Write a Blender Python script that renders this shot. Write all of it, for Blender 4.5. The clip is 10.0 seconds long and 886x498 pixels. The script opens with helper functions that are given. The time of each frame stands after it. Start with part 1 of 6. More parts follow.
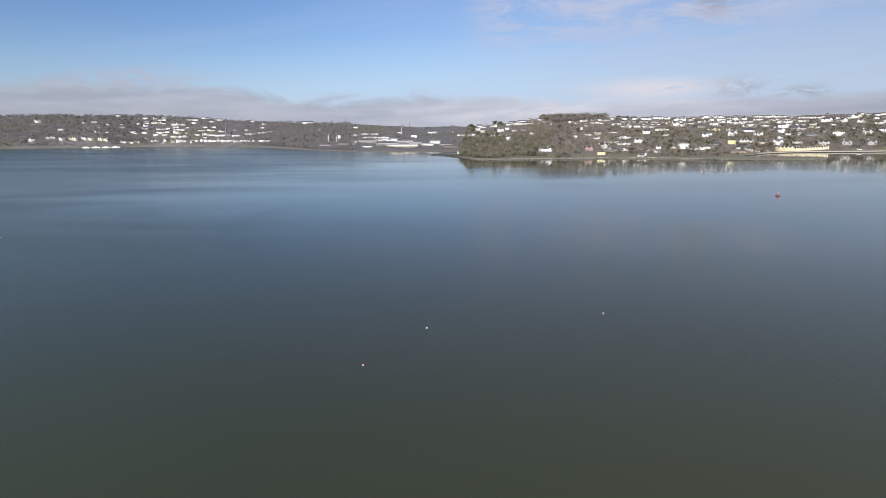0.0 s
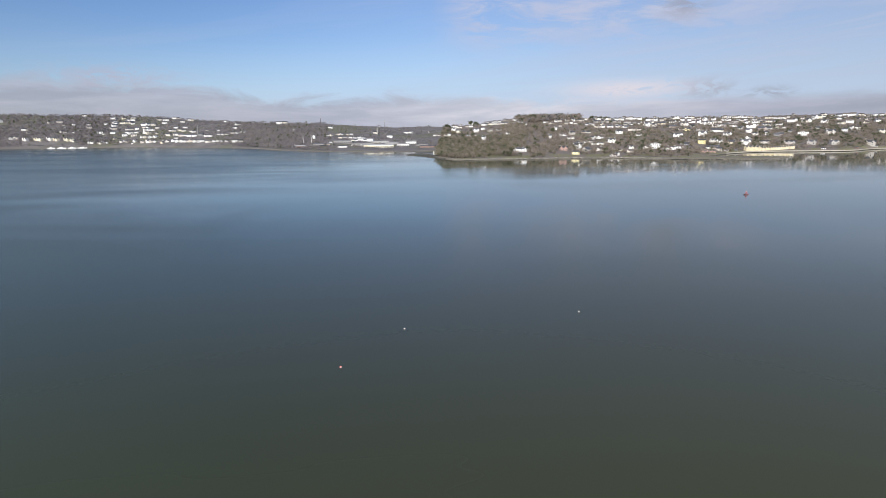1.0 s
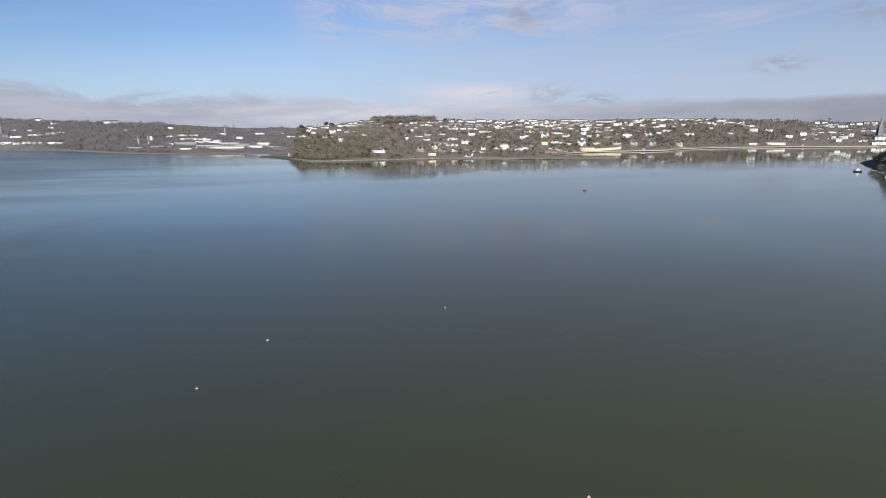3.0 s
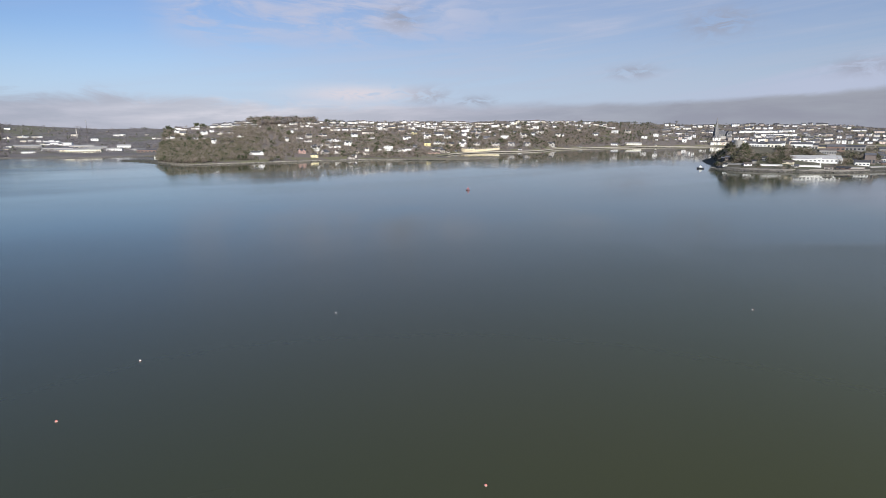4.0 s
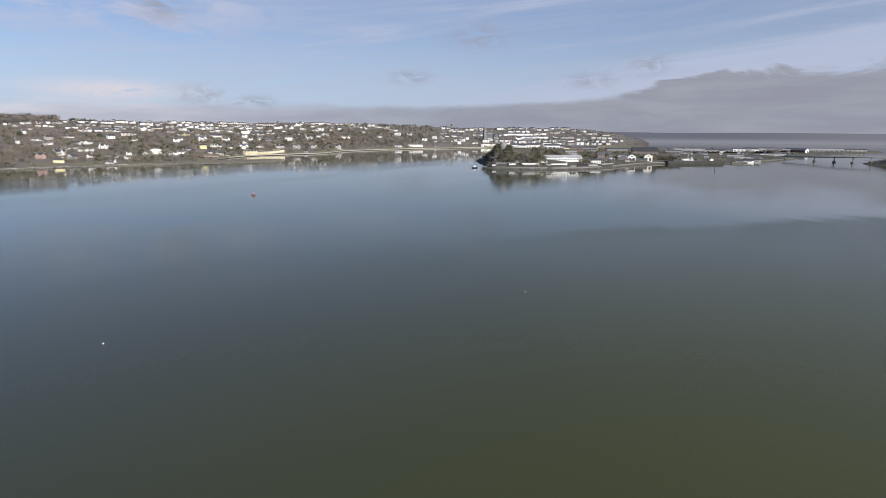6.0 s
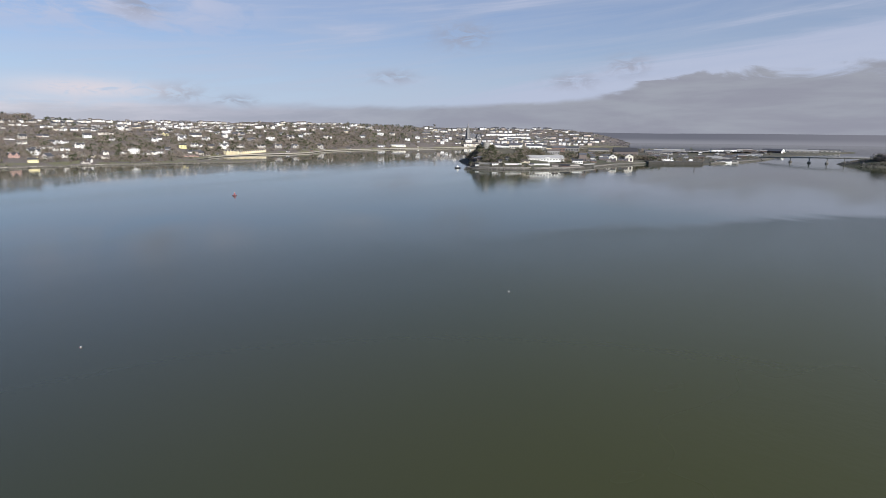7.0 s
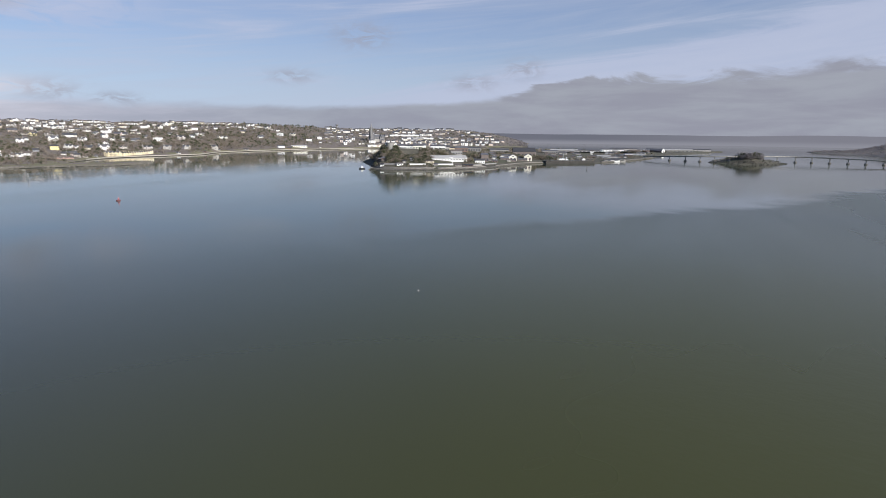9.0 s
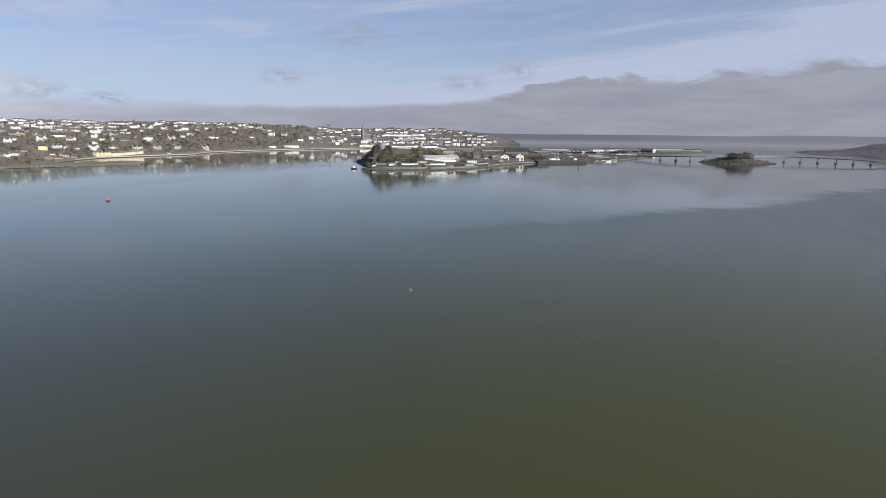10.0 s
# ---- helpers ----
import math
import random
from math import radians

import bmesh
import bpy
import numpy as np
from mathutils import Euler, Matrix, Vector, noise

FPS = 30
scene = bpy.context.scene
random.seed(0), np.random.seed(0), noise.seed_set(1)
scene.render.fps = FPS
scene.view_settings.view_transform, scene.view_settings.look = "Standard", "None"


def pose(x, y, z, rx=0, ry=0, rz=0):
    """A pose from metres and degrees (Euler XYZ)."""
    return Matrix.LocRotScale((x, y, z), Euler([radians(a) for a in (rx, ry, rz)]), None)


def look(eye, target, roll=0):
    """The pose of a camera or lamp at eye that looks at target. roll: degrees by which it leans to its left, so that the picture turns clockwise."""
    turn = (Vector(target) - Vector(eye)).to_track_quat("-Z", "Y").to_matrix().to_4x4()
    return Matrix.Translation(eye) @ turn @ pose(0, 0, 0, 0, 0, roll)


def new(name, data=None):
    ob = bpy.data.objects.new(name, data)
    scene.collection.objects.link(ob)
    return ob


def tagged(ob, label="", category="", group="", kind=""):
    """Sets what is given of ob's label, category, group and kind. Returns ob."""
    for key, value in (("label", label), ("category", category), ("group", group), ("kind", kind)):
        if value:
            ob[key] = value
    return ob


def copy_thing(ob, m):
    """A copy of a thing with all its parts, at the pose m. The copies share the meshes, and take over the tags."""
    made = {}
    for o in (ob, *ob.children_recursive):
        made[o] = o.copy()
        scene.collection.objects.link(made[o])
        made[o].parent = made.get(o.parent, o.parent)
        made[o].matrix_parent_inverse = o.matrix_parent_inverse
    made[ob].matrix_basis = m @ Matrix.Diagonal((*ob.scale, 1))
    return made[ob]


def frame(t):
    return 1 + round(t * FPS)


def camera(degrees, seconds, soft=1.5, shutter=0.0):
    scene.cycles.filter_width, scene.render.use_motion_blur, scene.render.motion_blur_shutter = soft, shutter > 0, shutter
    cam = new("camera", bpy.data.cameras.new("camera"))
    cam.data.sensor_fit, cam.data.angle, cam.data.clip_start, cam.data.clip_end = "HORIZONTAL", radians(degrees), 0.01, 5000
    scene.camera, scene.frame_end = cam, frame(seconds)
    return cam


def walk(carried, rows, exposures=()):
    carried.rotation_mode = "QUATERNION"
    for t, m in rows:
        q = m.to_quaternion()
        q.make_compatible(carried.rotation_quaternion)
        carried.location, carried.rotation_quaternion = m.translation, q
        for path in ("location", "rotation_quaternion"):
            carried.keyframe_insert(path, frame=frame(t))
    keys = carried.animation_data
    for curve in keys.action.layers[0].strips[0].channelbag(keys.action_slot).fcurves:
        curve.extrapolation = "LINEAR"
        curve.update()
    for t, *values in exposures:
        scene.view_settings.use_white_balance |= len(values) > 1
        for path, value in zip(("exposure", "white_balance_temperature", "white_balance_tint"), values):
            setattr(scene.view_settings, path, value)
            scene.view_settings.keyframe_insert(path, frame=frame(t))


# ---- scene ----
EXPOSURE = 0.0
cam = camera(78.0, 10.0, soft=0.7)


def view(x, y, z, yaw, pitch, roll):
    """The pose of the flying camera: heading, tilt and lean in degrees."""
    return pose(x, y, z, 0, 0, yaw) @ pose(0, 0, 0, 90 + pitch) @ pose(0, 0, 0, 0, 0, -roll)


PATH = [
    (0.0, view(-0.04, -0.24, 80.04, 0.00, -12.44, 0.56)),
    (0.5, view(-0.08, -0.52, 80.12, -0.73, -12.44, 0.58)),
    (1.0, view(-0.10, -0.69, 80.28, -2.48, -12.45, 0.57)),
    (1.5, view(-0.16, -0.69, 80.36, -4.60, -12.45, 0.60)),
    (2.0, view(-0.25, -0.31, 80.27, -6.02, -12.45, 0.58)),
    (2.5, view(-0.50, 0.66, 79.97, -10.01, -12.42, 0.41)),
    (3.0, view(-0.72, 1.60, 79.73, -17.14, -12.40, 0.25)),
    (3.2, view(-0.76, 1.80, 79.68, -20.54, -12.39, 0.22)),
    (4.3, view(-1.43, 1.37, 79.87, -30.05, -12.27, 0.15)),
    (4.5, view(-1.45, 1.35, 79.92, -30.55, -12.26, 0.14)),
    (4.7, view(-1.45, 1.35, 79.97, -32.83, -12.26, 0.12)),
    (5.0, view(-1.46, 1.36, 80.06, -37.18, -12.23, 0.05)),
    (5.5, view(-1.49, 1.41, 80.20, -46.55, -12.15, -0.09)),
    (5.7, view(-1.50, 1.43, 80.23, -48.90, -12.13, -0.11)),
    (6.8, view(-1.68, 1.52, 80.50, -52.40, -12.09, -0.34)),
    (7.0, view(-1.68, 1.52, 80.50, -52.70, -12.09, -0.34)),
    (7.5, view(-1.59, 1.68, 80.53, -54.66, -12.06, -0.39)),
    (7.8, view(-1.51, 1.80, 80.50, -58.10, -12.04, -0.41)),
    (8.0, view(-1.46, 1.90, 80.44, -60.17, -12.02, -0.42)),
    (8.5, view(-1.36, 2.18, 80.20, -61.66, -11.98, -0.45)),
    (9.0, view(-1.37, 2.27, 79.95, -62.60, -11.96, -0.46)),
    (9.5, view(-1.64, 2.08, 79.80, -63.12, -11.95, -0.47)),
    (10.0, view(-1.87, 1.94, 79.75, -63.41, -11.95, -0.47)),
]
walk(cam, PATH, exposures=[(0.0, EXPOSURE), (5.0, EXPOSURE - 0.08), (7.0, EXPOSURE - 0.07), (10.0, EXPOSURE - 0.03)])


# ---- world, sun ----
SUN_AZ, SUN_EL = 196.0, 27.0
SKY_LOW, SKY_HIGH = (0.80, 0.86, 1.03, 1), (0.72, 0.82, 1.06, 1)


class Nodes:
    """Short hand for node trees."""

    def __init__(self, tree):
        self.t = tree
        tree.nodes.clear()

    def add(self, kind, **props):
        n = self.t.nodes.new(kind)
        for key, value in props.items():
            setattr(n, key, value)
        return n

    def put(self, node, socket, value):
        if hasattr(value, "is_output"):
            self.t.links.new(value, node.inputs[socket])
        elif value is not None:
            node.inputs[socket].default_value = value

    def math(self, op, a, b=0.0, c=None, clamp=False):
        n = self.add("ShaderNodeMath", operation=op, use_clamp=clamp)
        self.put(n, 0, a), self.put(n, 1, b)
        if c is not None:
            self.put(n, 2, c)
        return n.outputs[0]

    def ramp(self, v, a, b, lo=0.0, hi=1.0):
        n = self.add("ShaderNodeMapRange", interpolation_type="SMOOTHSTEP")
        for s, x in zip((0, 1, 2, 3, 4), (v, a, b, lo, hi)):
            self.put(n, s, x)
        return n.outputs[0]

    def noise(self, vec, scale, detail=4.0, rough=0.55, warp=0.0):
        n = self.add("ShaderNodeTexNoise")
        self.put(n, "Vector", vec), self.put(n, "Scale", scale), self.put(n, "Detail", detail)
        self.put(n, "Roughness", rough), self.put(n, "Distortion", warp)
        return n.outputs["Fac"]

    def mix(self, f, a, b, mode="MIX"):
        n = self.add("ShaderNodeMix", data_type="RGBA", blend_type=mode)
        self.put(n, 0, f), self.put(n, 6, a), self.put(n, 7, b)
        return n.outputs[2]

    def scaled(self, vec, s, loc=(0, 0, 0), rot=(0, 0, 0)):
        n = self.add("ShaderNodeMapping")
        self.put(n, 0, vec)
        n.inputs[1].default_value, n.inputs[2].default_value, n.inputs[3].default_value = loc, rot, s
        return n.outputs[0]


world = bpy.data.worlds.new("sky")
scene.world = world
world.use_nodes = True
W = Nodes(world.node_tree)
sky = W.add("ShaderNodeTexSky", sky_type="NISHITA", sun_disc=False, sun_elevation=radians(SUN_EL),
            sun_rotation=radians(SUN_AZ), air_density=1.0, dust_density=0.4, ozone_density=3.0)
way = W.add("ShaderNodeTexCoord").outputs["Generated"]
xyz = W.add("ShaderNodeSeparateXYZ")
W.put(xyz, 0, way)
dx, dy, dz = xyz.outputs
DEG = 57.29578
az = W.math("MULTIPLY", W.math("ARCTAN2", dx, dy), DEG)
el = W.math("MULTIPLY", W.math("ARCSINE", dz), DEG)


def layer(sa, se, scale, detail=6.0, rough=0.6, lean=0.0, warp=0.4, seed=0.0):
    """Cloud noise in degrees of heading and height, leaning upwards to the east."""
    v = W.add("ShaderNodeCombineXYZ")
    W.put(v, 0, W.math("MULTIPLY", az, sa))
    W.put(v, 1, W.math("MULTIPLY", W.math("SUBTRACT", el, W.math("MULTIPLY", az, lean)), se))
    W.put(v, 2, seed)
    return W.noise(v.outputs[0], scale, detail, rough, warp)


def bell(v, centre, width):
    d = W.math("DIVIDE", W.math("SUBTRACT", v, centre), width)
    return W.math("POWER", 2.718, W.math("MULTIPLY", W.math("MULTIPLY", d, d), -1.0))


east = W.ramp(az, 30.0, 75.0)
# thin high streaks, and a broad veil that reaches higher towards the east
streak = layer(0.028, 0.40, 1.0, 7.0, 0.62, 0.10, 0.6, 4.0)
line = W.math("ADD", 5.6, W.math("MULTIPLY", W.math("SUBTRACT", az, 60.0), 0.14))
under = W.math("SUBTRACT", W.math("ADD", line, W.math("MULTIPLY", W.math("SUBTRACT", streak, 0.5), 9.0)), el)
veil = W.math("MULTIPLY", W.math("MULTIPLY", W.ramp(under, -0.4, 1.6), W.ramp(az, 40.0, 66.0)), W.ramp(el, 24.0, 13.0, 0.25, 1.0))
torn = W.math("MAXIMUM", layer(0.10, 0.36, 1.0, 7.0, 0.62, -0.10, 1.0, 9.0), layer(0.08, 0.40, 1.0, 7.0, 0.62, -0.06, 1.0, 13.0))
wisp = W.math("MULTIPLY", W.ramp(torn, 0.44, 0.62), W.math("MULTIPLY", W.math("MULTIPLY", W.ramp(az, 1.0, 7.0), W.ramp(az, 40.0, 26.0)), bell(el, 11.0, 3.0)))
thin = W.math("MULTIPLY", W.ramp(streak, 0.47, 0.70), W.ramp(az, -5.0, 45.0, 0.12, 0.75))
high = W.math("MAXIMUM", W.math("MAXIMUM", W.math("MULTIPLY", veil, 0.64), W.math("MULTIPLY", wisp, 0.95)), W.math("MULTIPLY", thin, 0.7))
# a pale haze low down and a grey bank of stratus: lumpy in the west, flat before the town, heaped up in the east
haze = W.math("MULTIPLY", W.ramp(el, 9.5, 1.0, 0.0, 0.70), W.ramp(az, -40.0, 0.0, 0.35, 1.0))
puff = layer(0.17, 0.50, 1.0, 7.0, 0.60, 0.0, 0.6, 1.5)
top = W.add("ShaderNodeValToRGB")
for k, (deg, v) in enumerate(((-46, 0.26), (-33, 0.42), (-24, 0.43), (-14, 0.30), (8, 0.29), (26, 0.24), (50, 0.25), (64, 0.31), (70, 0.37), (74, 0.54), (79, 0.53), (86, 0.50), (96, 0.53), (130, 0.52))):
    e = top.color_ramp.elements[k] if k < 2 else top.color_ramp.elements.new((deg + 50.0) / 180.0)
    e.position, e.color = (deg + 50.0) / 180.0, (v, v, v, 1)
W.put(top, 0, W.math("DIVIDE", W.math("ADD", az, 50.0), 180.0, clamp=True))
heap = W.math("ADD", W.ramp(az, 34.0, 16.0, 0.9, 4.6), W.ramp(az, 66.0, 72.0, 0.0, 3.4))
lid = W.math("ADD", W.math("MULTIPLY", top.outputs[0], 10.0), W.math("MULTIPLY", W.math("SUBTRACT", puff, 0.5), heap))
low = W.ramp(W.math("SUBTRACT", lid, el), W.math("SUBTRACT", W.ramp(az, 20.0, 55.0, -0.65, -0.22), W.ramp(az, 80.0, 92.0, 0.0, 0.6)), W.ramp(az, 20.0, 55.0, 0.9, 0.4))
body = layer(0.09, 0.55, 1.0, 5.0, 0.6, 0.0, 0.3, 6.0)
glow = bell(az, 12.0, 13.5)
dull = W.ramp(az, 26.0, 54.0)
grey = W.mix(dull, W.mix(glow, (3.6, 3.65, 4.45, 1), (5.7, 5.6, 6.3, 1)), (2.92, 2.98, 3.62, 1))
grey = W.mix(W.ramp(body, 0.35, 0.68), grey, W.mix(dull, W.mix(glow, (4.9, 4.75, 5.65, 1), (8.2, 7.7, 8.2, 1)), (3.52, 3.72, 4.28, 1)))
tint = W.mix(W.ramp(el, 0.0, 16.0), SKY_LOW, SKY_HIGH)
blue = W.mix(1.0, sky.outputs[0], tint, "MULTIPLY")
blue = W.mix(W.math("MULTIPLY", bell(az, 4.0, 20.0), 0.22), blue, W.mix(1.0, blue, (1.55, 1.5, 1.42, 1), "MULTIPLY"))
blue = W.mix(haze, blue, W.mix(east, (5.0, 6.4, 9.0, 1), (4.6, 5.5, 7.2, 1)))
blue = W.mix(W.math("MULTIPLY", W.math("MULTIPLY", W.ramp(az, -25.0, 45.0, 0.0, 0.52), W.ramp(el, 22.0, 12.0, 0.3, 1.0)), W.ramp(streak, 0.2, 0.65, 0.6, 1.2)), blue, (4.8, 5.35, 6.7, 1))
full = W.mix(high, blue, W.mix(streak, (4.4, 4.95, 6.9, 1), (6.0, 6.35, 7.9, 1)))
full = W.mix(W.math("MULTIPLY", low, W.mix(east, (0.74, 0.74, 0.74, 1), (0.90, 0.90, 0.90, 1))), full, grey)
# small torn clouds of their own: heading, height, width, depth in degrees
fleck = layer(0.55, 1.3, 1.0, 5.0, 0.6, 0.0, 0.6, 21.0)
dim = None
for a, b, w, d in ((54.5, 9.2, 2.6, 1.1), (47.6, 5.3, 2.0, 0.6), (65.5, 4.9, 2.2, 0.7), (70.5, 6.2, 1.8, 0.9), (27.5, 3.3, 2.4, 0.8), (32.5, 2.8, 2.0, 0.5), (25.0, 10.6, 1.8, 1.2)):
    one = W.math("MULTIPLY", bell(az, a, w), bell(el, b, d))
    dim = one if dim is None else W.math("MAXIMUM", dim, one)
full = W.mix(W.math("MULTIPLY", W.math("MULTIPLY", dim, W.ramp(fleck, 0.36, 0.60)), 0.72), full, (3.5, 3.65, 4.5, 1))
lit = W.math("MULTIPLY", W.math("MULTIPLY", bell(az, 20.5, 5.5), bell(el, 3.5, 0.8)), W.ramp(fleck, 0.22, 0.52))
full = W.mix(W.math("MULTIPLY", lit, 0.9), full, (7.6, 7.1, 7.7, 1))
rosy = W.math("MULTIPLY", W.math("MULTIPLY", bell(az, -27.5, 5.0), bell(el, 4.6, 0.9)), W.ramp(fleck, 0.36, 0.58))
full = W.mix(W.math("MULTIPLY", rosy, 0.6), full, (4.9, 4.6, 5.6, 1))
back = W.add("ShaderNodeBackground")
W.put(back, 0, full), W.put(back, 1, 0.1)
W.put(W.add("ShaderNodeOutputWorld"), 0, back.outputs[0])

sun = new("sun", bpy.data.lights.new("sun", "SUN"))
sun.data.energy, sun.data.angle, sun.data.color = 5.8, radians(0.6), (1.0, 0.955, 0.89)
sun.matrix_world = look((math.sin(radians(SUN_AZ)) * 100, math.cos(radians(SUN_AZ)) * 100, 100 * math.tan(radians(SUN_EL))), (0, 0, 0))


# ---- materials ----
def surface(name, a, b, scale, rough=0.85, bump=0.0, fine=None, third=None, coord="Object", metal=0.0, random_tint=0.0, thin=0.0):
    """A mottled surface: two colours mixed by coarse and fine noise, with relief."""
    m = bpy.data.materials.new(name)
    m.use_nodes = True
    N = Nodes(m.node_tree)
    if coord == "World":
        vec = N.add("ShaderNodeNewGeometry").outputs["Position"]
    else:
        vec = N.add("ShaderNodeTexCoord").outputs[coord]
    coarse, grain = N.noise(vec, scale, 5.0, 0.6), N.noise(vec, fine or scale * 9, 3.0, 0.7)
    f = N.math("ADD", N.math("MULTIPLY", N.ramp(coarse, 0.3, 0.7), 0.7), N.math("MULTIPLY", grain, 0.3))
    col = N.mix(f, (*a, 1), (*b, 1))
    if third:
        col = N.mix(N.ramp(N.noise(vec, scale * 0.35, 4.0, 0.6, 0.4), 0.5, 0.62), col, (*third, 1))
    if random_tint:
        info = N.add("ShaderNodeObjectInfo").outputs["Random"]
        col = N.mix(1.0, col, N.mix(info, (1 - random_tint,) * 3 + (1,), (1 + random_tint,) * 3 + (1,)), "MULTIPLY")
    p = N.add("ShaderNodeBsdfPrincipled")
    N.put(p, "Base Color", col), N.put(p, "Metallic", metal)
    N.put(p, "Roughness", N.math("ADD", N.math("MULTIPLY", grain, 0.2), rough - 0.1))
    if bump:
        bmp = N.add("ShaderNodeBump")
        N.put(bmp, "Height", grain), N.put(bmp, "Strength", bump), N.put(bmp, "Distance", 0.1)
        N.put(p, "Normal", bmp.outputs[0])
    out = p.outputs[0]
    if thin:
        t, both = N.add("ShaderNodeBsdfTranslucent"), N.add("ShaderNodeMixShader")
        N.put(t, 0, col), N.put(both, 0, thin), N.put(both, 1, out), N.put(both, 2, t.outputs[0])
        out = both.outputs[0]
    N.put(N.add("ShaderNodeOutputMaterial"), 0, out)
    return m


def painted(name, colours, rough=0.7):
    """Rendered and painted house walls: each house takes one of the colours, weathered in blotches and streaks."""
    m = bpy.data.materials.new(name)
    m.use_nodes = True
    N = Nodes(m.node_tree)
    info = N.add("ShaderNodeObjectInfo").outputs["Random"]
    pick = N.add("ShaderNodeValToRGB")
    pick.color_ramp.interpolation = "CONSTANT"
    while len(pick.color_ramp.elements) < len(colours):
        pick.color_ramp.elements.new(0.5)
    for i, (e, c) in enumerate(zip(pick.color_ramp.elements, colours)):
        e.position, e.color = i / len(colours), (*c, 1)
    N.put(pick, 0, info)
    vec = N.add("ShaderNodeTexCoord").outputs["Object"]
    blot = N.noise(vec, 0.5, 5.0, 0.6)
    run = N.noise(N.scaled(vec, (2.2, 2.2, 0.25)), 1.0, 4.0, 0.6)
    dirt = N.math("MULTIPLY", N.ramp(N.math("MULTIPLY", blot, run), 0.22, 0.45), 0.35)
    col = N.mix(dirt, pick.outputs[0], (0.30, 0.28, 0.24, 1))
    p = N.add("ShaderNodeBsdfPrincipled")
    N.put(p, "Base Color", col), N.put(p, "Roughness", rough)
    N.put(N.add("ShaderNodeOutputMaterial"), 0, p.outputs[0])
    return m


def land_material():
    """Grass, rough scrub and bare winter growth, with a strip of stones and weed along the tide line."""
    m = bpy.data.materials.new("land")
    m.use_nodes = True
    N = Nodes(m.node_tree)
    pos = N.add("ShaderNodeNewGeometry").outputs["Position"]
    xyz = N.add("ShaderNodeSeparateXYZ")
    N.put(xyz, 0, pos)
    big, mid, fine = N.noise(pos, 0.004, 5.0, 0.6, 0.3), N.noise(pos, 0.02, 5.0, 0.65), N.noise(pos, 0.25, 4.0, 0.7)
    grass = N.mix(fine, (0.100, 0.110, 0.052, 1), (0.180, 0.175, 0.092, 1))
    scrub = N.mix(fine, (0.125, 0.106, 0.092, 1), (0.215, 0.184, 0.158, 1))
    col = N.mix(N.ramp(N.math("ADD", N.math("MULTIPLY", big, 0.5), N.math("MULTIPLY", mid, 0.5)), 0.52, 0.60), scrub, grass)
    height = N.math("ADD", xyz.outputs[2], N.math("MULTIPLY", N.math("SUBTRACT", mid, 0.5), 2.4))
    stones = N.mix(fine, (0.085, 0.078, 0.064, 1), (0.29, 0.26, 0.21, 1))
    weed = N.mix(fine, (0.020, 0.020, 0.013, 1), (0.055, 0.048, 0.030, 1))
    lawn = N.math("MULTIPLY", N.ramp(xyz.outputs[2], 11.0, 6.0), N.ramp(mid, 0.44, 0.56))
    col = N.mix(lawn, col, N.mix(fine, (0.130, 0.132, 0.062, 1), (0.225, 0.208, 0.115, 1)))
    col = N.mix(N.ramp(height, 2.6, 2.0), col, stones)
    col = N.mix(N.ramp(height, 1.35, 0.95), col, weed)
    p = N.add("ShaderNodeBsdfPrincipled")
    N.put(p, "Base Color", col), N.put(p, "Roughness", 0.92)
    bmp = N.add("ShaderNodeBump")
    N.put(bmp, "Height", fine), N.put(bmp, "Strength", 0.6), N.put(bmp, "Distance", 1.0)
    N.put(p, "Normal", bmp.outputs[0])
    N.put(N.add("ShaderNodeOutputMaterial"), 0, p.outputs[0])
    return m


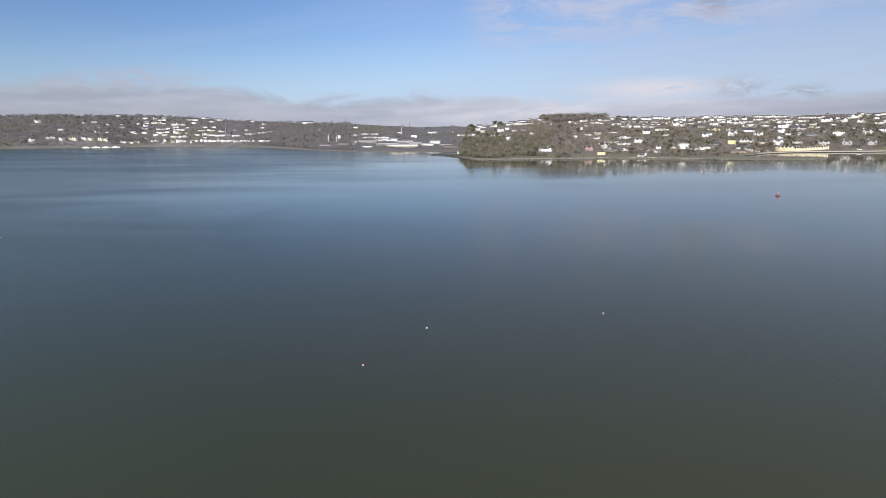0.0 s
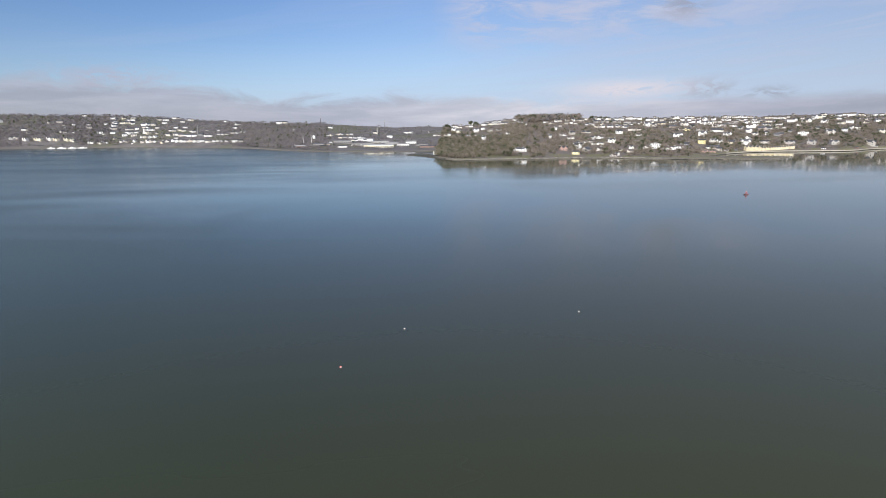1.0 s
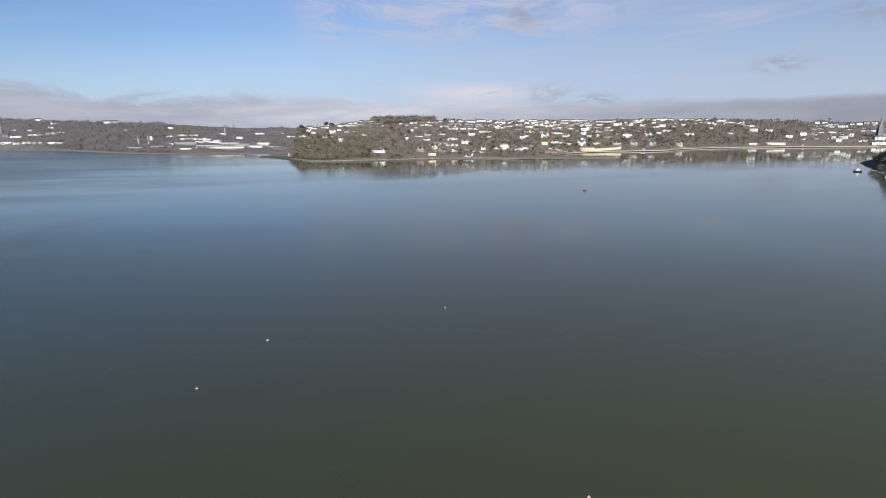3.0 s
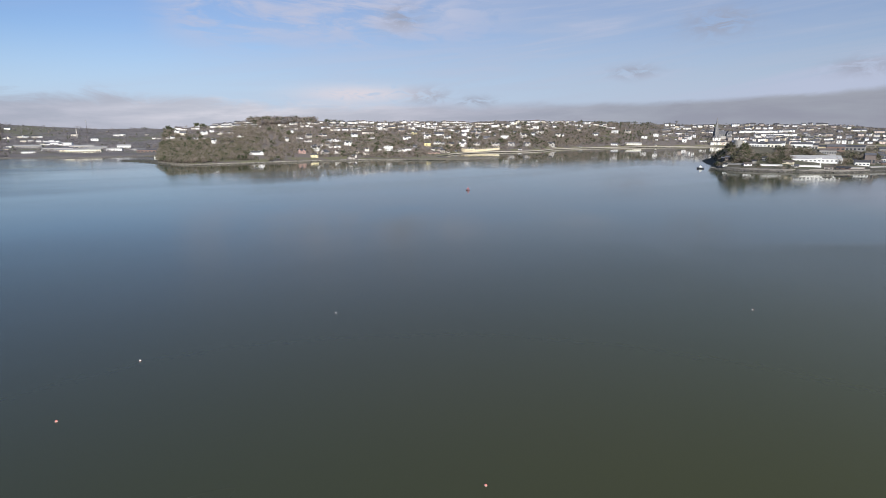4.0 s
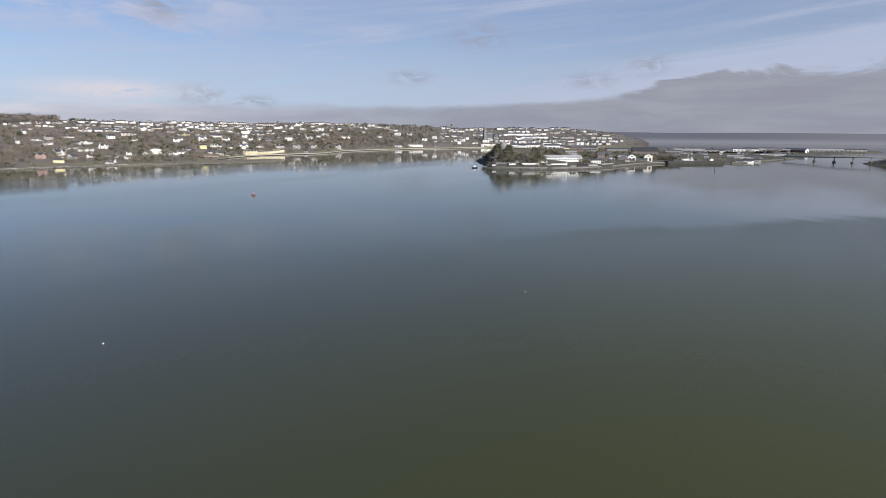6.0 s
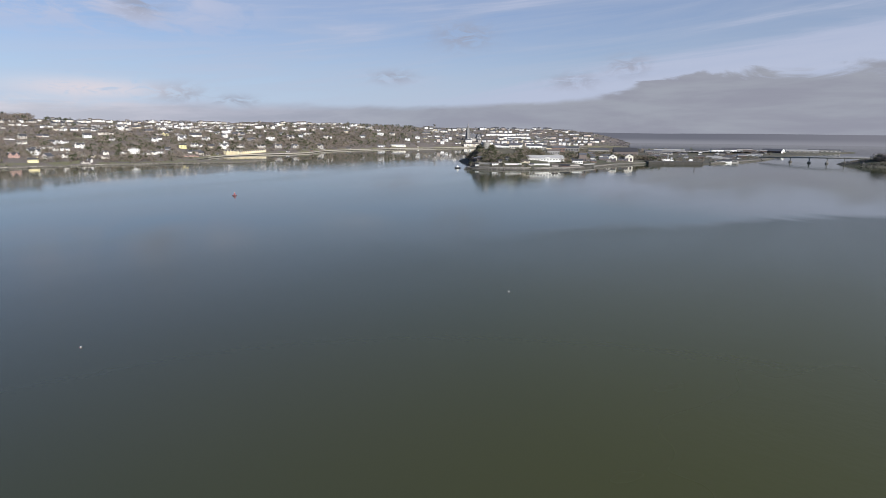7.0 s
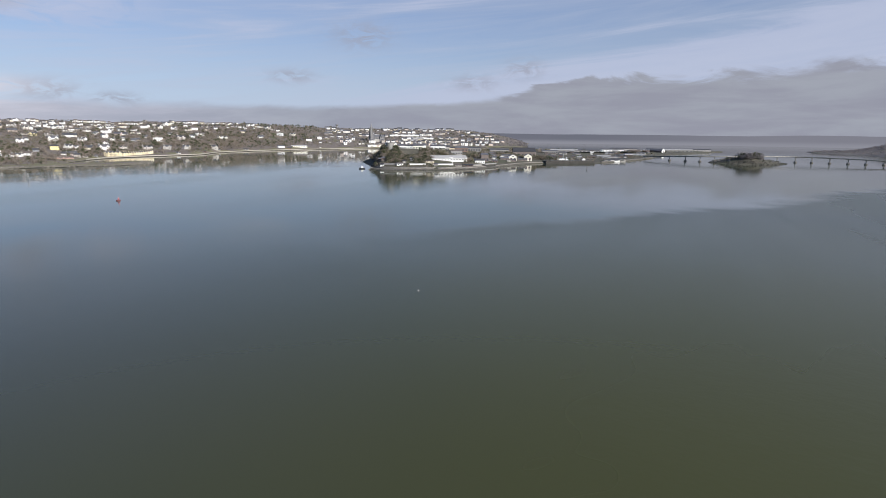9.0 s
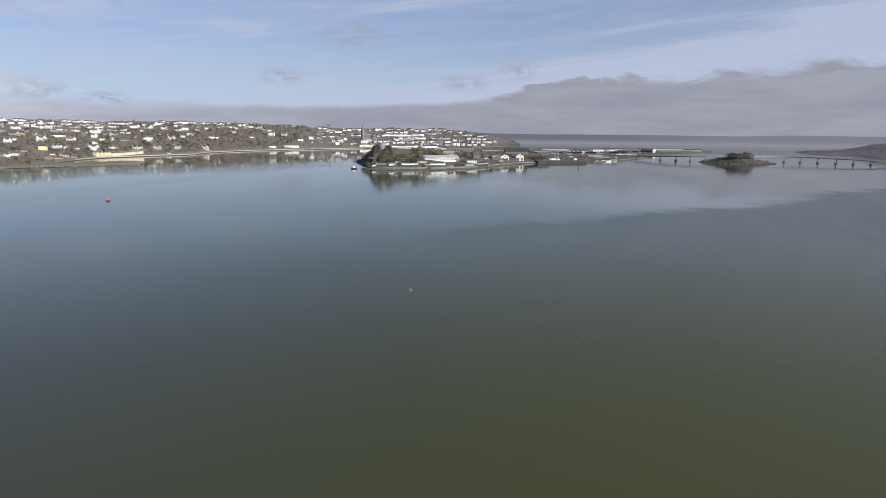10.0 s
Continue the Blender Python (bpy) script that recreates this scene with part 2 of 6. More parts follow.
def water_material():
    """Silty green harbour water with a light ripple; patches lie calmer than others."""
    m = bpy.data.materials.new("harbour_water")
    m.use_nodes = True
    N = Nodes(m.node_tree)
    pos = N.add("ShaderNodeNewGeometry").outputs["Position"]
    silt = N.noise(N.scaled(pos, (0.0035, 0.002, 1)), 1.0, 4.0, 0.5, 0.5)
    fine = N.noise(pos, 0.05, 4.0, 0.6)
    f = N.math("ADD", N.math("MULTIPLY", N.ramp(silt, 0.35, 0.65), 0.8), N.math("MULTIPLY", fine, 0.2))
    col = N.mix(f, (0.038, 0.047, 0.025, 1), (0.050, 0.058, 0.028, 1))
    far = N.add("ShaderNodeVectorMath", operation="DISTANCE")
    N.put(far, 0, pos)
    far.inputs[1].default_value = (250, -80, 0)
    plume = N.math("ADD", N.math("MULTIPLY", far.outputs["Value"], 0.0025), N.math("MULTIPLY", N.math("SUBTRACT", silt, 0.5), 0.7))
    col = N.mix(N.ramp(plume, 0.95, 0.05), col, (0.059, 0.061, 0.017, 1))
    drift = N.add("ShaderNodeVectorMath", operation="DISTANCE")
    N.put(drift, 0, pos)
    drift.inputs[1].default_value = (40, 260, 0)
    cloudy = N.math("ADD", N.math("MULTIPLY", drift.outputs["Value"], 0.004), N.math("MULTIPLY", N.math("SUBTRACT", silt, 0.5), 0.8))
    col = N.mix(N.ramp(cloudy, 0.95, 0.15, 0.0, 0.5), col, (0.056, 0.056, 0.033, 1))
    calm = N.noise(N.scaled(pos, (0.0016, 0.006, 1), (1.5, 0.2, 0), (0, 0, radians(24))), 1.0, 4.0, 0.55, 0.8)
    # a breeze ruffles the nearer water, up to a wavering edge
    xyz = N.add("ShaderNodeSeparateXYZ")
    N.put(xyz, 0, pos)
    reach = N.math("ADD", N.math("MULTIPLY", xyz.outputs[0], 0.517), N.math("MULTIPLY", xyz.outputs[1], 0.856))
    edge = N.math("ADD", reach, N.math("MULTIPLY", N.math("SUBTRACT", N.noise(N.scaled(pos, (0.004, 0.004, 1)), 1.0, 5.0, 0.6, 1.1), 0.5), 200.0))
    sharp, faint = N.ramp(edge, 390.0, 340.0), N.ramp(edge, 560.0, 170.0)
    breeze = N.mix(N.ramp(xyz.outputs[0], 120.0, 620.0), faint, sharp)
    west = N.math("ADD", xyz.outputs[0], N.math("MULTIPLY", N.math("SUBTRACT", N.noise(N.scaled(pos, (0.002, 0.006, 1)), 1.0, 4.0, 0.6, 0.5), 0.5), 700.0))
    breeze = N.math("MAXIMUM", breeze, N.ramp(west, 60.0, -640.0, 0.0, 0.8))
    p = N.add("ShaderNodeBsdfPrincipled")
    N.put(p, "Base Color", col), N.put(p, "IOR", 1.333)
    still = N.math("MULTIPLY", N.ramp(reach, 350.0, 800.0, 1.0, 1.2), N.ramp(reach, 1250.0, 1600.0, 1.0, 0.55))
    N.put(p, "Roughness", N.math("ADD", N.math("MULTIPLY", N.ramp(calm, 0.35, 0.65, 0.040, 0.085), still), N.math("MULTIPLY", breeze, 0.20)))
    ripple = N.math("ADD", N.math("MULTIPLY", N.noise(N.scaled(pos, (0.5, 0.34, 1)), 1.0, 2.0, 0.5), 0.4), N.math("MULTIPLY", N.noise(N.scaled(pos, (0.12, 0.07, 1)), 1.0, 2.0, 0.5), 0.9))
    bmp = N.add("ShaderNodeBump")
    N.put(bmp, "Height", ripple), N.put(bmp, "Strength", N.math("ADD", N.ramp(calm, 0.35, 0.65, 0.05, 0.12), N.math("MULTIPLY", breeze, 0.10))), N.put(bmp, "Distance", 0.3)
    N.put(p, "Normal", bmp.outputs[0])
    N.put(N.add("ShaderNodeOutputMaterial"), 0, p.outputs[0])
    return m


LAND, WATER = land_material(), water_material()

WALLS = painted("painted_render", [(0.80, 0.79, 0.76), (0.74, 0.73, 0.70), (0.82, 0.82, 0.80), (0.66, 0.61, 0.50), (0.78, 0.77, 0.73), (0.44, 0.41, 0.37), (0.80, 0.80, 0.78), (0.66, 0.64, 0.60), (0.58, 0.54, 0.48)])
TOWNWALLS = painted("town_render", [(0.82, 0.81, 0.78), (0.34, 0.31, 0.28), (0.80, 0.80, 0.78), (0.62, 0.55, 0.42), (0.46, 0.43, 0.40), (0.78, 0.76, 0.70), (0.56, 0.47, 0.41), (0.82, 0.82, 0.80), (0.30, 0.30, 0.32), (0.70, 0.68, 0.62)])
VILLAS = painted("villa_render", [(0.84, 0.84, 0.82), (0.82, 0.80, 0.74), (0.84, 0.83, 0.80), (0.70, 0.66, 0.58), (0.83, 0.82, 0.79)])
STONEVILLA = painted("stone_and_render", [(0.52, 0.49, 0.45), (0.42, 0.40, 0.37), (0.58, 0.55, 0.50)])
YELLOW = painted("yellow_render", [(0.80, 0.70, 0.34), (0.80, 0.71, 0.40)])
CREAM = painted("cream_render", [(0.74, 0.65, 0.44), (0.76, 0.68, 0.50), (0.72, 0.62, 0.41)])
FARCREAM = painted("pale_villa_render", [(0.82, 0.77, 0.62), (0.82, 0.80, 0.74), (0.80, 0.74, 0.57)])
ROSE = painted("rose_brick", [(0.36, 0.23, 0.195), (0.38, 0.25, 0.21)])
OLDBRICK = painted("old_brick", [(0.17, 0.11, 0.09), (0.20, 0.13, 0.11), (0.15, 0.12, 0.11)])
WHITE = painted("white_render", [(0.82, 0.82, 0.80), (0.80, 0.80, 0.77)])
GREYWALL = painted("grey_render", [(0.33, 0.32, 0.31), (0.27, 0.26, 0.25), (0.38, 0.36, 0.33)])
SLATE = surface("slate", (0.055, 0.058, 0.068), (0.12, 0.12, 0.13), 0.6, 0.6, 0.3, random_tint=0.35)
DARKSLATE = surface("dark_slate", (0.028, 0.030, 0.036), (0.060, 0.060, 0.066), 0.6, 0.7, 0.3)
TILE = surface("brown_tile", (0.085, 0.075, 0.07), (0.155, 0.13, 0.115), 0.6, 0.75, 0.3, random_tint=0.25)
SHEETING = surface("roof_sheeting", (0.30, 0.30, 0.30), (0.42, 0.42, 0.41), 0.15, 0.55, 0.2)
GLASS = surface("window_glass", (0.03, 0.035, 0.045), (0.07, 0.08, 0.09), 0.8, 0.12)
DOOR = surface("painted_door", (0.10, 0.05, 0.04), (0.07, 0.09, 0.12), 0.5, 0.5)
STONE = surface("limestone", (0.30, 0.29, 0.27), (0.44, 0.42, 0.38), 0.25, 0.9, 0.4)
DARKSTONE = surface("dark_masonry", (0.07, 0.065, 0.06), (0.16, 0.15, 0.135), 0.2, 0.9, 0.4)
BLACKSTONE = surface("tide_dark_masonry", (0.030, 0.029, 0.028), (0.075, 0.070, 0.062), 0.2, 0.9, 0.4)
PALESTONE = surface("pale_sea_wall", (0.30, 0.275, 0.235), (0.44, 0.41, 0.35), 0.2, 0.9, 0.4, coord="World")
CONCRETE = surface("concrete", (0.25, 0.245, 0.23), (0.37, 0.36, 0.34), 0.2, 0.85, 0.3)
TARMAC = surface("tarmac", (0.045, 0.045, 0.047), (0.075, 0.074, 0.072), 0.3, 0.9, 0.2, coord="World")
BARK = surface("bark", (0.07, 0.055, 0.042), (0.14, 0.115, 0.09), 1.2, 0.95, 0.5)
TWIGS = surface("bare_twigs", (0.215, 0.180, 0.148), (0.375, 0.318, 0.262), 0.05, 0.95, coord="World", fine=0.6, thin=0.3)
OLIVE = surface("ivy_and_scrub", (0.145, 0.136, 0.088), (0.255, 0.232, 0.155), 0.05, 0.9, coord="World", fine=0.6, thin=0.3)
# bare twigs for the distance, their colour greyed and paled by painted haze
HAZETWIGS = surface("grey_winter_twigs", (0.188, 0.172, 0.176), (0.300, 0.275, 0.274), 0.02, 0.95, coord="World", fine=0.3, thin=0.3)
NEEDLES = surface("evergreen_leaves", (0.050, 0.062, 0.034), (0.112, 0.122, 0.060), 0.06, 0.85, coord="World", fine=0.7, thin=0.25)
RED = surface("red_paint", (0.50, 0.11, 0.12), (0.40, 0.08, 0.09), 1.5, 0.45, 0.1)
WEATHERED = surface("weathered_red_paint", (0.12, 0.045, 0.045), (0.22, 0.075, 0.07), 1.2, 0.6, 0.2)
PINK = surface("faded_orange_plastic", (0.78, 0.26, 0.20), (0.68, 0.20, 0.15), 2.0, 0.45, 0.1)
WHITEPLASTIC = surface("white_plastic", (0.80, 0.80, 0.79), (0.70, 0.69, 0.66), 2.0, 0.4, 0.1)
IRON = surface("dull_iron", (0.08, 0.075, 0.07), (0.15, 0.12, 0.10), 1.5, 0.6, 0.2, metal=0.6)
GREYPAINT = surface("grey_ship_paint", (0.30, 0.32, 0.34), (0.38, 0.40, 0.42), 0.4, 0.5)
HULL = surface("dark_hull", (0.03, 0.035, 0.05), (0.06, 0.06, 0.07), 0.5, 0.5)


def distance_material():
    """Hills so far off that they glow with painted haze, paler low down and southwards."""
    m = bpy.data.materials.new("hazy_distance")
    m.use_nodes = True
    N = Nodes(m.node_tree)
    pos = N.add("ShaderNodeNewGeometry").outputs["Position"]
    n = N.noise(N.scaled(pos, (0.002, 0.002, 0.02)), 1.0, 5.0, 0.6)
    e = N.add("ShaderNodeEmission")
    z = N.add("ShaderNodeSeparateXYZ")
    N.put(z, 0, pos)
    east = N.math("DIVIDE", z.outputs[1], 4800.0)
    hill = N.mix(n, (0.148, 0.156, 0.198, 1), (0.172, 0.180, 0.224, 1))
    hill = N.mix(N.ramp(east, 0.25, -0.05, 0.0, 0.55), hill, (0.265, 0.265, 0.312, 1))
    # haze put into the emission: paler towards the foot of the hills
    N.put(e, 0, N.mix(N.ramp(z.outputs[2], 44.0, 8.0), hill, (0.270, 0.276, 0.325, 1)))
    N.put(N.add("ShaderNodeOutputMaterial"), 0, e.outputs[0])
    return m


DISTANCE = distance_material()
SPIRESTONE = surface("weathered_granite", (0.15, 0.15, 0.155), (0.25, 0.245, 0.24), 0.25, 0.9, 0.4)
QUAYSTONE = surface("quay_stone", (0.13, 0.12, 0.105), (0.26, 0.245, 0.22), 0.2, 0.9, 0.4, coord="World")
# scrub and rock, darkened in colour for the cloud shadow over the island
YARD = surface("dark_scrub_and_rock", (0.050, 0.047, 0.036), (0.125, 0.115, 0.085), 0.03, 0.95, 0.5, fine=0.4, third=(0.074, 0.077, 0.046), coord="World")
TOWERSTONE = surface("tower_limestone", (0.22, 0.215, 0.20), (0.33, 0.32, 0.295), 0.25, 0.9, 0.4)
# winter hillside with the mauve-grey of haze mixed into its colours
WESTLAND = surface("winter_hillside", (0.105, 0.096, 0.094), (0.185, 0.171, 0.163), 0.012, 0.95, 0.5, fine=0.2, third=(0.130, 0.130, 0.088), coord="World")


# ---- large structure: water and land ----
def mesh_from(name, verts, faces, material, smooth=True):
    me = bpy.data.meshes.new(name)
    me.from_pydata(verts, [], faces)
    me.materials.append(material)
    if smooth:
        me.shade_smooth()
    return me


def square_sheet(name, half, z, material):
    """One wide level sheet."""
    return new(name, mesh_from(name, [(-half, half, z), (-half, -half, z), (half, -half, z), (half, half, z)], [(0, 1, 2, 3)], material, False))


def hills(x, y):
    """Uneven ground, in metres."""
    return 7.0 * noise.noise((x * 0.0031, y * 0.0031, 2.0)) + 3.0 * noise.noise((x * 0.011, y * 0.011, 5.0)) + 0.8 * noise.noise((x * 0.05, y * 0.05, 8.0))


class Land:
    """Land between a shore line and a ridge line, both given in plan; u runs along the shore, v from the water (0) to the ridge (1)."""

    def __init__(self, shore, ridge, rise, base=2.2, rough=1.0, closed=False):
        self.s, self.r, self.p = np.array(shore, float), np.array(ridge, float), np.array(rise, float)
        self.base, self.rough, self.closed = base, rough, closed
        self.n = len(shore) if closed else len(shore) - 1

    def at(self, table, u):
        n = len(table)
        i = int(math.floor(u))
        f = u - i
        if self.closed:
            a, b, c, d = (table[k % n] for k in (i - 1, i, i + 1, i + 2))
        else:
            i = min(max(i, 0), n - 2)
            f = u - i
            a, b, c, d = (table[min(max(k, 0), n - 1)] for k in (i - 1, i, i + 1, i + 2))
        return 0.5 * (2 * b + (c - a) * f + (2 * a - 5 * b + 4 * c - d) * f * f + (3 * b - a - 3 * c + d) * f ** 3)

    def point(self, u, v):
        s, r, p = self.at(self.s, u), self.at(self.r, u), float(self.at(self.p, u))
        x, y = s[0] + (r[0] - s[0]) * v, s[1] + (r[1] - s[1]) * v
        length = math.hypot(r[0] - s[0], r[1] - s[1])
        d = v * length
        if v < 0:
            return Vector((x, y, 0.9 + d * 0.25))
        up = min(1.0, d / 14.0)
        z = 0.9 + (self.base - 0.9) * up
        if v <= 1:
            z += (r[2] - self.base) * v ** p
        else:
            z += (r[2] - self.base) * max(0.0, 1 - 1.2 * (v - 1))
        z += self.rough * hills(x, y) * min(1.0, max(0.0, (d - 14) / 150.0))
        wiggle = 5.0 * noise.noise((x * 0.02, y * 0.02, 1.0)) * (1 - min(1.0, d / 40)) * min(1.0, self.rough)
        return Vector((x + wiggle, y + wiggle, max(z, 0.4) if d > 0 else z))

    def mesh(self, name, label, nu, vs, material=None):
        us = [self.n * k / nu for k in range(nu + (0 if self.closed else 1))]
        verts = [self.point(u, v) for u in us for v in vs]
        m = len(vs)
        faces = []
        for k in range(nu):
            a, b = k * m, ((k + 1) % len(us)) * m
            faces += [(a + j, b + j, b + j + 1, a + j + 1) for j in range(m - 1)]
        if self.closed:
            top = sum((self.point(u, 1.0) for u in us), Vector()) / len(us)
            verts.append(top)
            faces += [(k * m + m - 1, ((k + 1) % len(us)) * m + m - 1, len(verts) - 1) for k in range(nu)]
        ob = new(name, mesh_from(name, verts, faces, material or LAND))
        return tagged(ob, label, "land", kind="structure")


def steps(length):
    """Rows from just under the water up over the ridge, closer together near the shore."""
    near = [-16 / length, 0.0, 3 / length, 7 / length, 14 / length, 22 / length, 34 / length]
    k = 44
    return near + [34 / length + (1 - 34 / length) * (i / k) for i in range(1, k + 1)] + [1.1, 1.25, 1.5]


tagged(square_sheet("water", 4950, 0.0, WATER),
               "calm green-grey harbour water with a light ripple", "water", kind="structure")

# the town's hillside, from the wooded point eastwards to the harbour town
TOWN = Land(
    shore=[(270, 1850), (152, 1700), (54, 1590), (78, 1470), (130, 1400), (320, 1410), (520, 1400), (660, 1335), (860, 1530), (1041, 1625), (1290, 1620),
           (1500, 1735), (1795, 1753), (2220, 1660), (2500, 1560), (2800, 1380), (3000, 1250), (3150, 1150), (3240, 1115)],
    ridge=[(230, 2200, 35), (150, 2250, 60), (110, 2280, 74), (130, 2300, 82), (250, 2400, 92), (560, 2450, 118), (950, 2500, 117), (1300, 2550, 120), (1560, 2600, 117),
           (1780, 2600, 120), (2100, 2550, 122), (2350, 2450, 118), (2700, 2400, 112), (3000, 2150, 104), (3250, 1950, 104),
           (3450, 1700, 97), (3600, 1480, 76), (3730, 1350, 40), (3780, 1290, 8)],
    rise=[1.3] * 7 + [1.2, 1.1, 1.0] + [0.9] * 8 + [0.8])
TOWN.mesh("ground_town_hill", "built-up hillside of grass and winter scrub", 260, steps(900))
# the farther shore to the north-west, with its own small town
WEST = Land(
    shore=[(-3600, 2100), (-2900, 2500), (-2200, 2767), (-1814, 2825), (-1413, 2884), (-811, 2553), (-524, 2217), (-341, 2065), (-166, 1975), (-5, 1987), (220, 1990), (420, 2020)],
    ridge=[(-3900, 2400, 185), (-3400, 2950, 185), (-2750, 3450, 183), (-2250, 3500, 178), (-1720, 3550, 170), (-1150, 3500, 128), (-800, 3300, 116),
           (-540, 3200, 110), (-280, 3300, 96), (-10, 3600, 90), (260, 3600, 88), (600, 3600, 88)],
    rise=[0.9, 0.9, 0.9, 0.9, 0.9, 1.0, 1.2, 1.6, 1.8, 1.8, 1.8, 1.8])
WEST.mesh("ground_west_shore", "far wooded hillside with scattered white houses", 200, steps(900), WESTLAND)
# the low point in front of the bay
POINT = Land(
    shore=[(610, 1345), (700, 1300), (800, 1262), (865, 1290), (935, 1370), (880, 1400), (780, 1390), (700, 1420)],
    ridge=[(690, 1370, 5), (720, 1350, 6), (790, 1330, 5), (830, 1330, 4), (860, 1350, 3), (840, 1360, 4), (790, 1355, 5), (730, 1370, 6)],
    rise=[0.7] * 8, base=1.8, rough=0.1, closed=True)
POINT.mesh("ground_low_point", "low grassy point with a stony beach", 80, [-0.3, 0, 0.06, 0.12, 0.25, 0.4, 0.6, 0.8, 1.0])
# a low stony bank off the wooded tip
BANK = Land(
    shore=[(-34, 1722), (-8, 1672), (18, 1618), (42, 1540), (62, 1476), (95, 1500), (90, 1580), (60, 1680), (20, 1745), (-14, 1748)],
    ridge=[(-10, 1715, 1.5), (2, 1680, 1.6), (28, 1625, 1.7), (55, 1560, 1.8), (68, 1520, 1.8), (80, 1530, 1.9), (75, 1590, 1.9), (45, 1670, 1.8), (14, 1715, 1.6), (-2, 1725, 1.5)],
    rise=[0.7] * 10, base=1.2, rough=0.05, closed=True)
BANK.mesh("ground_tip_bank", "low dark stony bank off the wooded tip", 70, [-0.4, 0, 0.1, 0.3, 0.6, 1.0], YARD)
# the island with the naval yard
ISLAND = Land(
    shore=[(1115, 772), (1058, 738), (1024, 690), (1045, 620), (1108, 545), (1200, 510), (1376, 495), (1480, 462), (1545, 392), (1601, 330), (1800, 280),
           (1990, 250), (2350, 230), (2760, 130), (3080, 70), (2750, 640), (2200, 820), (1700, 900), (1335, 940), (1190, 835)],
    ridge=[(1150, 765, 42), (1130, 750, 44), (1115, 735, 45), (1125, 715, 44), (1180, 690, 40), (1260, 650, 30), (1420, 620, 20), (1520, 590, 15),
           (1580, 520, 6), (1680, 470, 6), (1820, 430, 6), (1990, 420, 6), (2300, 400, 6), (2700, 300, 6), (2850, 240, 6), (2500, 480, 6), (2100, 580, 9),
           (1560, 680, 23), (1260, 760, 36), (1180, 765, 38)],
    rise=[1.5] * 6 + [0.8] * 11 + [1.2] * 3, base=3.6, rough=0.08, closed=True)
ISLAND.mesh("ground_island", "low island with quays and a wooded knoll", 240, [-0.08, 0, 0.02, 0.05, 0.09, 0.14, 0.2, 0.3, 0.4, 0.5, 0.6, 0.7, 0.8, 0.9, 1.0], YARD)
# the small rocky islet under the bridge
ISLET = Land(
    shore=[(1845, 58), (1788, 34), (1764, -20), (1772, -76), (1815, -124), (1905, -138), (1950, -85), (1950, 0), (1900, 50)],
    ridge=[(1830, 0, 15), (1810, -10, 17), (1800, -25, 18), (1800, -40, 18), (1820, -55, 17), (1850, -60, 16), (1870, -40, 16), (1870, -20, 16), (1850, -5, 15)],
    rise=[1.3] * 9, base=1.8, rough=0.3, closed=True)
ISLET.mesh("ground_islet", "small rocky islet with trees under the bridge", 90, [-0.2, 0, 0.05, 0.12, 0.22, 0.35, 0.5, 0.7, 0.9, 1.0], YARD)
# the spit to the south-east and the far shore all round, a glowing backdrop mostly unseen
SPIT = Land(
    shore=[(3350, -330), (3150, -380), (2950, -520), (2600, -520), (2150, -430), (2100, -600), (2300, -1200), (3600, -1500)],
    ridge=[(3400, -380, 8), (3330, -520, 12), (3230, -650, 46), (3050, -800, 66), (2700, -800, 62), (2600, -850, 70), (2700, -1100, 85), (3400, -1200, 85)],
    rise=[1.2] * 8, base=2.0, rough=0.3)
SPIT.mesh("ground_spit", "low wooded spit across the water", 120, steps(400), WESTLAND)
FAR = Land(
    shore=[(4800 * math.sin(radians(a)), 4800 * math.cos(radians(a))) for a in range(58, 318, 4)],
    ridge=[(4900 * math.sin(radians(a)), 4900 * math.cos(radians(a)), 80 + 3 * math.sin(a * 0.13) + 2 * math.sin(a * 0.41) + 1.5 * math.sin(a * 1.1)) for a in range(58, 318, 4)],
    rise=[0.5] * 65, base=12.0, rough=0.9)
FAR.mesh("backdrop_hills", "distant hills beyond the harbour, haze painted as a glow", 200, [-0.05, 0, 0.05, 0.1, 0.2, 0.3, 0.4, 0.5, 0.6, 0.7, 0.8, 0.9, 1.0, 1.1], DISTANCE)


# ---- things ----
from mathutils.bvhtree import BVHTree


def land_tree():
    verts, faces = [], []
    for ob in [o for o in scene.objects if o.name.startswith("ground_")]:
        k = len(verts)
        verts += [v.co.copy() for v in ob.data.vertices]
        faces += [tuple(k + i for i in p.vertices) for p in ob.data.polygons]
    return BVHTree.FromPolygons(verts, faces)


GROUND = land_tree()


def ground_z(x, y):
    hit = GROUND.ray_cast(Vector((x, y, 400)), Vector((0, 0, -1)))
    return max(hit[0].z, 0.0) if hit[0] else 0.0


def part(name, bm, material, parent, label="", m=None):
    """One mesh object under a thing or a part."""
    me = bpy.data.meshes.new(name)
    bm.normal_update()
    bm.to_mesh(me)
    bm.free()
    me.materials.append(material)
    ob = new(name, me)
    ob.parent = parent
    if m is not None:
        ob.matrix_local = m
    return tagged(ob, label)


def again(ob, m):
    """The same mesh once more under the same parent."""
    o = new(ob.name.split(".")[0], ob.data)
    o.parent = ob.parent
    o.matrix_local = m
    return o


def thing(name, label, category, group="", kind=""):
    return tagged(new(name), label, category, group, kind)


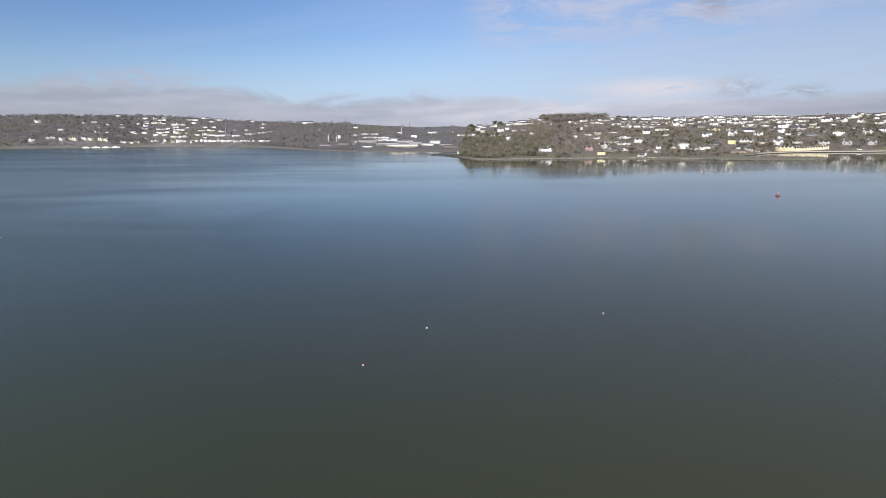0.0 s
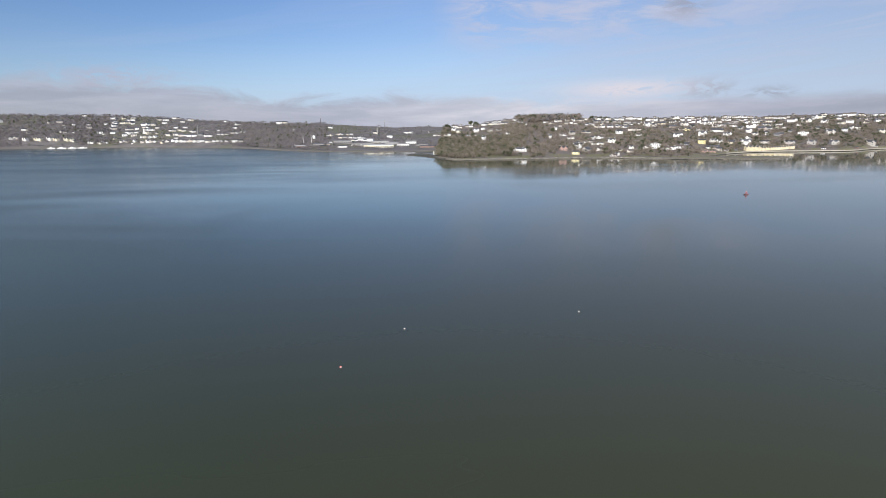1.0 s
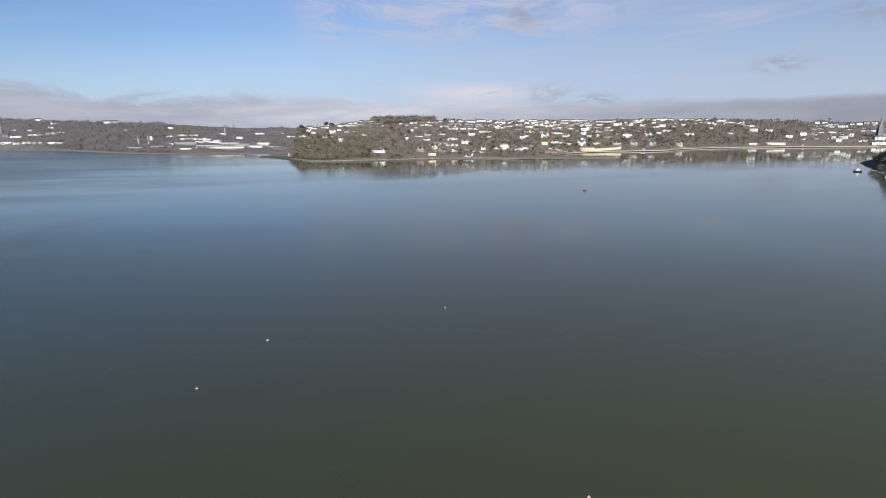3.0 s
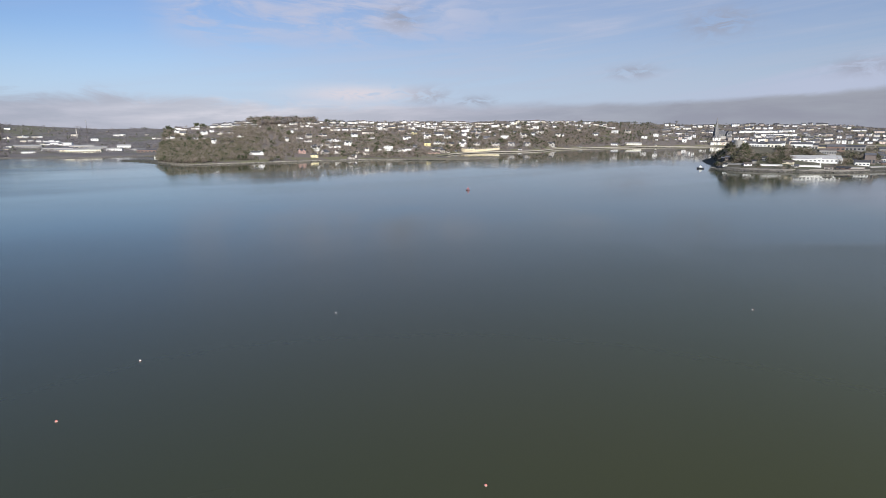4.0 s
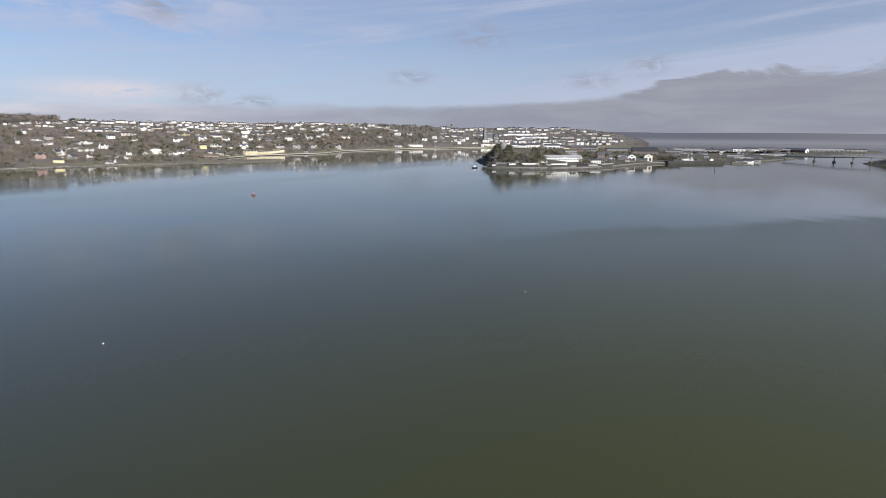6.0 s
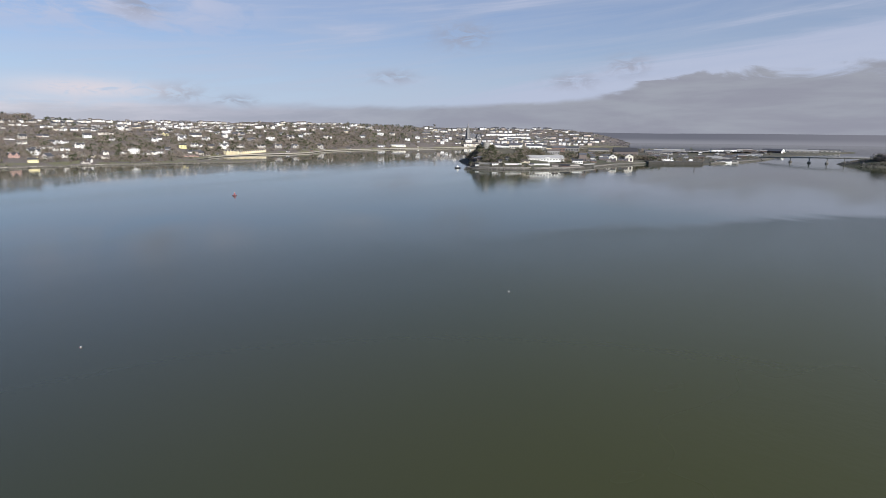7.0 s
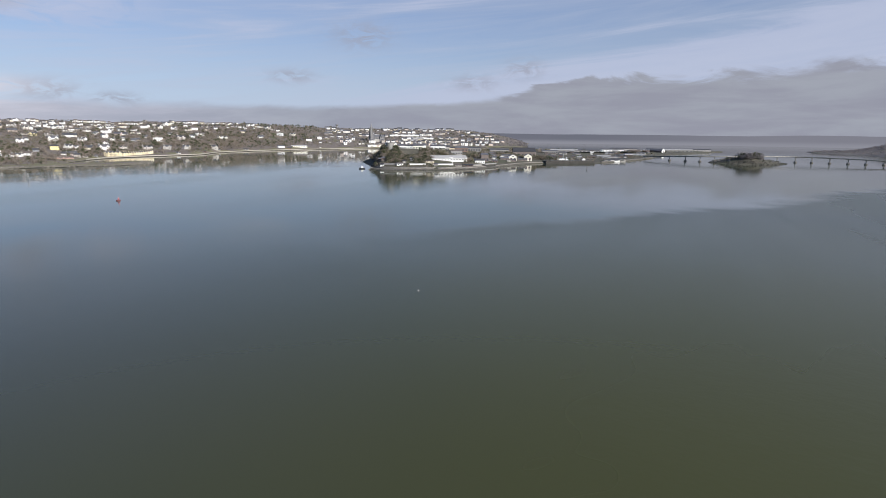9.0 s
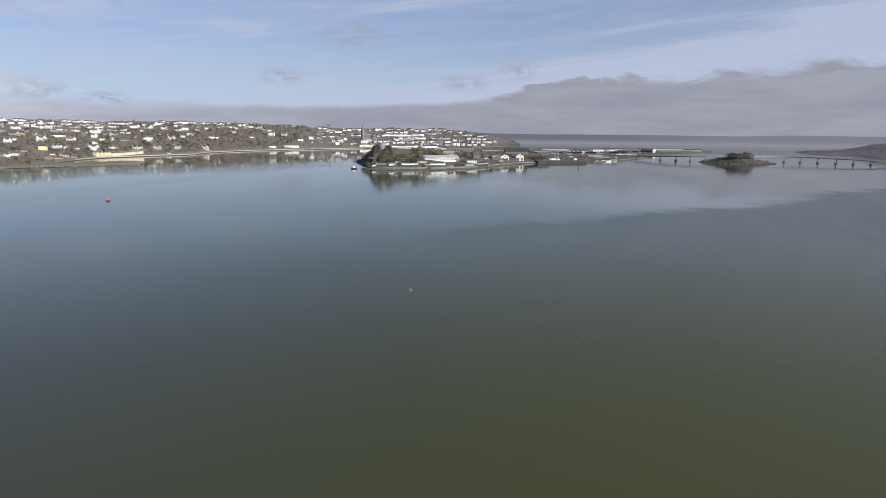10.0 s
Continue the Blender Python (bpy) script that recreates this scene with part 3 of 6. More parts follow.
def box(bm, x0, x1, y0, y1, z0, z1, taper=0.0):
    a, b = (x1 - x0) * taper / 2, (y1 - y0) * taper / 2
    v = [bm.verts.new(p) for p in ((x0, y0, z0), (x1, y0, z0), (x1, y1, z0), (x0, y1, z0),
                                   (x0 + a, y0 + b, z1), (x1 - a, y0 + b, z1), (x1 - a, y1 - b, z1), (x0 + a, y1 - b, z1))]
    for f in ((3, 2, 1, 0), (4, 5, 6, 7), (0, 1, 5, 4), (1, 2, 6, 5), (2, 3, 7, 6), (3, 0, 4, 7)):
        bm.faces.new([v[i] for i in f])
    return bm


def boxed(*a, **k):
    return box(bmesh.new(), *a, **k)


def tube(bm, p, q, r0, r1, sides=6, caps=True):
    """A tapered round bar from p to q."""
    p, q = Vector(p), Vector(q)
    d = (q - p).normalized()
    a = d.orthogonal().normalized()
    b = d.cross(a)
    rings = []
    for c, r in ((p, r0), (q, r1)):
        rings.append([bm.verts.new(c + (a * math.cos(2 * math.pi * k / sides) + b * math.sin(2 * math.pi * k / sides)) * r) for k in range(sides)])
    for k in range(sides):
        bm.faces.new((rings[0][k], rings[0][(k + 1) % sides], rings[1][(k + 1) % sides], rings[1][k]))
    if caps:
        bm.faces.new(rings[0][::-1])
        bm.faces.new(rings[1])
    return bm


def lathe(profile, sides=24):
    """A turned body from (radius, height) pairs."""
    bm = bmesh.new()
    rings = [[bm.verts.new((r * math.cos(2 * math.pi * k / sides), r * math.sin(2 * math.pi * k / sides), z)) for k in range(sides)] for r, z in profile]
    for a, b in zip(rings, rings[1:]):
        for k in range(sides):
            bm.faces.new((a[k], a[(k + 1) % sides], b[(k + 1) % sides], b[k]))
    bm.faces.new(rings[0][::-1])
    bm.faces.new(rings[-1])
    for f in bm.faces:
        f.smooth = len(f.verts) == 4
    return bm


def gable_body(bm, w, d, h, rh, down=2.5, cx=0.0, y0=None, y1=None, across=False):
    """Walls with two gable ends; the ridge runs along x, or along y where across."""
    y0, y1 = (-d / 2, d / 2) if y0 is None else (y0, y1)
    x0, x1, ym = cx - w / 2, cx + w / 2, (y0 + y1) / 2
    low = [bm.verts.new(p) for p in ((x0, y0, -down), (x1, y0, -down), (x1, y1, -down), (x0, y1, -down))]
    eave = [bm.verts.new(p) for p in ((x0, y0, h), (x1, y0, h), (x1, y1, h), (x0, y1, h))]
    bm.faces.new(low[::-1])
    if across:
        a, b = bm.verts.new((cx, y0, h + rh)), bm.verts.new((cx, y1, h + rh))
        bm.faces.new((low[0], low[1], eave[1], a, eave[0])), bm.faces.new((low[2], low[3], eave[3], b, eave[2]))
        bm.faces.new((low[1], low[2], eave[2], eave[1])), bm.faces.new((low[3], low[0], eave[0], eave[3]))
        bm.faces.new((eave[1], eave[2], b, a)), bm.faces.new((eave[3], eave[0], a, b))
    else:
        a, b = bm.verts.new((x0, ym, h + rh)), bm.verts.new((x1, ym, h + rh))
        bm.faces.new((low[1], low[2], eave[2], b, eave[1])), bm.faces.new((low[3], low[0], eave[0], a, eave[3]))
        bm.faces.new((low[0], low[1], eave[1], eave[0])), bm.faces.new((low[2], low[3], eave[3], eave[2]))
        bm.faces.new((eave[0], eave[1], b, a)), bm.faces.new((eave[2], eave[3], a, b))
    return bm


def slab(bm, quad, thick):
    """A plate of that thickness on top of four corners."""
    q = [Vector(p) for p in quad]
    n = (q[1] - q[0]).cross(q[3] - q[0]).normalized() * thick
    if n.z < 0:
        n = -n
    lo, hi = [bm.verts.new(p + n * 0.05) for p in q], [bm.verts.new(p + n) for p in q]
    bm.faces.new(lo[::-1]), bm.faces.new(hi)
    for k in range(4):
        bm.faces.new((lo[k], lo[(k + 1) % 4], hi[(k + 1) % 4], hi[k]))


def gable_roof(bm, w, d, h, rh, over=0.45, cx=0.0, y0=None, y1=None, across=False):
    y0, y1 = (-d / 2, d / 2) if y0 is None else (y0, y1)
    x0, x1, ym = cx - w / 2, cx + w / 2, (y0 + y1) / 2
    if across:
        k = rh / (w / 2) * over
        slab(bm, ((x0 - over, y0 - over, h - k), (x0 - over, y1, h - k), (cx, y1, h + rh), (cx, y0 - over, h + rh)), 0.3)
        slab(bm, ((x1 + over, y0 - over, h - k), (x1 + over, y1, h - k), (cx, y1, h + rh), (cx, y0 - over, h + rh)), 0.3)
    else:
        k = rh / ((y1 - y0) / 2) * over
        slab(bm, ((x0 - over, y0 - over, h - k), (x1 + over, y0 - over, h - k), (x1 + over, ym, h + rh), (x0 - over, ym, h + rh)), 0.3)
        slab(bm, ((x0 - over, y1 + over, h - k), (x1 + over, y1 + over, h - k), (x1 + over, ym, h + rh), (x0 - over, ym, h + rh)), 0.3)
    return bm


def house(name, label, category, group, w, d, floors, bays, wall, roof, rh=3.2, chimneys=(), gables=(), flat=False, sides=True, storey=2.9, tall=1.5, down=3.0, door=True):
    """A house that faces -y: walls, roof, chimneys, a door and a window in each bay."""
    h = floors * storey
    root = thing(name, label, category, group)
    root["wide"] = float(w)
    bm = bmesh.new()
    if flat:
        box(bm, -w / 2, w / 2, -d / 2, d / 2, -down, h)
    else:
        gable_body(bm, w, d, h, rh, down)
    for gx, gw, gh in gables:
        gable_body(bm, gw, 0, h, gh, down, gx, -d / 2 - 1.3, 0, True)
    part("wall", bm, wall, root)
    bm = bmesh.new()
    if flat:
        for q in ((-w / 2 - 0.1, w / 2 + 0.1, -d / 2 - 0.1, d / 2 + 0.1, h + 0.01, h + 0.35), (-w * 0.2, w * 0.12, -1.5, 2.5, h + 0.34, h + 2.2)):
            box(bm, *q)
    else:
        gable_roof(bm, w, d, h, rh)
    for gx, gw, gh in gables:
        gable_roof(bm, gw, 0, h, gh, 0.35, gx, -d / 2 - 1.3, 0, True)
    part("roof", bm, roof, root)
    for cx in chimneys:
        bm = boxed(cx - 0.8, cx + 0.8, -0.55, 0.55, h + rh - 1.2, h + rh + 1.6)
        box(bm, cx - 0.95, cx + 0.95, -0.7, 0.7, h + rh + 1.61, h + rh + 1.85)
        for o in (-0.4, 0.4):
            tube(bm, (cx + o, 0, h + rh + 1.86), (cx + o, 0, h + rh + 2.6), 0.2, 0.16, 5)
        part("chimney", bm, wall if random.random() < 0.4 else GREYWALL, root)
    first = None
    front = -d / 2
    for f in range(floors):
        for b in range(bays):
            x = (b + 0.5) * w / bays - w / 2
            y = front - (1.3 if any(abs(x - gx) < gw / 2 - 0.3 for gx, gw, gh in gables) else 0.0)
            if f == 0 and b == bays // 2 and door:
                part("door", boxed(x - 0.6, x + 0.6, y - 0.08, y + 0.05, 0, 2.2), DOOR, root)
                continue
            at = Matrix.Translation((x, y, f * storey + 1.0))
            if first is None:
                bm = boxed(-0.62, 0.62, -0.06, 0.05, 0, tall)
                first = part("window", bm, GLASS, root, m=at)
            else:
                again(first, at)
    if sides and first:
        for f in range(floors):
            for s in (-1, 1):
                again(first, pose(s * w / 2, -d * 0.12, f * storey + 1.0, 0, 0, 90 * s))
    return root


PLACED = []


def free(x, y, r):
    return all((x - a) ** 2 + (y - b) ** 2 > (r + q) ** 2 for a, b, q in PLACED)


def settle(proto, x, y, turn, r=8.0, size=1.0, dz=0.0, group="", label=""):
    """A copy of a thing standing on the ground; turn: the heading of its front, in degrees from south towards east."""
    PLACED.append((x, y, r))
    ob = copy_thing(proto, pose(x, y, ground_z(x, y) + dz, 0, 0, turn))
    ob.scale = (size, size, size)
    return tagged(ob, label, "", group)


def discard(ob):
    """Removes a pattern once its copies stand."""
    for o in [*ob.children_recursive, ob]:
        bpy.data.objects.remove(o)


# ---- houses ----
HILL, UPPER, TOWNG, FARG = "houses on the wooded hillside", "houses in rows on the upper hill", "houses of the harbour town", "houses on the far shore"
P_DET = house("detached_house", "two-storey white rendered house with slate roof", "house", HILL, 13, 8.5, 2, 2, WALLS, SLATE, 3.4, (-5.4,), sides=False, door=False)
P_VILLA = house("gabled_villa", "pale rendered villa with two front gables", "house", HILL, 15, 9, 2, 2, VILLAS, SLATE, 3.6, (-6.2, 6.2), ((-4.6, 4.6, 2.9), (4.6, 4.6, 2.9)), sides=False)
P_TALL = house("tall_house", "three-storey rendered house among trees", "house", HILL, 11, 9, 3, 3, WALLS, SLATE, 3.2, (-4.6, 4.6), sides=False)
P_BUNG = house("bungalow", "low white bungalow with a dark roof", "house", HILL, 15, 8.5, 1, 4, WALLS, TILE, 2.8, (4.0,), ((-4.4, 5.0, 2.3),), sides=False)
P_ROW = house("terraced_house", "narrow white house in a terrace row", "house", UPPER, 8.2, 8.5, 2, 1, WALLS, SLATE, 3.0, (3.2,), sides=False, door=False)
P_SEMI = house("semi_detached_house", "white two-storey house in an estate row", "house", UPPER, 12, 8.5, 2, 1, WALLS, TILE, 3.0, (), sides=False, door=False, tall=1.7)
P_QUAY = house("town_house", "tall painted town house on the waterfront slope", "house", TOWNG, 9, 9, 2, 1, TOWNWALLS, SLATE, 3.0, (3.6,), sides=False, door=False, storey=4.2, tall=2.2)
P_TSEMI = house("town_cottage", "plain painted house in the harbour town", "house", TOWNG, 12, 8.5, 2, 1, TOWNWALLS, SLATE, 3.0, (), sides=False, door=False, tall=1.7)
P_LINE = house("terrace_block", "long low pale terrace block in the harbour town", "house", TOWNG, 36, 9, 1, 3, TOWNWALLS, SLATE, 3.0, (-9, 9), sides=False, door=False, storey=4.6, tall=2.0)
P_SLATE = house("slate_house", "small house with a broad dark slate roof", "house", TOWNG, 15, 11, 1, 2, TOWNWALLS, SLATE, 4.4, (5.0,), sides=False, door=False, storey=3.4)
P_FAR = house("far_house", "small white house on the far shore", "house", FARG, 15, 9, 1, 2, WALLS, SLATE, 3.2, (), sides=False, door=False, storey=5.2, tall=2.6)
P_FARG = house("far_gabled_house", "white gabled house along the far waterfront", "house", FARG, 14, 9, 1, 2, WALLS, SLATE, 3.4, (), ((-3, 6, 3.6),), sides=False, door=False, storey=5.6, tall=2.8)
P_FLAT = house("flat_roofed_block", "plain white flat-roofed building", "house", HILL, 17, 11, 3, 5, WHITE, CONCRETE, flat=True, sides=False)
P_GABLE = house("gabled_cottage", "white rendered cottage with a front gable", "house", UPPER, 11, 8.5, 2, 1, WALLS, SLATE, 2.8, (), ((2.4, 5.0, 2.6),), sides=False, door=False, tall=1.6)
P_CRESC = house("crescent_house", "tall white house in a curving terrace", "house", TOWNG, 9, 9, 2, 1, WHITE, SLATE, 3.0, (3.6,), sides=False, door=False, storey=4.0, tall=2.0)
P_STONE = house("stone_villa", "grey stone villa with two front gables", "house", HILL, 15, 9, 2, 2, STONEVILLA, SLATE, 3.6, (-6.2,), ((-4.6, 4.6, 2.9), (4.6, 4.6, 2.9)), sides=False, door=False)
P_CREAMV = house("cream_villa", "cream rendered villa with a front gable", "house", HILL, 15, 9, 2, 3, YELLOW, SLATE, 3.6, (-6.2,), ((-4.0, 5.0, 2.9),), sides=False, door=False)
P_DARKROW = house("terraced_house", "narrow grey-brown house in a terrace row", "house", UPPER, 8.2, 8.5, 2, 1, GREYWALL, SLATE, 3.0, (3.2,), sides=False, door=False)
P_DARKSEMI = house("semi_detached_house", "grey rendered house in an estate row", "house", UPPER, 12, 8.5, 2, 1, GREYWALL, TILE, 3.0, (), sides=False, door=False, tall=1.7)
P_ROSE = house("rose_brick_house", "low rose brick house with a brown roof", "house", HILL, 22, 10, 1, 4, ROSE, TILE, 3.0, (6,), ((-5, 5.5, 2.6),), sides=False, door=False, storey=3.4)
P_FARVILLA = house("far_gabled_villa", "cream gabled villa above the far shore", "house", FARG, 17, 10, 2, 4, FARCREAM, SLATE, 4.0, (-6.0, 6.0), ((-4.5, 6, 4.5), (4.5, 6, 4.5)), sides=False)


def turn_of(land, u):
    """Heading of a front that looks from the ridge to the shore."""
    s, r = land.at(land.s, u), land.at(land.r, u)
    return math.degrees(math.atan2(s[0] - r[0], -(s[1] - r[1])))


# houses that stand out, each at its own place: pattern, x, y, heading, size
LONG = house("country_house", "long white country house with many windows", "house", HILL, 34, 10, 2, 9, WHITE, SLATE, 3.0, (-14, -6, 6, 14), ((-13, 6, 2.6), (13, 6, 2.6)))
REDH = house("red_gabled_house", "red brick house with white-edged twin gables", "house", HILL, 22, 11, 2, 5, ROSE, SLATE, 4.2, (-9, 9), ((-6, 6.5, 4.2), (6, 6.5, 4.2)), storey=3.6)
YELL = house("yellow_house", "bright yellow rendered house on a lawn", "house", HILL, 19, 9, 2, 5, YELLOW, SLATE, 3.0, (-8, 8), storey=3.4)
YELT = house("tall_yellow_house", "tall bright yellow rendered house", "house", HILL, 20, 11, 3, 5, YELLOW, SLATE, 3.4, (-8, 8), storey=3.3)
for proto, x, y, size in ((LONG, 293, 1578, 1.15), (REDH, 420, 1586, 1.0), (YELL, 429, 1492, 1.05), (YELT, 870, 1672, 1.05)):
    settle(proto, x, y, -22 + random.uniform(-4, 4), 17, size)
    discard(proto)
# the long cream terrace by the bay
TERR = house("cream_terraced_house", "cream terraced house with a steep front gable", "house", "cream terrace by the bay", 9.6, 10, 2, 2, CREAM, SLATE, 3.4, (4.2,), ((0, 6.5, 3.6),), sides=False, storey=3.3)
BIGT = house("cream_end_house", "tall cream house at the end of the terrace", "house", "cream terrace by the bay", 15, 12, 3, 4, CREAM, SLATE, 4.0, (-6, 6), ((-3, 7, 4.0),), storey=3.5)
a, b = Vector((985, 1632)), Vector((1165, 1676))
along = math.degrees(math.atan2(b.y - a.y, b.x - a.x))
for k in range(4):
    p = a + (b - a) * (0.04 + k * 0.075)
    settle(BIGT, p.x, p.y, along, 9, 0.95)
for k in range(13):
    p = a + (b - a) * (0.345 + k * 0.0523)
    settle(TERR, p.x, p.y, along, 7, 1.0)
discard(TERR), discard(BIGT)


def row(land, u0, u1, v, gap, protos, group, keep=1.0, wave=0.05, size=(0.72, 1.22), joined=False, r=8.0, jsize=1.12):
    """Houses along a street that follows the slope; keep: the share of plots that are built on."""
    u, side = u0, random.random() * 9
    while u < u1:
        vv = v + wave * noise.noise((u * 1.3, v * 9, side))
        p, q = land.point(u, vv), land.point(u + 0.05, vv)
        metres = max((q - p).length / 0.05, 1.0)
        u += gap / metres * (1.0 if joined else random.uniform(0.55, 1.8))
        if random.random() > keep or not free(p.x, p.y, r * 0.55):
            continue
        turn = turn_of(land, u) + (0 if joined else random.gauss(0, 22))
        if joined:
            turn = math.degrees(math.atan2(q.y - p.y, q.x - p.x))
        settle(random.choice(protos), p.x, p.y, turn, r, random.uniform(*size) if not joined else jsize, group=group)


def street(proto, x0, y0, x1, y1, count, size):
    """Houses side by side from one end of a street to the other; none given: as many as stand wall to wall."""
    a, b = Vector((x0, y0)), Vector((x1, y1))
    joined = count == 0
    if joined:
        count = max(2, int((b - a).length / (proto["wide"] * size)))
    for k in range(count):
        p = a.lerp(b, (k + 0.5) / count if joined else (k / (count - 1) if count > 1 else 0.0))
        if joined:
            turn = math.degrees(math.atan2(b.y - a.y, b.x - a.x)) + random.uniform(-1.5, 1.5)
        else:
            p += Vector((random.uniform(-3, 3), random.uniform(-8, 8)))
            turn = math.degrees(math.atan2(-p.x, p.y)) + random.gauss(4, 20)
        if not free(p.x, p.y, 2.5) or ((joined or count > 3) and proto is not P_CRESC and random.random() < 0.14):
            continue
        kind = proto
        if proto in (P_SEMI, P_DET) and random.random() < 0.5:
            kind = random.choice((P_GABLE, P_GABLE, P_DET, P_SEMI, P_BUNG))
        ob = settle(kind, p.x, p.y, turn, min(proto["wide"] * size * 0.5, 12))
        wide = size * proto["wide"] / kind["wide"] * random.uniform(0.85, 1.1)
        ob.scale = (wide, min(wide, 1.4), max(0.85, wide ** 0.75) * random.uniform(0.9, 1.15))


# far shore, the town on the slope
street(P_FAR, -1816, 3455, -1705, 3465, 3, 1.90)
street(P_FAR, -1712, 3425, -1688, 3422, 2, 1.58)
street(P_FAR, -1753, 3328, -1753, 3328, 1, 1.90)
street(P_FAR, -1706, 3327, -1656, 3333, 3, 1.65)
street(P_FAR, -1575, 3299, -1514, 3296, 3, 1.81)
street(P_FAR, -1719, 3257, -1600, 3264, 5, 1.90)
street(P_FAR, -1538, 3228, -1462, 3226, 4, 1.53)
street(P_FAR, -1385, 3225, -1315, 3232, 4, 1.45)
street(P_FAR, -1695, 3210, -1695, 3210, 1, 1.84)
street(P_FAR, -1617, 3207, -1566, 3200, 3, 1.45)
street(P_FAR, -1508, 3178, -1483, 3172, 2, 1.56)
street(P_FAR, -1478, 3352, -1478, 3352, 1, 1.63)
street(P_FAR, -1356, 3139, -1283, 3135, 4, 1.41)
street(P_FAR, -1238, 3113, -1221, 3118, 2, 1.27)
street(P_FAR, -1659, 3135, -1537, 3135, 6, 1.50)
street(P_FARG, -1486, 3119, -1457, 3111, 2, 1.88)
street(P_FAR, -1583, 3096, -1527, 3085, 2, 1.90)
street(P_FARG, -1441, 3033, -1387, 3021, 3, 1.59)
street(P_FAR, -1323, 3035, -1242, 3013, 3, 1.90)
street(P_FAR, -1195, 2991, -1169, 2981, 2, 1.53)
street(P_FAR, -1499, 3541, -1479, 3542, 2, 1.46)
street(P_FAR, -1396, 3511, -1379, 3522, 2, 1.44)
street(P_FAR, -1542, 3434, -1509, 3439, 2, 1.90)
street(P_FAR, -1179, 3503, -1179, 3503, 1, 1.87)
street(P_FAR, -1397, 3406, -1397, 3406, 1, 1.40)
street(P_FAR, -1162, 3157, -1104, 3155, 4, 1.11)
street(P_FAR, -1100, 2951, -1078, 2944, 2, 1.30)
street(P_FAR, -1052, 3005, -1004, 2987, 3, 1.23)
street(P_FAR, -980, 3019, -957, 3014, 2, 1.41)
street(P_FAR, -1037, 3243, -1037, 3243, 1, 1.90)
street(P_FAR, -948, 3053, -929, 3043, 2, 1.01)
street(P_FAR, -1062, 3371, -1062, 3371, 1, 1.90)
# far shore, the waterfront
street(P_FARG, -2082, 2959, -2065, 2962, 2, 1.60)
street(P_FARG, -2133, 2904, -2133, 2904, 1, 1.90)
street(P_FARG, -1679, 2924, -1597, 2942, 7, 1.02)
street(P_FARG, -1540, 2974, -1508, 2972, 3, 1.05)
street(P_FARG, -1470, 2961, -1388, 2939, 4, 1.56)
street(P_FARG, -1395, 2946, -1277, 2908, 6, 1.31)
street(P_FARG, -1244, 2895, -1108, 2833, 6, 1.43)
street(P_FAR, -1076, 2817, -1076, 2817, 1, 1.90)
street(P_FARG, -1033, 2786, -910, 2735, 7, 1.10)
street(P_FAR, -882, 2728, -851, 2717, 2, 1.82)
street(P_FAR, -1725, 3127, -1725, 3127, 1, 1.90)
street(P_FAR, -1823, 3207, -1823, 3207, 1, 1.90)
street(P_FAR, -2024, 3518, -2024, 3518, 1, 1.90)
street(P_FAR, -2064, 3328, -2064, 3328, 1, 1.90)
street(P_FAR, -2130, 3134, -2130, 3134, 1, 1.90)
# far shore, the works and the houses behind them
street(P_FAR, -797, 3281, -765, 3273, 2, 1.90)
street(P_FAR, -649, 2959, -649, 2959, 1, 0.96)
street(P_FAR, -547, 2651, -547, 2651, 1, 1.03)
street(P_FARG, -495, 2721, -495, 2721, 1, 0.75)
street(P_FAR, -470, 3058, -470, 3058, 1, 1.37)
street(P_FAR, -439, 2758, -424, 2765, 2, 0.97)
street(P_FAR, -401, 2836, -333, 2842, 4, 1.26)
street(P_FAR, -365, 2672, -301, 2701, 4, 1.23)
street(P_FAR, -281, 2706, -263, 2719, 2, 1.21)
street(P_FAR, -318, 2545, -228, 2620, 6, 1.06)
street(P_FAR, -140, 2817, -140, 2817, 1, 1.79)
street(P_FAR, -381, 2460, -381, 2460, 1, 1.10)
street(P_FAR, 69, 3264, 69, 3264, 1, 1.24)
street(P_FAR, -220, 2937, -220, 2937, 1, 1.90)
street(P_FAR, -68, 3117, -40, 3149, 2, 1.78)
# wooded point, the upper houses
street(P_DET, 101, 2067, 114, 2059, 2, 0.98)
street(P_DET, 150, 2290, 150, 2290, 1, 1.34)
street(P_BUNG, 172, 2299, 172, 2299, 1, 1.75)
street(P_VILLA, 139, 2202, 139, 2202, 1, 1.26)
street(P_DET, 158, 2137, 158, 2137, 1, 1.57)
street(P_SEMI, 95, 3050, 114, 3049, 2, 1.45)
street(P_VILLA, 178, 1989, 178, 1989, 1, 0.89)
street(P_VILLA, 225, 2146, 225, 2146, 1, 1.37)
street(P_DET, 212, 2014, 212, 2014, 1, 0.62)
street(P_SEMI, 204, 2312, 220, 2310, 2, 1.14)
street(P_SEMI, 228, 2385, 246, 2383, 2, 1.26)
street(P_VILLA, 262, 2220, 262, 2220, 1, 1.13)
street(P_TALL, 220, 1865, 220, 1865, 1, 1.14)
street(P_VILLA, 271, 2139, 290, 2134, 3, 0.62)
street(P_DET, 314, 2157, 324, 2157, 2, 0.72)
street(P_BUNG, 326, 2015, 326, 2015, 1, 1.55)
street(P_VILLA, 396, 2149, 406, 2146, 2, 0.69)
street(P_TALL, 369, 1995, 369, 1995, 1, 0.70)
street(P_ROW, 286, 2405, 358, 2401, 0, 1.25)
street(P_ROW, 374, 2425, 469, 2385, 0, 1.25)
street(P_ROW, 270, 2347, 446, 2278, 0, 1.25)
street(P_ROW, 354, 2371, 459, 2337, 0, 1.25)
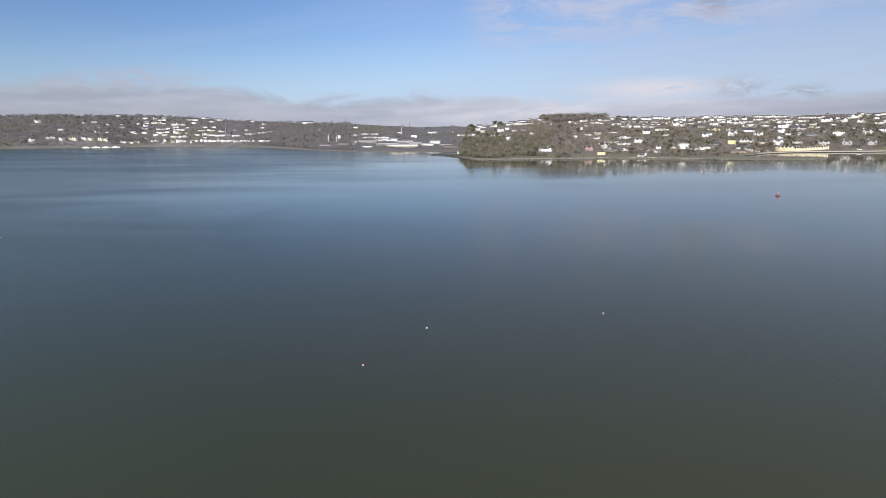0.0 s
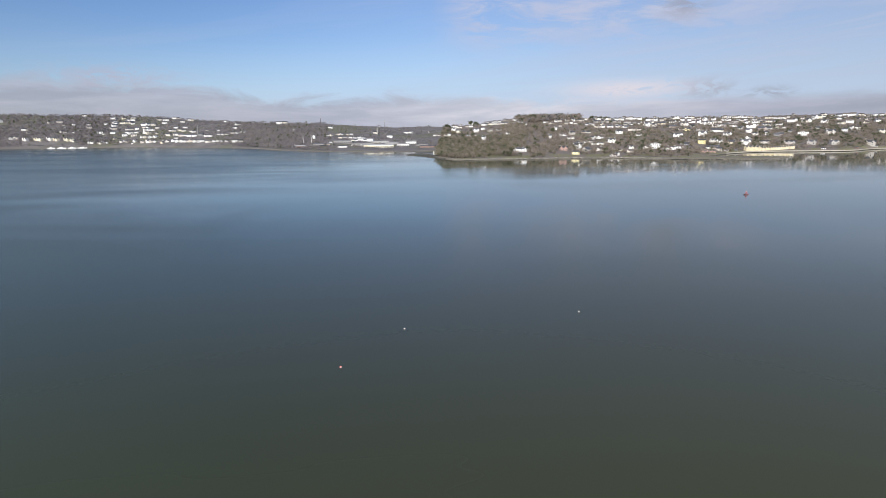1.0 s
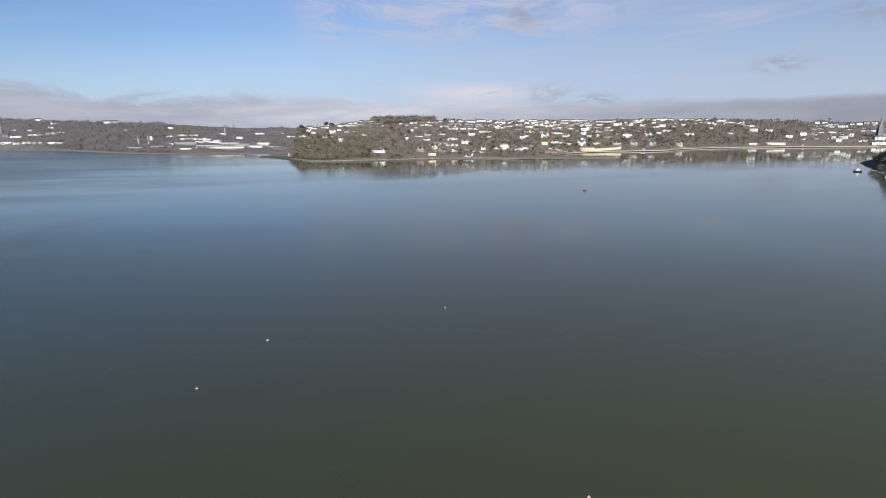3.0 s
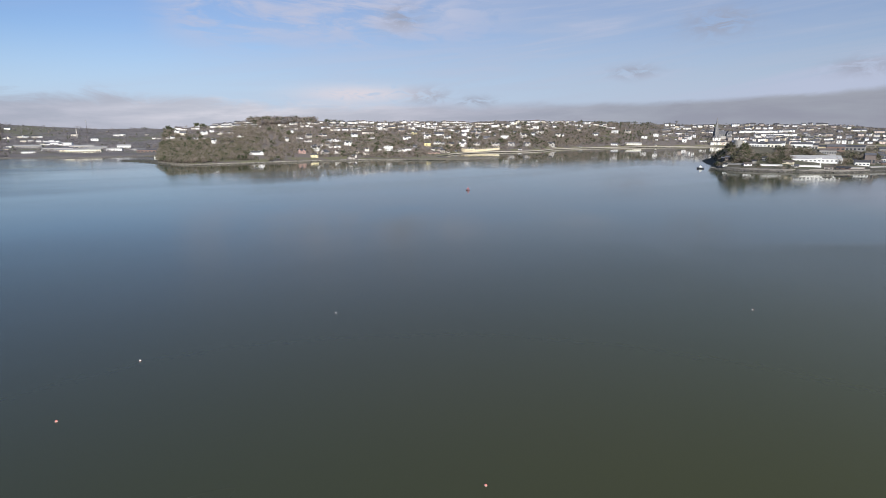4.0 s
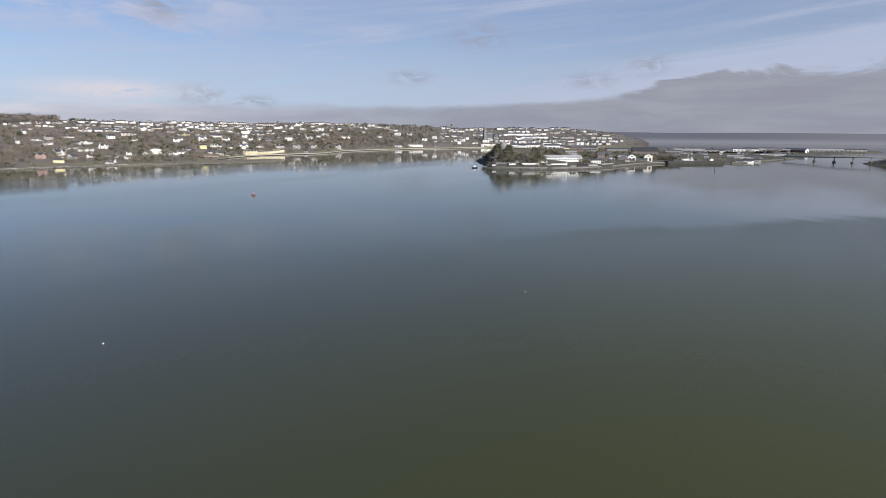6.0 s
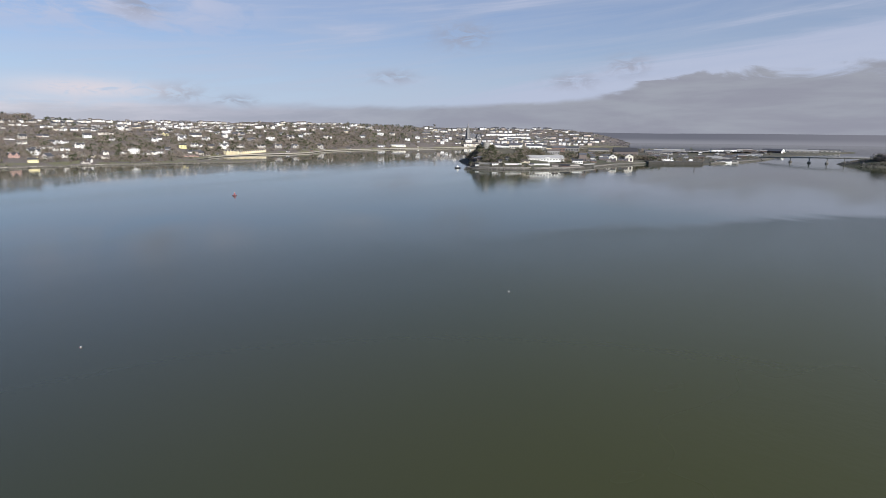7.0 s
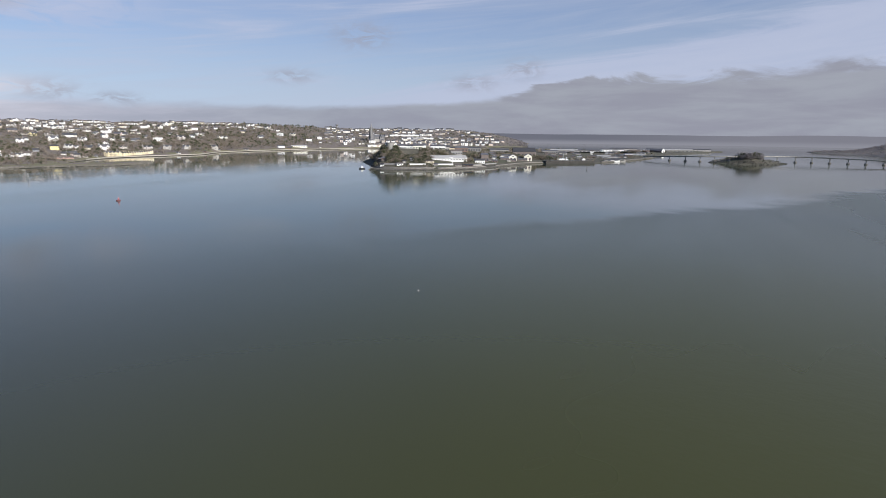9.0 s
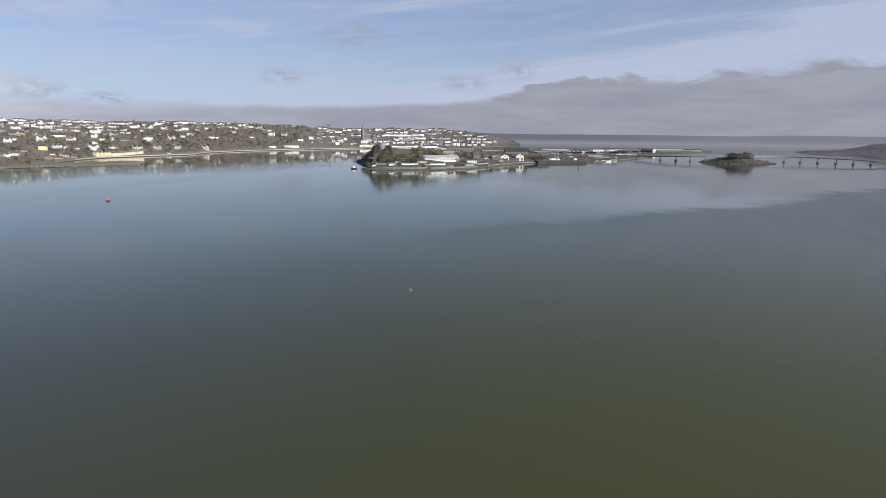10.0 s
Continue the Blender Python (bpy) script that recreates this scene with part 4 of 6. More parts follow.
street(P_BUNG, 55, 2327, 55, 2327, 1, 1.33)
street(P_VILLA, 60, 1831, 60, 1831, 1, 0.81)
# behind the red house, up to the wood on the ridge
street(P_SEMI, 532, 2334, 542, 2332, 2, 0.75)
street(P_BUNG, 550, 2291, 550, 2291, 1, 1.20)
street(P_DET, 582, 2356, 593, 2357, 2, 0.80)
street(P_ROW, 609, 2379, 703, 2374, 0, 1.25)
street(P_SEMI, 614, 2292, 666, 2276, 4, 1.25)
street(P_TALL, 532, 2129, 532, 2129, 1, 0.95)
street(P_TALL, 462, 1913, 462, 1913, 1, 1.19)
street(P_BUNG, 510, 1972, 525, 1976, 2, 0.90)
street(P_VILLA, 517, 1890, 530, 1890, 2, 0.81)
street(P_VILLA, 495, 1707, 506, 1703, 2, 0.79)
street(P_VILLA, 531, 1758, 544, 1758, 2, 0.87)
street(P_DET, 589, 1856, 589, 1856, 1, 1.42)
street(P_BUNG, 620, 1879, 620, 1879, 1, 1.90)
street(P_VILLA, 541, 1692, 568, 1690, 3, 0.78)
street(P_DET, 480, 1681, 480, 1681, 1, 1.28)
street(P_SEMI, 472, 1626, 472, 1626, 1, 1.61)
street(P_SLATE, 605, 1760, 605, 1760, 1, 0.71)
street(P_VILLA, 617, 1743, 617, 1743, 1, 1.41)
street(P_DET, 558, 2005, 558, 2005, 1, 1.52)
street(P_SLATE, 605, 2015, 619, 2010, 2, 1.00)
# the terraces on the upper hill
street(P_ROW, 772, 2411, 892, 2394, 0, 1.25)
street(P_DARKROW, 732, 2300, 859, 2317, 0, 1.25)
street(P_SEMI, 695, 2145, 709, 2141, 2, 1.03)
street(P_ROW, 713, 2141, 798, 2137, 0, 1.25)
street(P_SEMI, 685, 2220, 703, 2214, 2, 1.22)
street(P_SEMI, 922, 2422, 986, 2444, 5, 1.17)
street(P_DARKSEMI, 862, 2299, 921, 2308, 4, 1.35)
street(P_SEMI, 994, 2387, 1064, 2410, 5, 1.26)
street(P_VILLA, 917, 2195, 917, 2195, 1, 1.81)
street(P_DET, 938, 2185, 938, 2185, 1, 1.57)
street(P_SEMI, 788, 2043, 816, 2037, 3, 1.11)
street(P_BUNG, 763, 1907, 763, 1907, 1, 1.43)
street(P_DET, 724, 1980, 724, 1980, 1, 1.70)
street(P_SLATE, 807, 2138, 807, 2138, 1, 1.16)
street(P_SLATE, 998, 2275, 1019, 2277, 2, 1.34)
street(P_SEMI, 971, 2318, 985, 2320, 2, 1.10)
# the hillside above the yellow house
street(P_SEMI, 1064, 2321, 1088, 2313, 3, 1.06)
street(P_SEMI, 1144, 2388, 1191, 2381, 4, 1.28)
street(P_VILLA, 1078, 2246, 1095, 2243, 2, 1.26)
street(P_SEMI, 1148, 2317, 1184, 2320, 3, 1.31)
street(P_VILLA, 1191, 2263, 1216, 2269, 2, 1.54)
street(P_SEMI, 1245, 2385, 1293, 2397, 3, 1.61)
street(P_VILLA, 857, 1823, 857, 1823, 1, 1.28)
street(P_DET, 892, 1862, 892, 1862, 1, 0.91)
street(P_DET, 981, 2039, 981, 2039, 1, 1.65)
street(P_CREAMV, 997, 2025, 997, 2025, 1, 1.43)
street(P_BUNG, 1049, 2043, 1049, 2043, 1, 1.75)
street(P_VILLA, 978, 1872, 978, 1872, 1, 1.90)
street(P_SLATE, 996, 2153, 996, 2153, 1, 1.80)
street(P_VILLA, 930, 1718, 930, 1718, 1, 1.49)
street(P_SEMI, 1157, 2500, 1260, 2472, 7, 1.20)
street(P_SLATE, 1086, 2164, 1086, 2164, 1, 1.53)
# the lawns by the water
street(P_SLATE, 477, 1558, 477, 1558, 1, 1.45)
street(P_BUNG, 521, 1571, 521, 1571, 1, 1.68)
street(P_BUNG, 564, 1585, 581, 1586, 2, 1.07)
street(P_BUNG, 516, 1444, 516, 1444, 1, 1.29)
street(P_DET, 535, 1457, 535, 1457, 1, 1.02)
street(P_BUNG, 600, 1545, 600, 1545, 1, 1.36)
street(P_VILLA, 624, 1606, 624, 1606, 1, 0.87)
street(P_BUNG, 670, 1594, 670, 1594, 1, 1.53)
street(P_FLAT, 690, 1590, 690, 1590, 1, 1.45)
street(P_BUNG, 711, 1559, 711, 1559, 1, 1.52)
street(P_VILLA, 729, 1560, 729, 1560, 1, 0.98)
street(P_BUNG, 758, 1578, 758, 1578, 1, 1.66)
street(P_SLATE, 806, 1640, 806, 1640, 1, 0.93)
street(P_ROSE, 797, 1522, 841, 1544, 3, 0.67)
street(P_DET, 882, 1584, 901, 1594, 2, 1.06)
street(P_SLATE, 847, 1591, 876, 1610, 2, 1.26)
# the crowded slope above the cream terrace
street(P_SEMI, 1423, 2559, 1581, 2588, 10, 1.22)
street(P_SEMI, 1349, 2419, 1386, 2435, 3, 1.08)
street(P_SEMI, 1436, 2464, 1511, 2432, 6, 1.10)
street(P_SEMI, 1236, 2312, 1288, 2321, 4, 1.22)
street(P_SEMI, 1347, 2341, 1431, 2364, 5, 1.38)
street(P_VILLA, 1435, 2335, 1449, 2331, 2, 1.22)
street(P_SEMI, 1406, 2267, 1508, 2256, 7, 1.16)
street(P_SEMI, 1191, 2208, 1217, 2218, 2, 1.79)
street(P_SEMI, 1255, 2232, 1298, 2240, 3, 1.47)
street(P_DET, 1272, 2167, 1289, 2174, 2, 1.10)
street(P_SEMI, 1337, 2210, 1358, 2208, 2, 1.90)
street(P_VILLA, 1094, 1940, 1118, 1950, 2, 1.34)
street(P_DET, 1242, 2041, 1242, 2041, 1, 1.57)
street(P_VILLA, 1220, 1980, 1234, 1976, 2, 1.25)
street(P_BUNG, 1152, 1891, 1152, 1891, 1, 1.68)
street(P_TALL, 1265, 1974, 1265, 1974, 1, 1.62)
street(P_SLATE, 1291, 1964, 1315, 1970, 2, 1.49)
street(P_SEMI, 1441, 2183, 1467, 2178, 3, 1.20)
street(P_SEMI, 1492, 2383, 1534, 2376, 4, 1.26)
street(P_SEMI, 1588, 2557, 1663, 2467, 8, 1.15)
street(P_SLATE, 1366, 2154, 1388, 2151, 2, 1.78)
street(P_SLATE, 1096, 2024, 1124, 2035, 2, 1.60)
# villas along the bay and the hill over them
street(P_FLAT, 1382, 1949, 1382, 1949, 1, 1.90)
street(P_DET, 1567, 2234, 1567, 2234, 1, 1.60)
street(P_SEMI, 1603, 2355, 1619, 2350, 2, 1.90)
street(P_SEMI, 1714, 2426, 1744, 2404, 3, 1.25)
street(P_VILLA, 1703, 2285, 1703, 2285, 1, 1.90)
street(P_STONE, 1491, 1965, 1491, 1965, 1, 1.90)
street(P_SEMI, 1829, 2387, 1859, 2365, 3, 1.27)
street(P_SEMI, 1729, 2226, 1742, 2223, 2, 1.45)
street(P_VILLA, 941, 1729, 965, 1745, 2, 1.06)
street(P_VILLA, 1045, 1742, 1045, 1742, 1, 1.90)
street(P_SLATE, 1004, 1740, 1004, 1740, 1, 1.53)
street(P_STONE, 1126, 1771, 1139, 1769, 2, 1.06)
street(P_STONE, 1198, 1756, 1211, 1753, 2, 1.14)
street(P_STONE, 1262, 1733, 1262, 1733, 1, 1.90)
street(P_STONE, 1321, 1707, 1321, 1707, 1, 1.90)
street(P_SLATE, 1418, 2072, 1418, 2072, 1, 1.11)
street(P_SEMI, 1652, 2332, 1671, 2325, 2, 1.90)
street(P_SEMI, 1777, 2442, 1801, 2441, 2, 1.90)
street(P_SLATE, 1555, 2111, 1555, 2111, 1, 1.33)
street(P_DET, 1579, 2006, 1579, 2006, 1, 1.49)
# the hill by the station
street(P_SEMI, 1884, 2526, 2063, 2533, 6, 1.90)
street(P_SEMI, 2106, 2550, 2230, 2493, 9, 1.17)
street(P_DET, 1712, 2279, 1712, 2279, 1, 1.88)
street(P_SEMI, 1764, 2252, 1790, 2254, 2, 1.81)
street(P_BUNG, 1859, 2241, 1859, 2241, 1, 1.66)
street(P_DET, 1930, 2268, 1930, 2268, 1, 1.74)
street(P_VILLA, 1511, 1977, 1511, 1977, 1, 1.90)
street(P_SEMI, 1632, 2045, 1669, 2056, 2, 1.90)
street(P_VILLA, 1692, 1973, 1727, 1983, 2, 1.40)
street(P_SEMI, 2138, 2454, 2172, 2424, 4, 1.05)
street(P_STONE, 1329, 1706, 1329, 1706, 1, 1.90)
street(P_STONE, 1470, 1755, 1470, 1755, 1, 1.90)
street(P_STONE, 1274, 1734, 1274, 1734, 1, 1.10)
street(P_SEMI, 2124, 2317, 2149, 2317, 2, 1.62)
street(P_SEMI, 2237, 2372, 2289, 2394, 2, 1.90)
street(P_SEMI, 2263, 2350, 2289, 2326, 3, 1.22)
street(P_SEMI, 2297, 2304, 2343, 2322, 2, 1.68)
street(P_SEMI, 2290, 2271, 2314, 2247, 3, 1.13)
street(P_SEMI, 2307, 2221, 2307, 2221, 1, 1.90)
street(P_FLAT, 2163, 2065, 2163, 2065, 1, 1.67)
street(P_VILLA, 2238, 2060, 2238, 2060, 1, 1.90)
street(P_DET, 2185, 1907, 2185, 1907, 1, 1.90)
street(P_FLAT, 2287, 1916, 2287, 1916, 1, 1.33)
street(P_DET, 2355, 1925, 2355, 1925, 1, 0.67)
street(P_SLATE, 2003, 2162, 2003, 2162, 1, 1.87)
street(P_SLATE, 1985, 2028, 1985, 2028, 1, 1.90)
# the harbour town, west of the cathedral
street(P_TSEMI, 2722, 2149, 2750, 2141, 2, 1.90)
street(P_TSEMI, 2695, 2069, 2726, 2063, 2, 1.88)
street(P_TSEMI, 2457, 1928, 2503, 1917, 3, 1.29)
street(P_SLATE, 2615, 1978, 2627, 1963, 2, 1.25)
street(P_TSEMI, 2830, 2109, 2857, 2094, 2, 1.90)
street(P_TSEMI, 2921, 2104, 2944, 2081, 2, 1.90)
street(P_QUAY, 2463, 1825, 2463, 1825, 1, 1.62)
street(P_VILLA, 2362, 1725, 2362, 1725, 1, 0.93)
street(P_VILLA, 2387, 1722, 2387, 1722, 1, 0.93)
street(P_SLATE, 2682, 1924, 2712, 1915, 2, 1.57)
street(P_QUAY, 2315, 1803, 2370, 1784, 3, 1.90)
street(P_QUAY, 2278, 1748, 2278, 1748, 1, 1.90)
street(P_TSEMI, 2729, 2225, 2778, 2221, 2, 1.90)
street(P_SLATE, 2515, 2057, 2542, 2049, 2, 1.54)
# the harbour town, the crescents behind the cathedral
street(P_TSEMI, 2754, 1815, 2754, 1815, 1, 1.90)
street(P_CRESC, 2801, 1820, 2987, 1726, 0, 1.20)
street(P_CRESC, 2746, 1700, 2939, 1601, 0, 1.20)
street(P_TSEMI, 3023, 1850, 3085, 1821, 3, 1.90)
street(P_TSEMI, 3015, 1722, 3086, 1698, 3, 1.90)
street(P_SLATE, 2968, 1891, 3013, 1886, 2, 1.78)
street(P_TSEMI, 3031, 2012, 3096, 1968, 3, 1.90)
street(P_SLATE, 3154, 1960, 3267, 1897, 4, 1.90)
street(P_TSEMI, 3238, 1818, 3284, 1773, 3, 1.90)
street(P_TSEMI, 3180, 1706, 3210, 1667, 3, 1.66)
street(P_TSEMI, 3354, 1789, 3375, 1767, 2, 1.90)
street(P_SLATE, 3418, 1742, 3434, 1713, 2, 1.90)
street(P_TSEMI, 3351, 1637, 3351, 1637, 1, 1.90)
street(P_TSEMI, 3223, 1540, 3223, 1540, 1, 1.90)
street(P_TSEMI, 3380, 1569, 3380, 1569, 1, 1.90)
street(P_TSEMI, 3177, 1421, 3210, 1403, 2, 1.90)
street(P_TSEMI, 3332, 1429, 3381, 1414, 2, 1.90)
street(P_TSEMI, 3223, 1375, 3269, 1359, 2, 1.90)
street(P_SLATE, 3313, 1500, 3345, 1484, 2, 1.73)
street(P_TSEMI, 3193, 1292, 3193, 1292, 1, 1.90)
# the harbour town, along the quays
street(P_QUAY, 2470, 1733, 2541, 1699, 4, 1.90)
street(P_QUAY, 2348, 1655, 2418, 1628, 5, 1.42)
street(P_TSEMI, 2575, 1685, 2649, 1644, 4, 1.70)
street(P_QUAY, 2488, 1630, 2533, 1607, 3, 1.90)
street(P_QUAY, 2611, 1617, 2694, 1557, 6, 1.69)
street(P_TSEMI, 2747, 1559, 2812, 1521, 3, 1.90)
street(P_QUAY, 2547, 1562, 2647, 1500, 5, 1.90)
street(P_QUAY, 2688, 1496, 2780, 1432, 6, 1.79)
street(P_TSEMI, 2810, 1428, 2866, 1393, 3, 1.88)
street(P_TSEMI, 2802, 1519, 2938, 1435, 6, 1.83)
street(P_QUAY, 2887, 1373, 2928, 1347, 3, 1.86)
street(P_TSEMI, 3030, 1371, 3109, 1331, 3, 1.90)
street(P_TSEMI, 3173, 1314, 3277, 1280, 3, 1.90)
street(P_TSEMI, 2967, 1321, 3050, 1273, 3, 1.90)
street(P_TSEMI, 2725, 1657, 2744, 1631, 2, 1.90)
street(P_TSEMI, 2988, 1577, 3078, 1507, 4, 1.90)
street(P_TSEMI, 3042, 1447, 3078, 1419, 2, 1.90)
# the far shore's scattered houses and its villas by the water
for x, y, size in ((-1995, 2934, 1.5), (-1950, 2940, 1.3), (-1925, 2936, 1.6), (-1880, 2944, 1.7), (-1850, 2945, 1.5), (-1800, 2950, 1.6), (-1780, 2953, 1.5)):
    settle(P_FARVILLA, x, y, -25 + random.uniform(-15, 15), 14, size)
row(WEST, 1.6, 3.2, 0.40, 90, [P_FAR], FARG, 0.3, size=(1.0, 1.4))
row(WEST, 1.8, 3.2, 0.72, 90, [P_FAR], FARG, 0.3, size=(1.1, 1.4))
for v in (0.12, 0.22, 0.36, 0.50, 0.64):
    row(WEST, 3.2, 4.9 - v, v, 46, [P_FAR, P_SLATE, P_FARG], FARG, 0.45, size=(0.8, 1.3), wave=0.1)
row(WEST, 6.6, 9.5, 0.30, 80, [P_FAR, P_SLATE], FARG, 0.4, size=(0.9, 1.4))
# plainer houses between the streets
for v, keep in ((0.99, 0.2), (0.945, 0.25), (0.90, 0.35), (0.84, 0.4), (0.77, 0.4)):
    row(TOWN, 5.2, 11.3, v, 30, [P_SEMI, P_GABLE, P_DARKSEMI, P_SLATE], UPPER, keep, size=(0.75, 1.1))
for v, keep in ((0.95, 0.4), (0.85, 0.5), (0.72, 0.5), (0.60, 0.5), (0.47, 0.5), (0.34, 0.5), (0.22, 0.55)):
    row(TOWN, 12.5, 16.1, v, 32, [P_TSEMI, P_SLATE, P_DARKSEMI, P_LINE], TOWNG, keep * 0.9, wave=0.16, size=(0.5, 1.2))
settle(P_FARG, -2372, 3303, -28, 22, 2.0, label="large pale twin-gabled house on the far hill")
for o in (P_GABLE, P_STONE, P_CREAMV, P_CRESC, P_DARKROW, P_DARKSEMI, P_ROSE, P_DET, P_VILLA, P_TALL, P_BUNG, P_ROW, P_SEMI, P_TSEMI, P_QUAY, P_LINE, P_SLATE, P_FAR, P_FARG, P_FLAT, P_FARVILLA):
    discard(o)


CREAMWALL = painted("pale_cream_render", [(0.80, 0.74, 0.56), (0.80, 0.74, 0.58)])
CREAMWHITE = painted("cream_white_render", [(0.84, 0.80, 0.68), (0.84, 0.82, 0.74)])


# ---- sheds, cathedral, quays, bridge ----
def shed(name, label, category, w, d, h, rh, wall, roof, bays=8, group=""):
    """A long low hall that faces -y, with tall openings along the front."""
    root = thing(name, label, category, group)
    part("wall", gable_body(bmesh.new(), w, d, h, rh, 3.0), wall, root)
    part("roof", gable_roof(bmesh.new(), w, d, h, rh, 0.6), roof, root)
    first = None
    for b in range(bays):
        m = Matrix.Translation(((b + 0.5) * w / bays - w / 2, -d / 2, 0.8))
        if first is None:
            first = part("window", boxed(-w / bays * 0.27, w / bays * 0.27, -0.08, 0.05, 0, h * 0.4), GLASS, root, m=m)
        else:
            again(first, m)
    return root


def put(ob, x, y, turn, r=15.0, dz=0.0, z=None):
    PLACED.append((x, y, r))
    ob.matrix_basis = pose(x, y, (ground_z(x, y) if z is None else z) + dz, 0, 0, turn)
    return ob


put(shed("yellow_shed", "long cream industrial shed by the water", "shed", 128, 30, 9, 3.5, CREAMWALL, SHEETING, 14), -158, 2240, -8, 60)
put(shed("white_shed", "white works building with a pale roof", "shed", 46, 22, 9, 4, WHITE, SHEETING, 6), -30, 2500, -5, 25)
put(shed("grey_works_shed", "low grey works building on the far shore", "shed", 90, 24, 7, 3, GREYWALL, SHEETING, 9), -330, 2480, -12, 45)
put(shed("grey_works_shed", "low grey works building on the far shore", "shed", 110, 24, 7, 3, WHITE, SHEETING, 10), -260, 2620, -12, 45)
for x, y, w, h, wall in ((-420, 2380, 60, 7, GREYWALL), (-120, 2420, 70, 8, GREYWALL), (-60, 2340, 50, 7, WHITE), (-230, 2360, 90, 8, GREYWALL), (-380, 2290, 40, 6, OLDBRICK), (20, 2350, 50, 7, GREYWALL),
                         (-300, 2240, 36, 6, WHITE), (-480, 2300, 44, 7, OLDBRICK), (40, 2230, 60, 7, OLDBRICK), (-170, 2520, 80, 8, GREYWALL)):
    put(shed("works_shed", "grey works shed on the far industrial shore", "shed", w, 18, h, 3, wall, random.choice((SHEETING, SLATE)), 5, "sheds of the far works"), x, y, random.uniform(-16, 2), w * 0.5)
put(shed("railway_station", "long station building with a broad pale roof", "building", 70, 20, 5, 4, CREAMWHITE, SHEETING, 9), 1965, 1772, -32, 32)
put(shed("white_pavilion", "small white building by the water", "building", 30, 12, 6, 4, WHITE, SLATE, 4), 1868, 1790, -30, 18)
put(shed("quay_warehouse", "long cream warehouse on the town quay", "warehouse", 84, 18, 10, 5, CREAMWHITE, TILE, 10), 2395, 1640, -35, 40)
# the island's buildings
ISL = "naval yard buildings on the island"
put(shed("boat_shed", "long white boat shed with a pale grey roof", "shed", 88, 26, 5.5, 6.5, WHITE, SHEETING, 12, ISL), 1186, 606, -44, 45, -1.0)
put(shed("dark_hall", "large dark-roofed hall with a reddish gable", "hall", 66, 36, 13, 11, OLDBRICK, DARKSLATE, 6, ISL), 1605, 562, -62, 34)
for x, y, w, h in ((1425, 530, 20, 9.5), (1468, 502, 20, 12.5)):
    hall = put(shed("boathouse", "cream gabled boathouse with dark doors by the slip", "boathouse", 22, w, h, 5.5, CREAMWHITE, SLATE, 2, ISL), x, y, 24, 14)
    for s in (-1, 1):
        part("door", boxed(-11.1, -10.95, s * w * 0.23 - 2.6, s * w * 0.23 + 2.6, 0, h * 0.62), DOOR, hall, "tall dark boathouse door")
    part("window", boxed(-11.1, -10.95, -1.6, 1.6, h * 0.9, h * 0.9 + 2.2), GLASS, hall)
put(shed("white_store", "low white store with a slate roof", "store", 30, 12, 6, 3.5, WHITE, SLATE, 4, ISL), 1462, 566, -60, 16)
put(shed("brick_store", "tall dark brick store on the island", "store", 18, 14, 17, 4, OLDBRICK, SLATE, 3, ISL), 1292, 557, -55, 12)
put(shed("white_store", "low white store with a slate roof", "store", 24, 12, 6, 3.5, WHITE, SLATE, 4, ISL), 1252, 552, -55, 14)
put(shed("white_store", "low white store with a slate roof", "store", 26, 12, 6, 3.5, WHITE, SLATE, 4, ISL), 1195, 720, -50, 14)
put(shed("white_store", "low white store with a slate roof", "store", 34, 12, 8, 3.5, WHITE, SLATE, 4, ISL), 1225, 745, -50, 18)
for x, y, w, h, wall, roof in ((1420, 650, 50, 8, GREYWALL, SLATE), (1600, 640, 60, 9, GREYWALL, SLATE), (1720, 600, 66, 8, GREYWALL, SHEETING), (1800, 540, 50, 6, GREYWALL, SLATE),
                               (2050, 560, 100, 9, GREYWALL, SHEETING), (2200, 520, 110, 6, GREYWALL, SLATE), (2350, 440, 90, 8, WHITE, SLATE), (2500, 420, 110, 12, GREYWALL, SLATE),
                               (2760, 220, 120, 7, GREYWALL, SHEETING), (2900, 150, 120, 7, GREYWALL, SLATE), (1650, 560, 40, 8, GREYWALL, SLATE), (1380, 700, 40, 8, CREAM, SLATE), (1480, 720, 40, 8, GREYWALL, SLATE),
                               (2060, 330, 26, 7, WHITE, SLATE), (1330, 700, 44, 9, GREYWALL, SLATE), (1300, 640, 30, 8, GREYWALL, TILE)):
    put(shed("yard_building", "low naval yard building with a shallow roof", "building", w, 18, h, 3.5, wall, roof, 7, ISL), x, y, -66 + random.uniform(-6, 6), w * 0.5)

for x, y, w, turn, h, wall in ((1081, 630, 38, -51, 2.6, WHITE), (1122, 588, 52, -41, 2.6, WHITE), (1052, 682, 40, -75, 2.0, GREYWALL), (1190, 540, 50, -22, 1.6, GREYWALL), (1262, 528, 50, -10, 1.6, GREYWALL)):
    put(shed("quay_store", "long low store on the quay edge", "store", w, 5, h, 0.5, wall, CONCRETE, 0, ISL), x, y, turn, 10)
for k in range(64):
    x, y = 1600 + random.uniform(0, 1000), 300 + random.uniform(0, 260)
    if not free(x, y, 12):
        continue
    put(shed("yard_hut", "small dockyard hut with a shallow roof", "hut", random.choice((9, 12, 18, 26, 44)), random.uniform(7, 10), random.uniform(2.4, 5.5), 2.2, random.choice((WHITE, GREYWALL, OLDBRICK, GREYWALL)), random.choice((SLATE, SLATE, SHEETING, TILE)), 2, ISL), x, y, random.choice((-74, -74, -66, 24)) + random.uniform(-5, 5), 10)
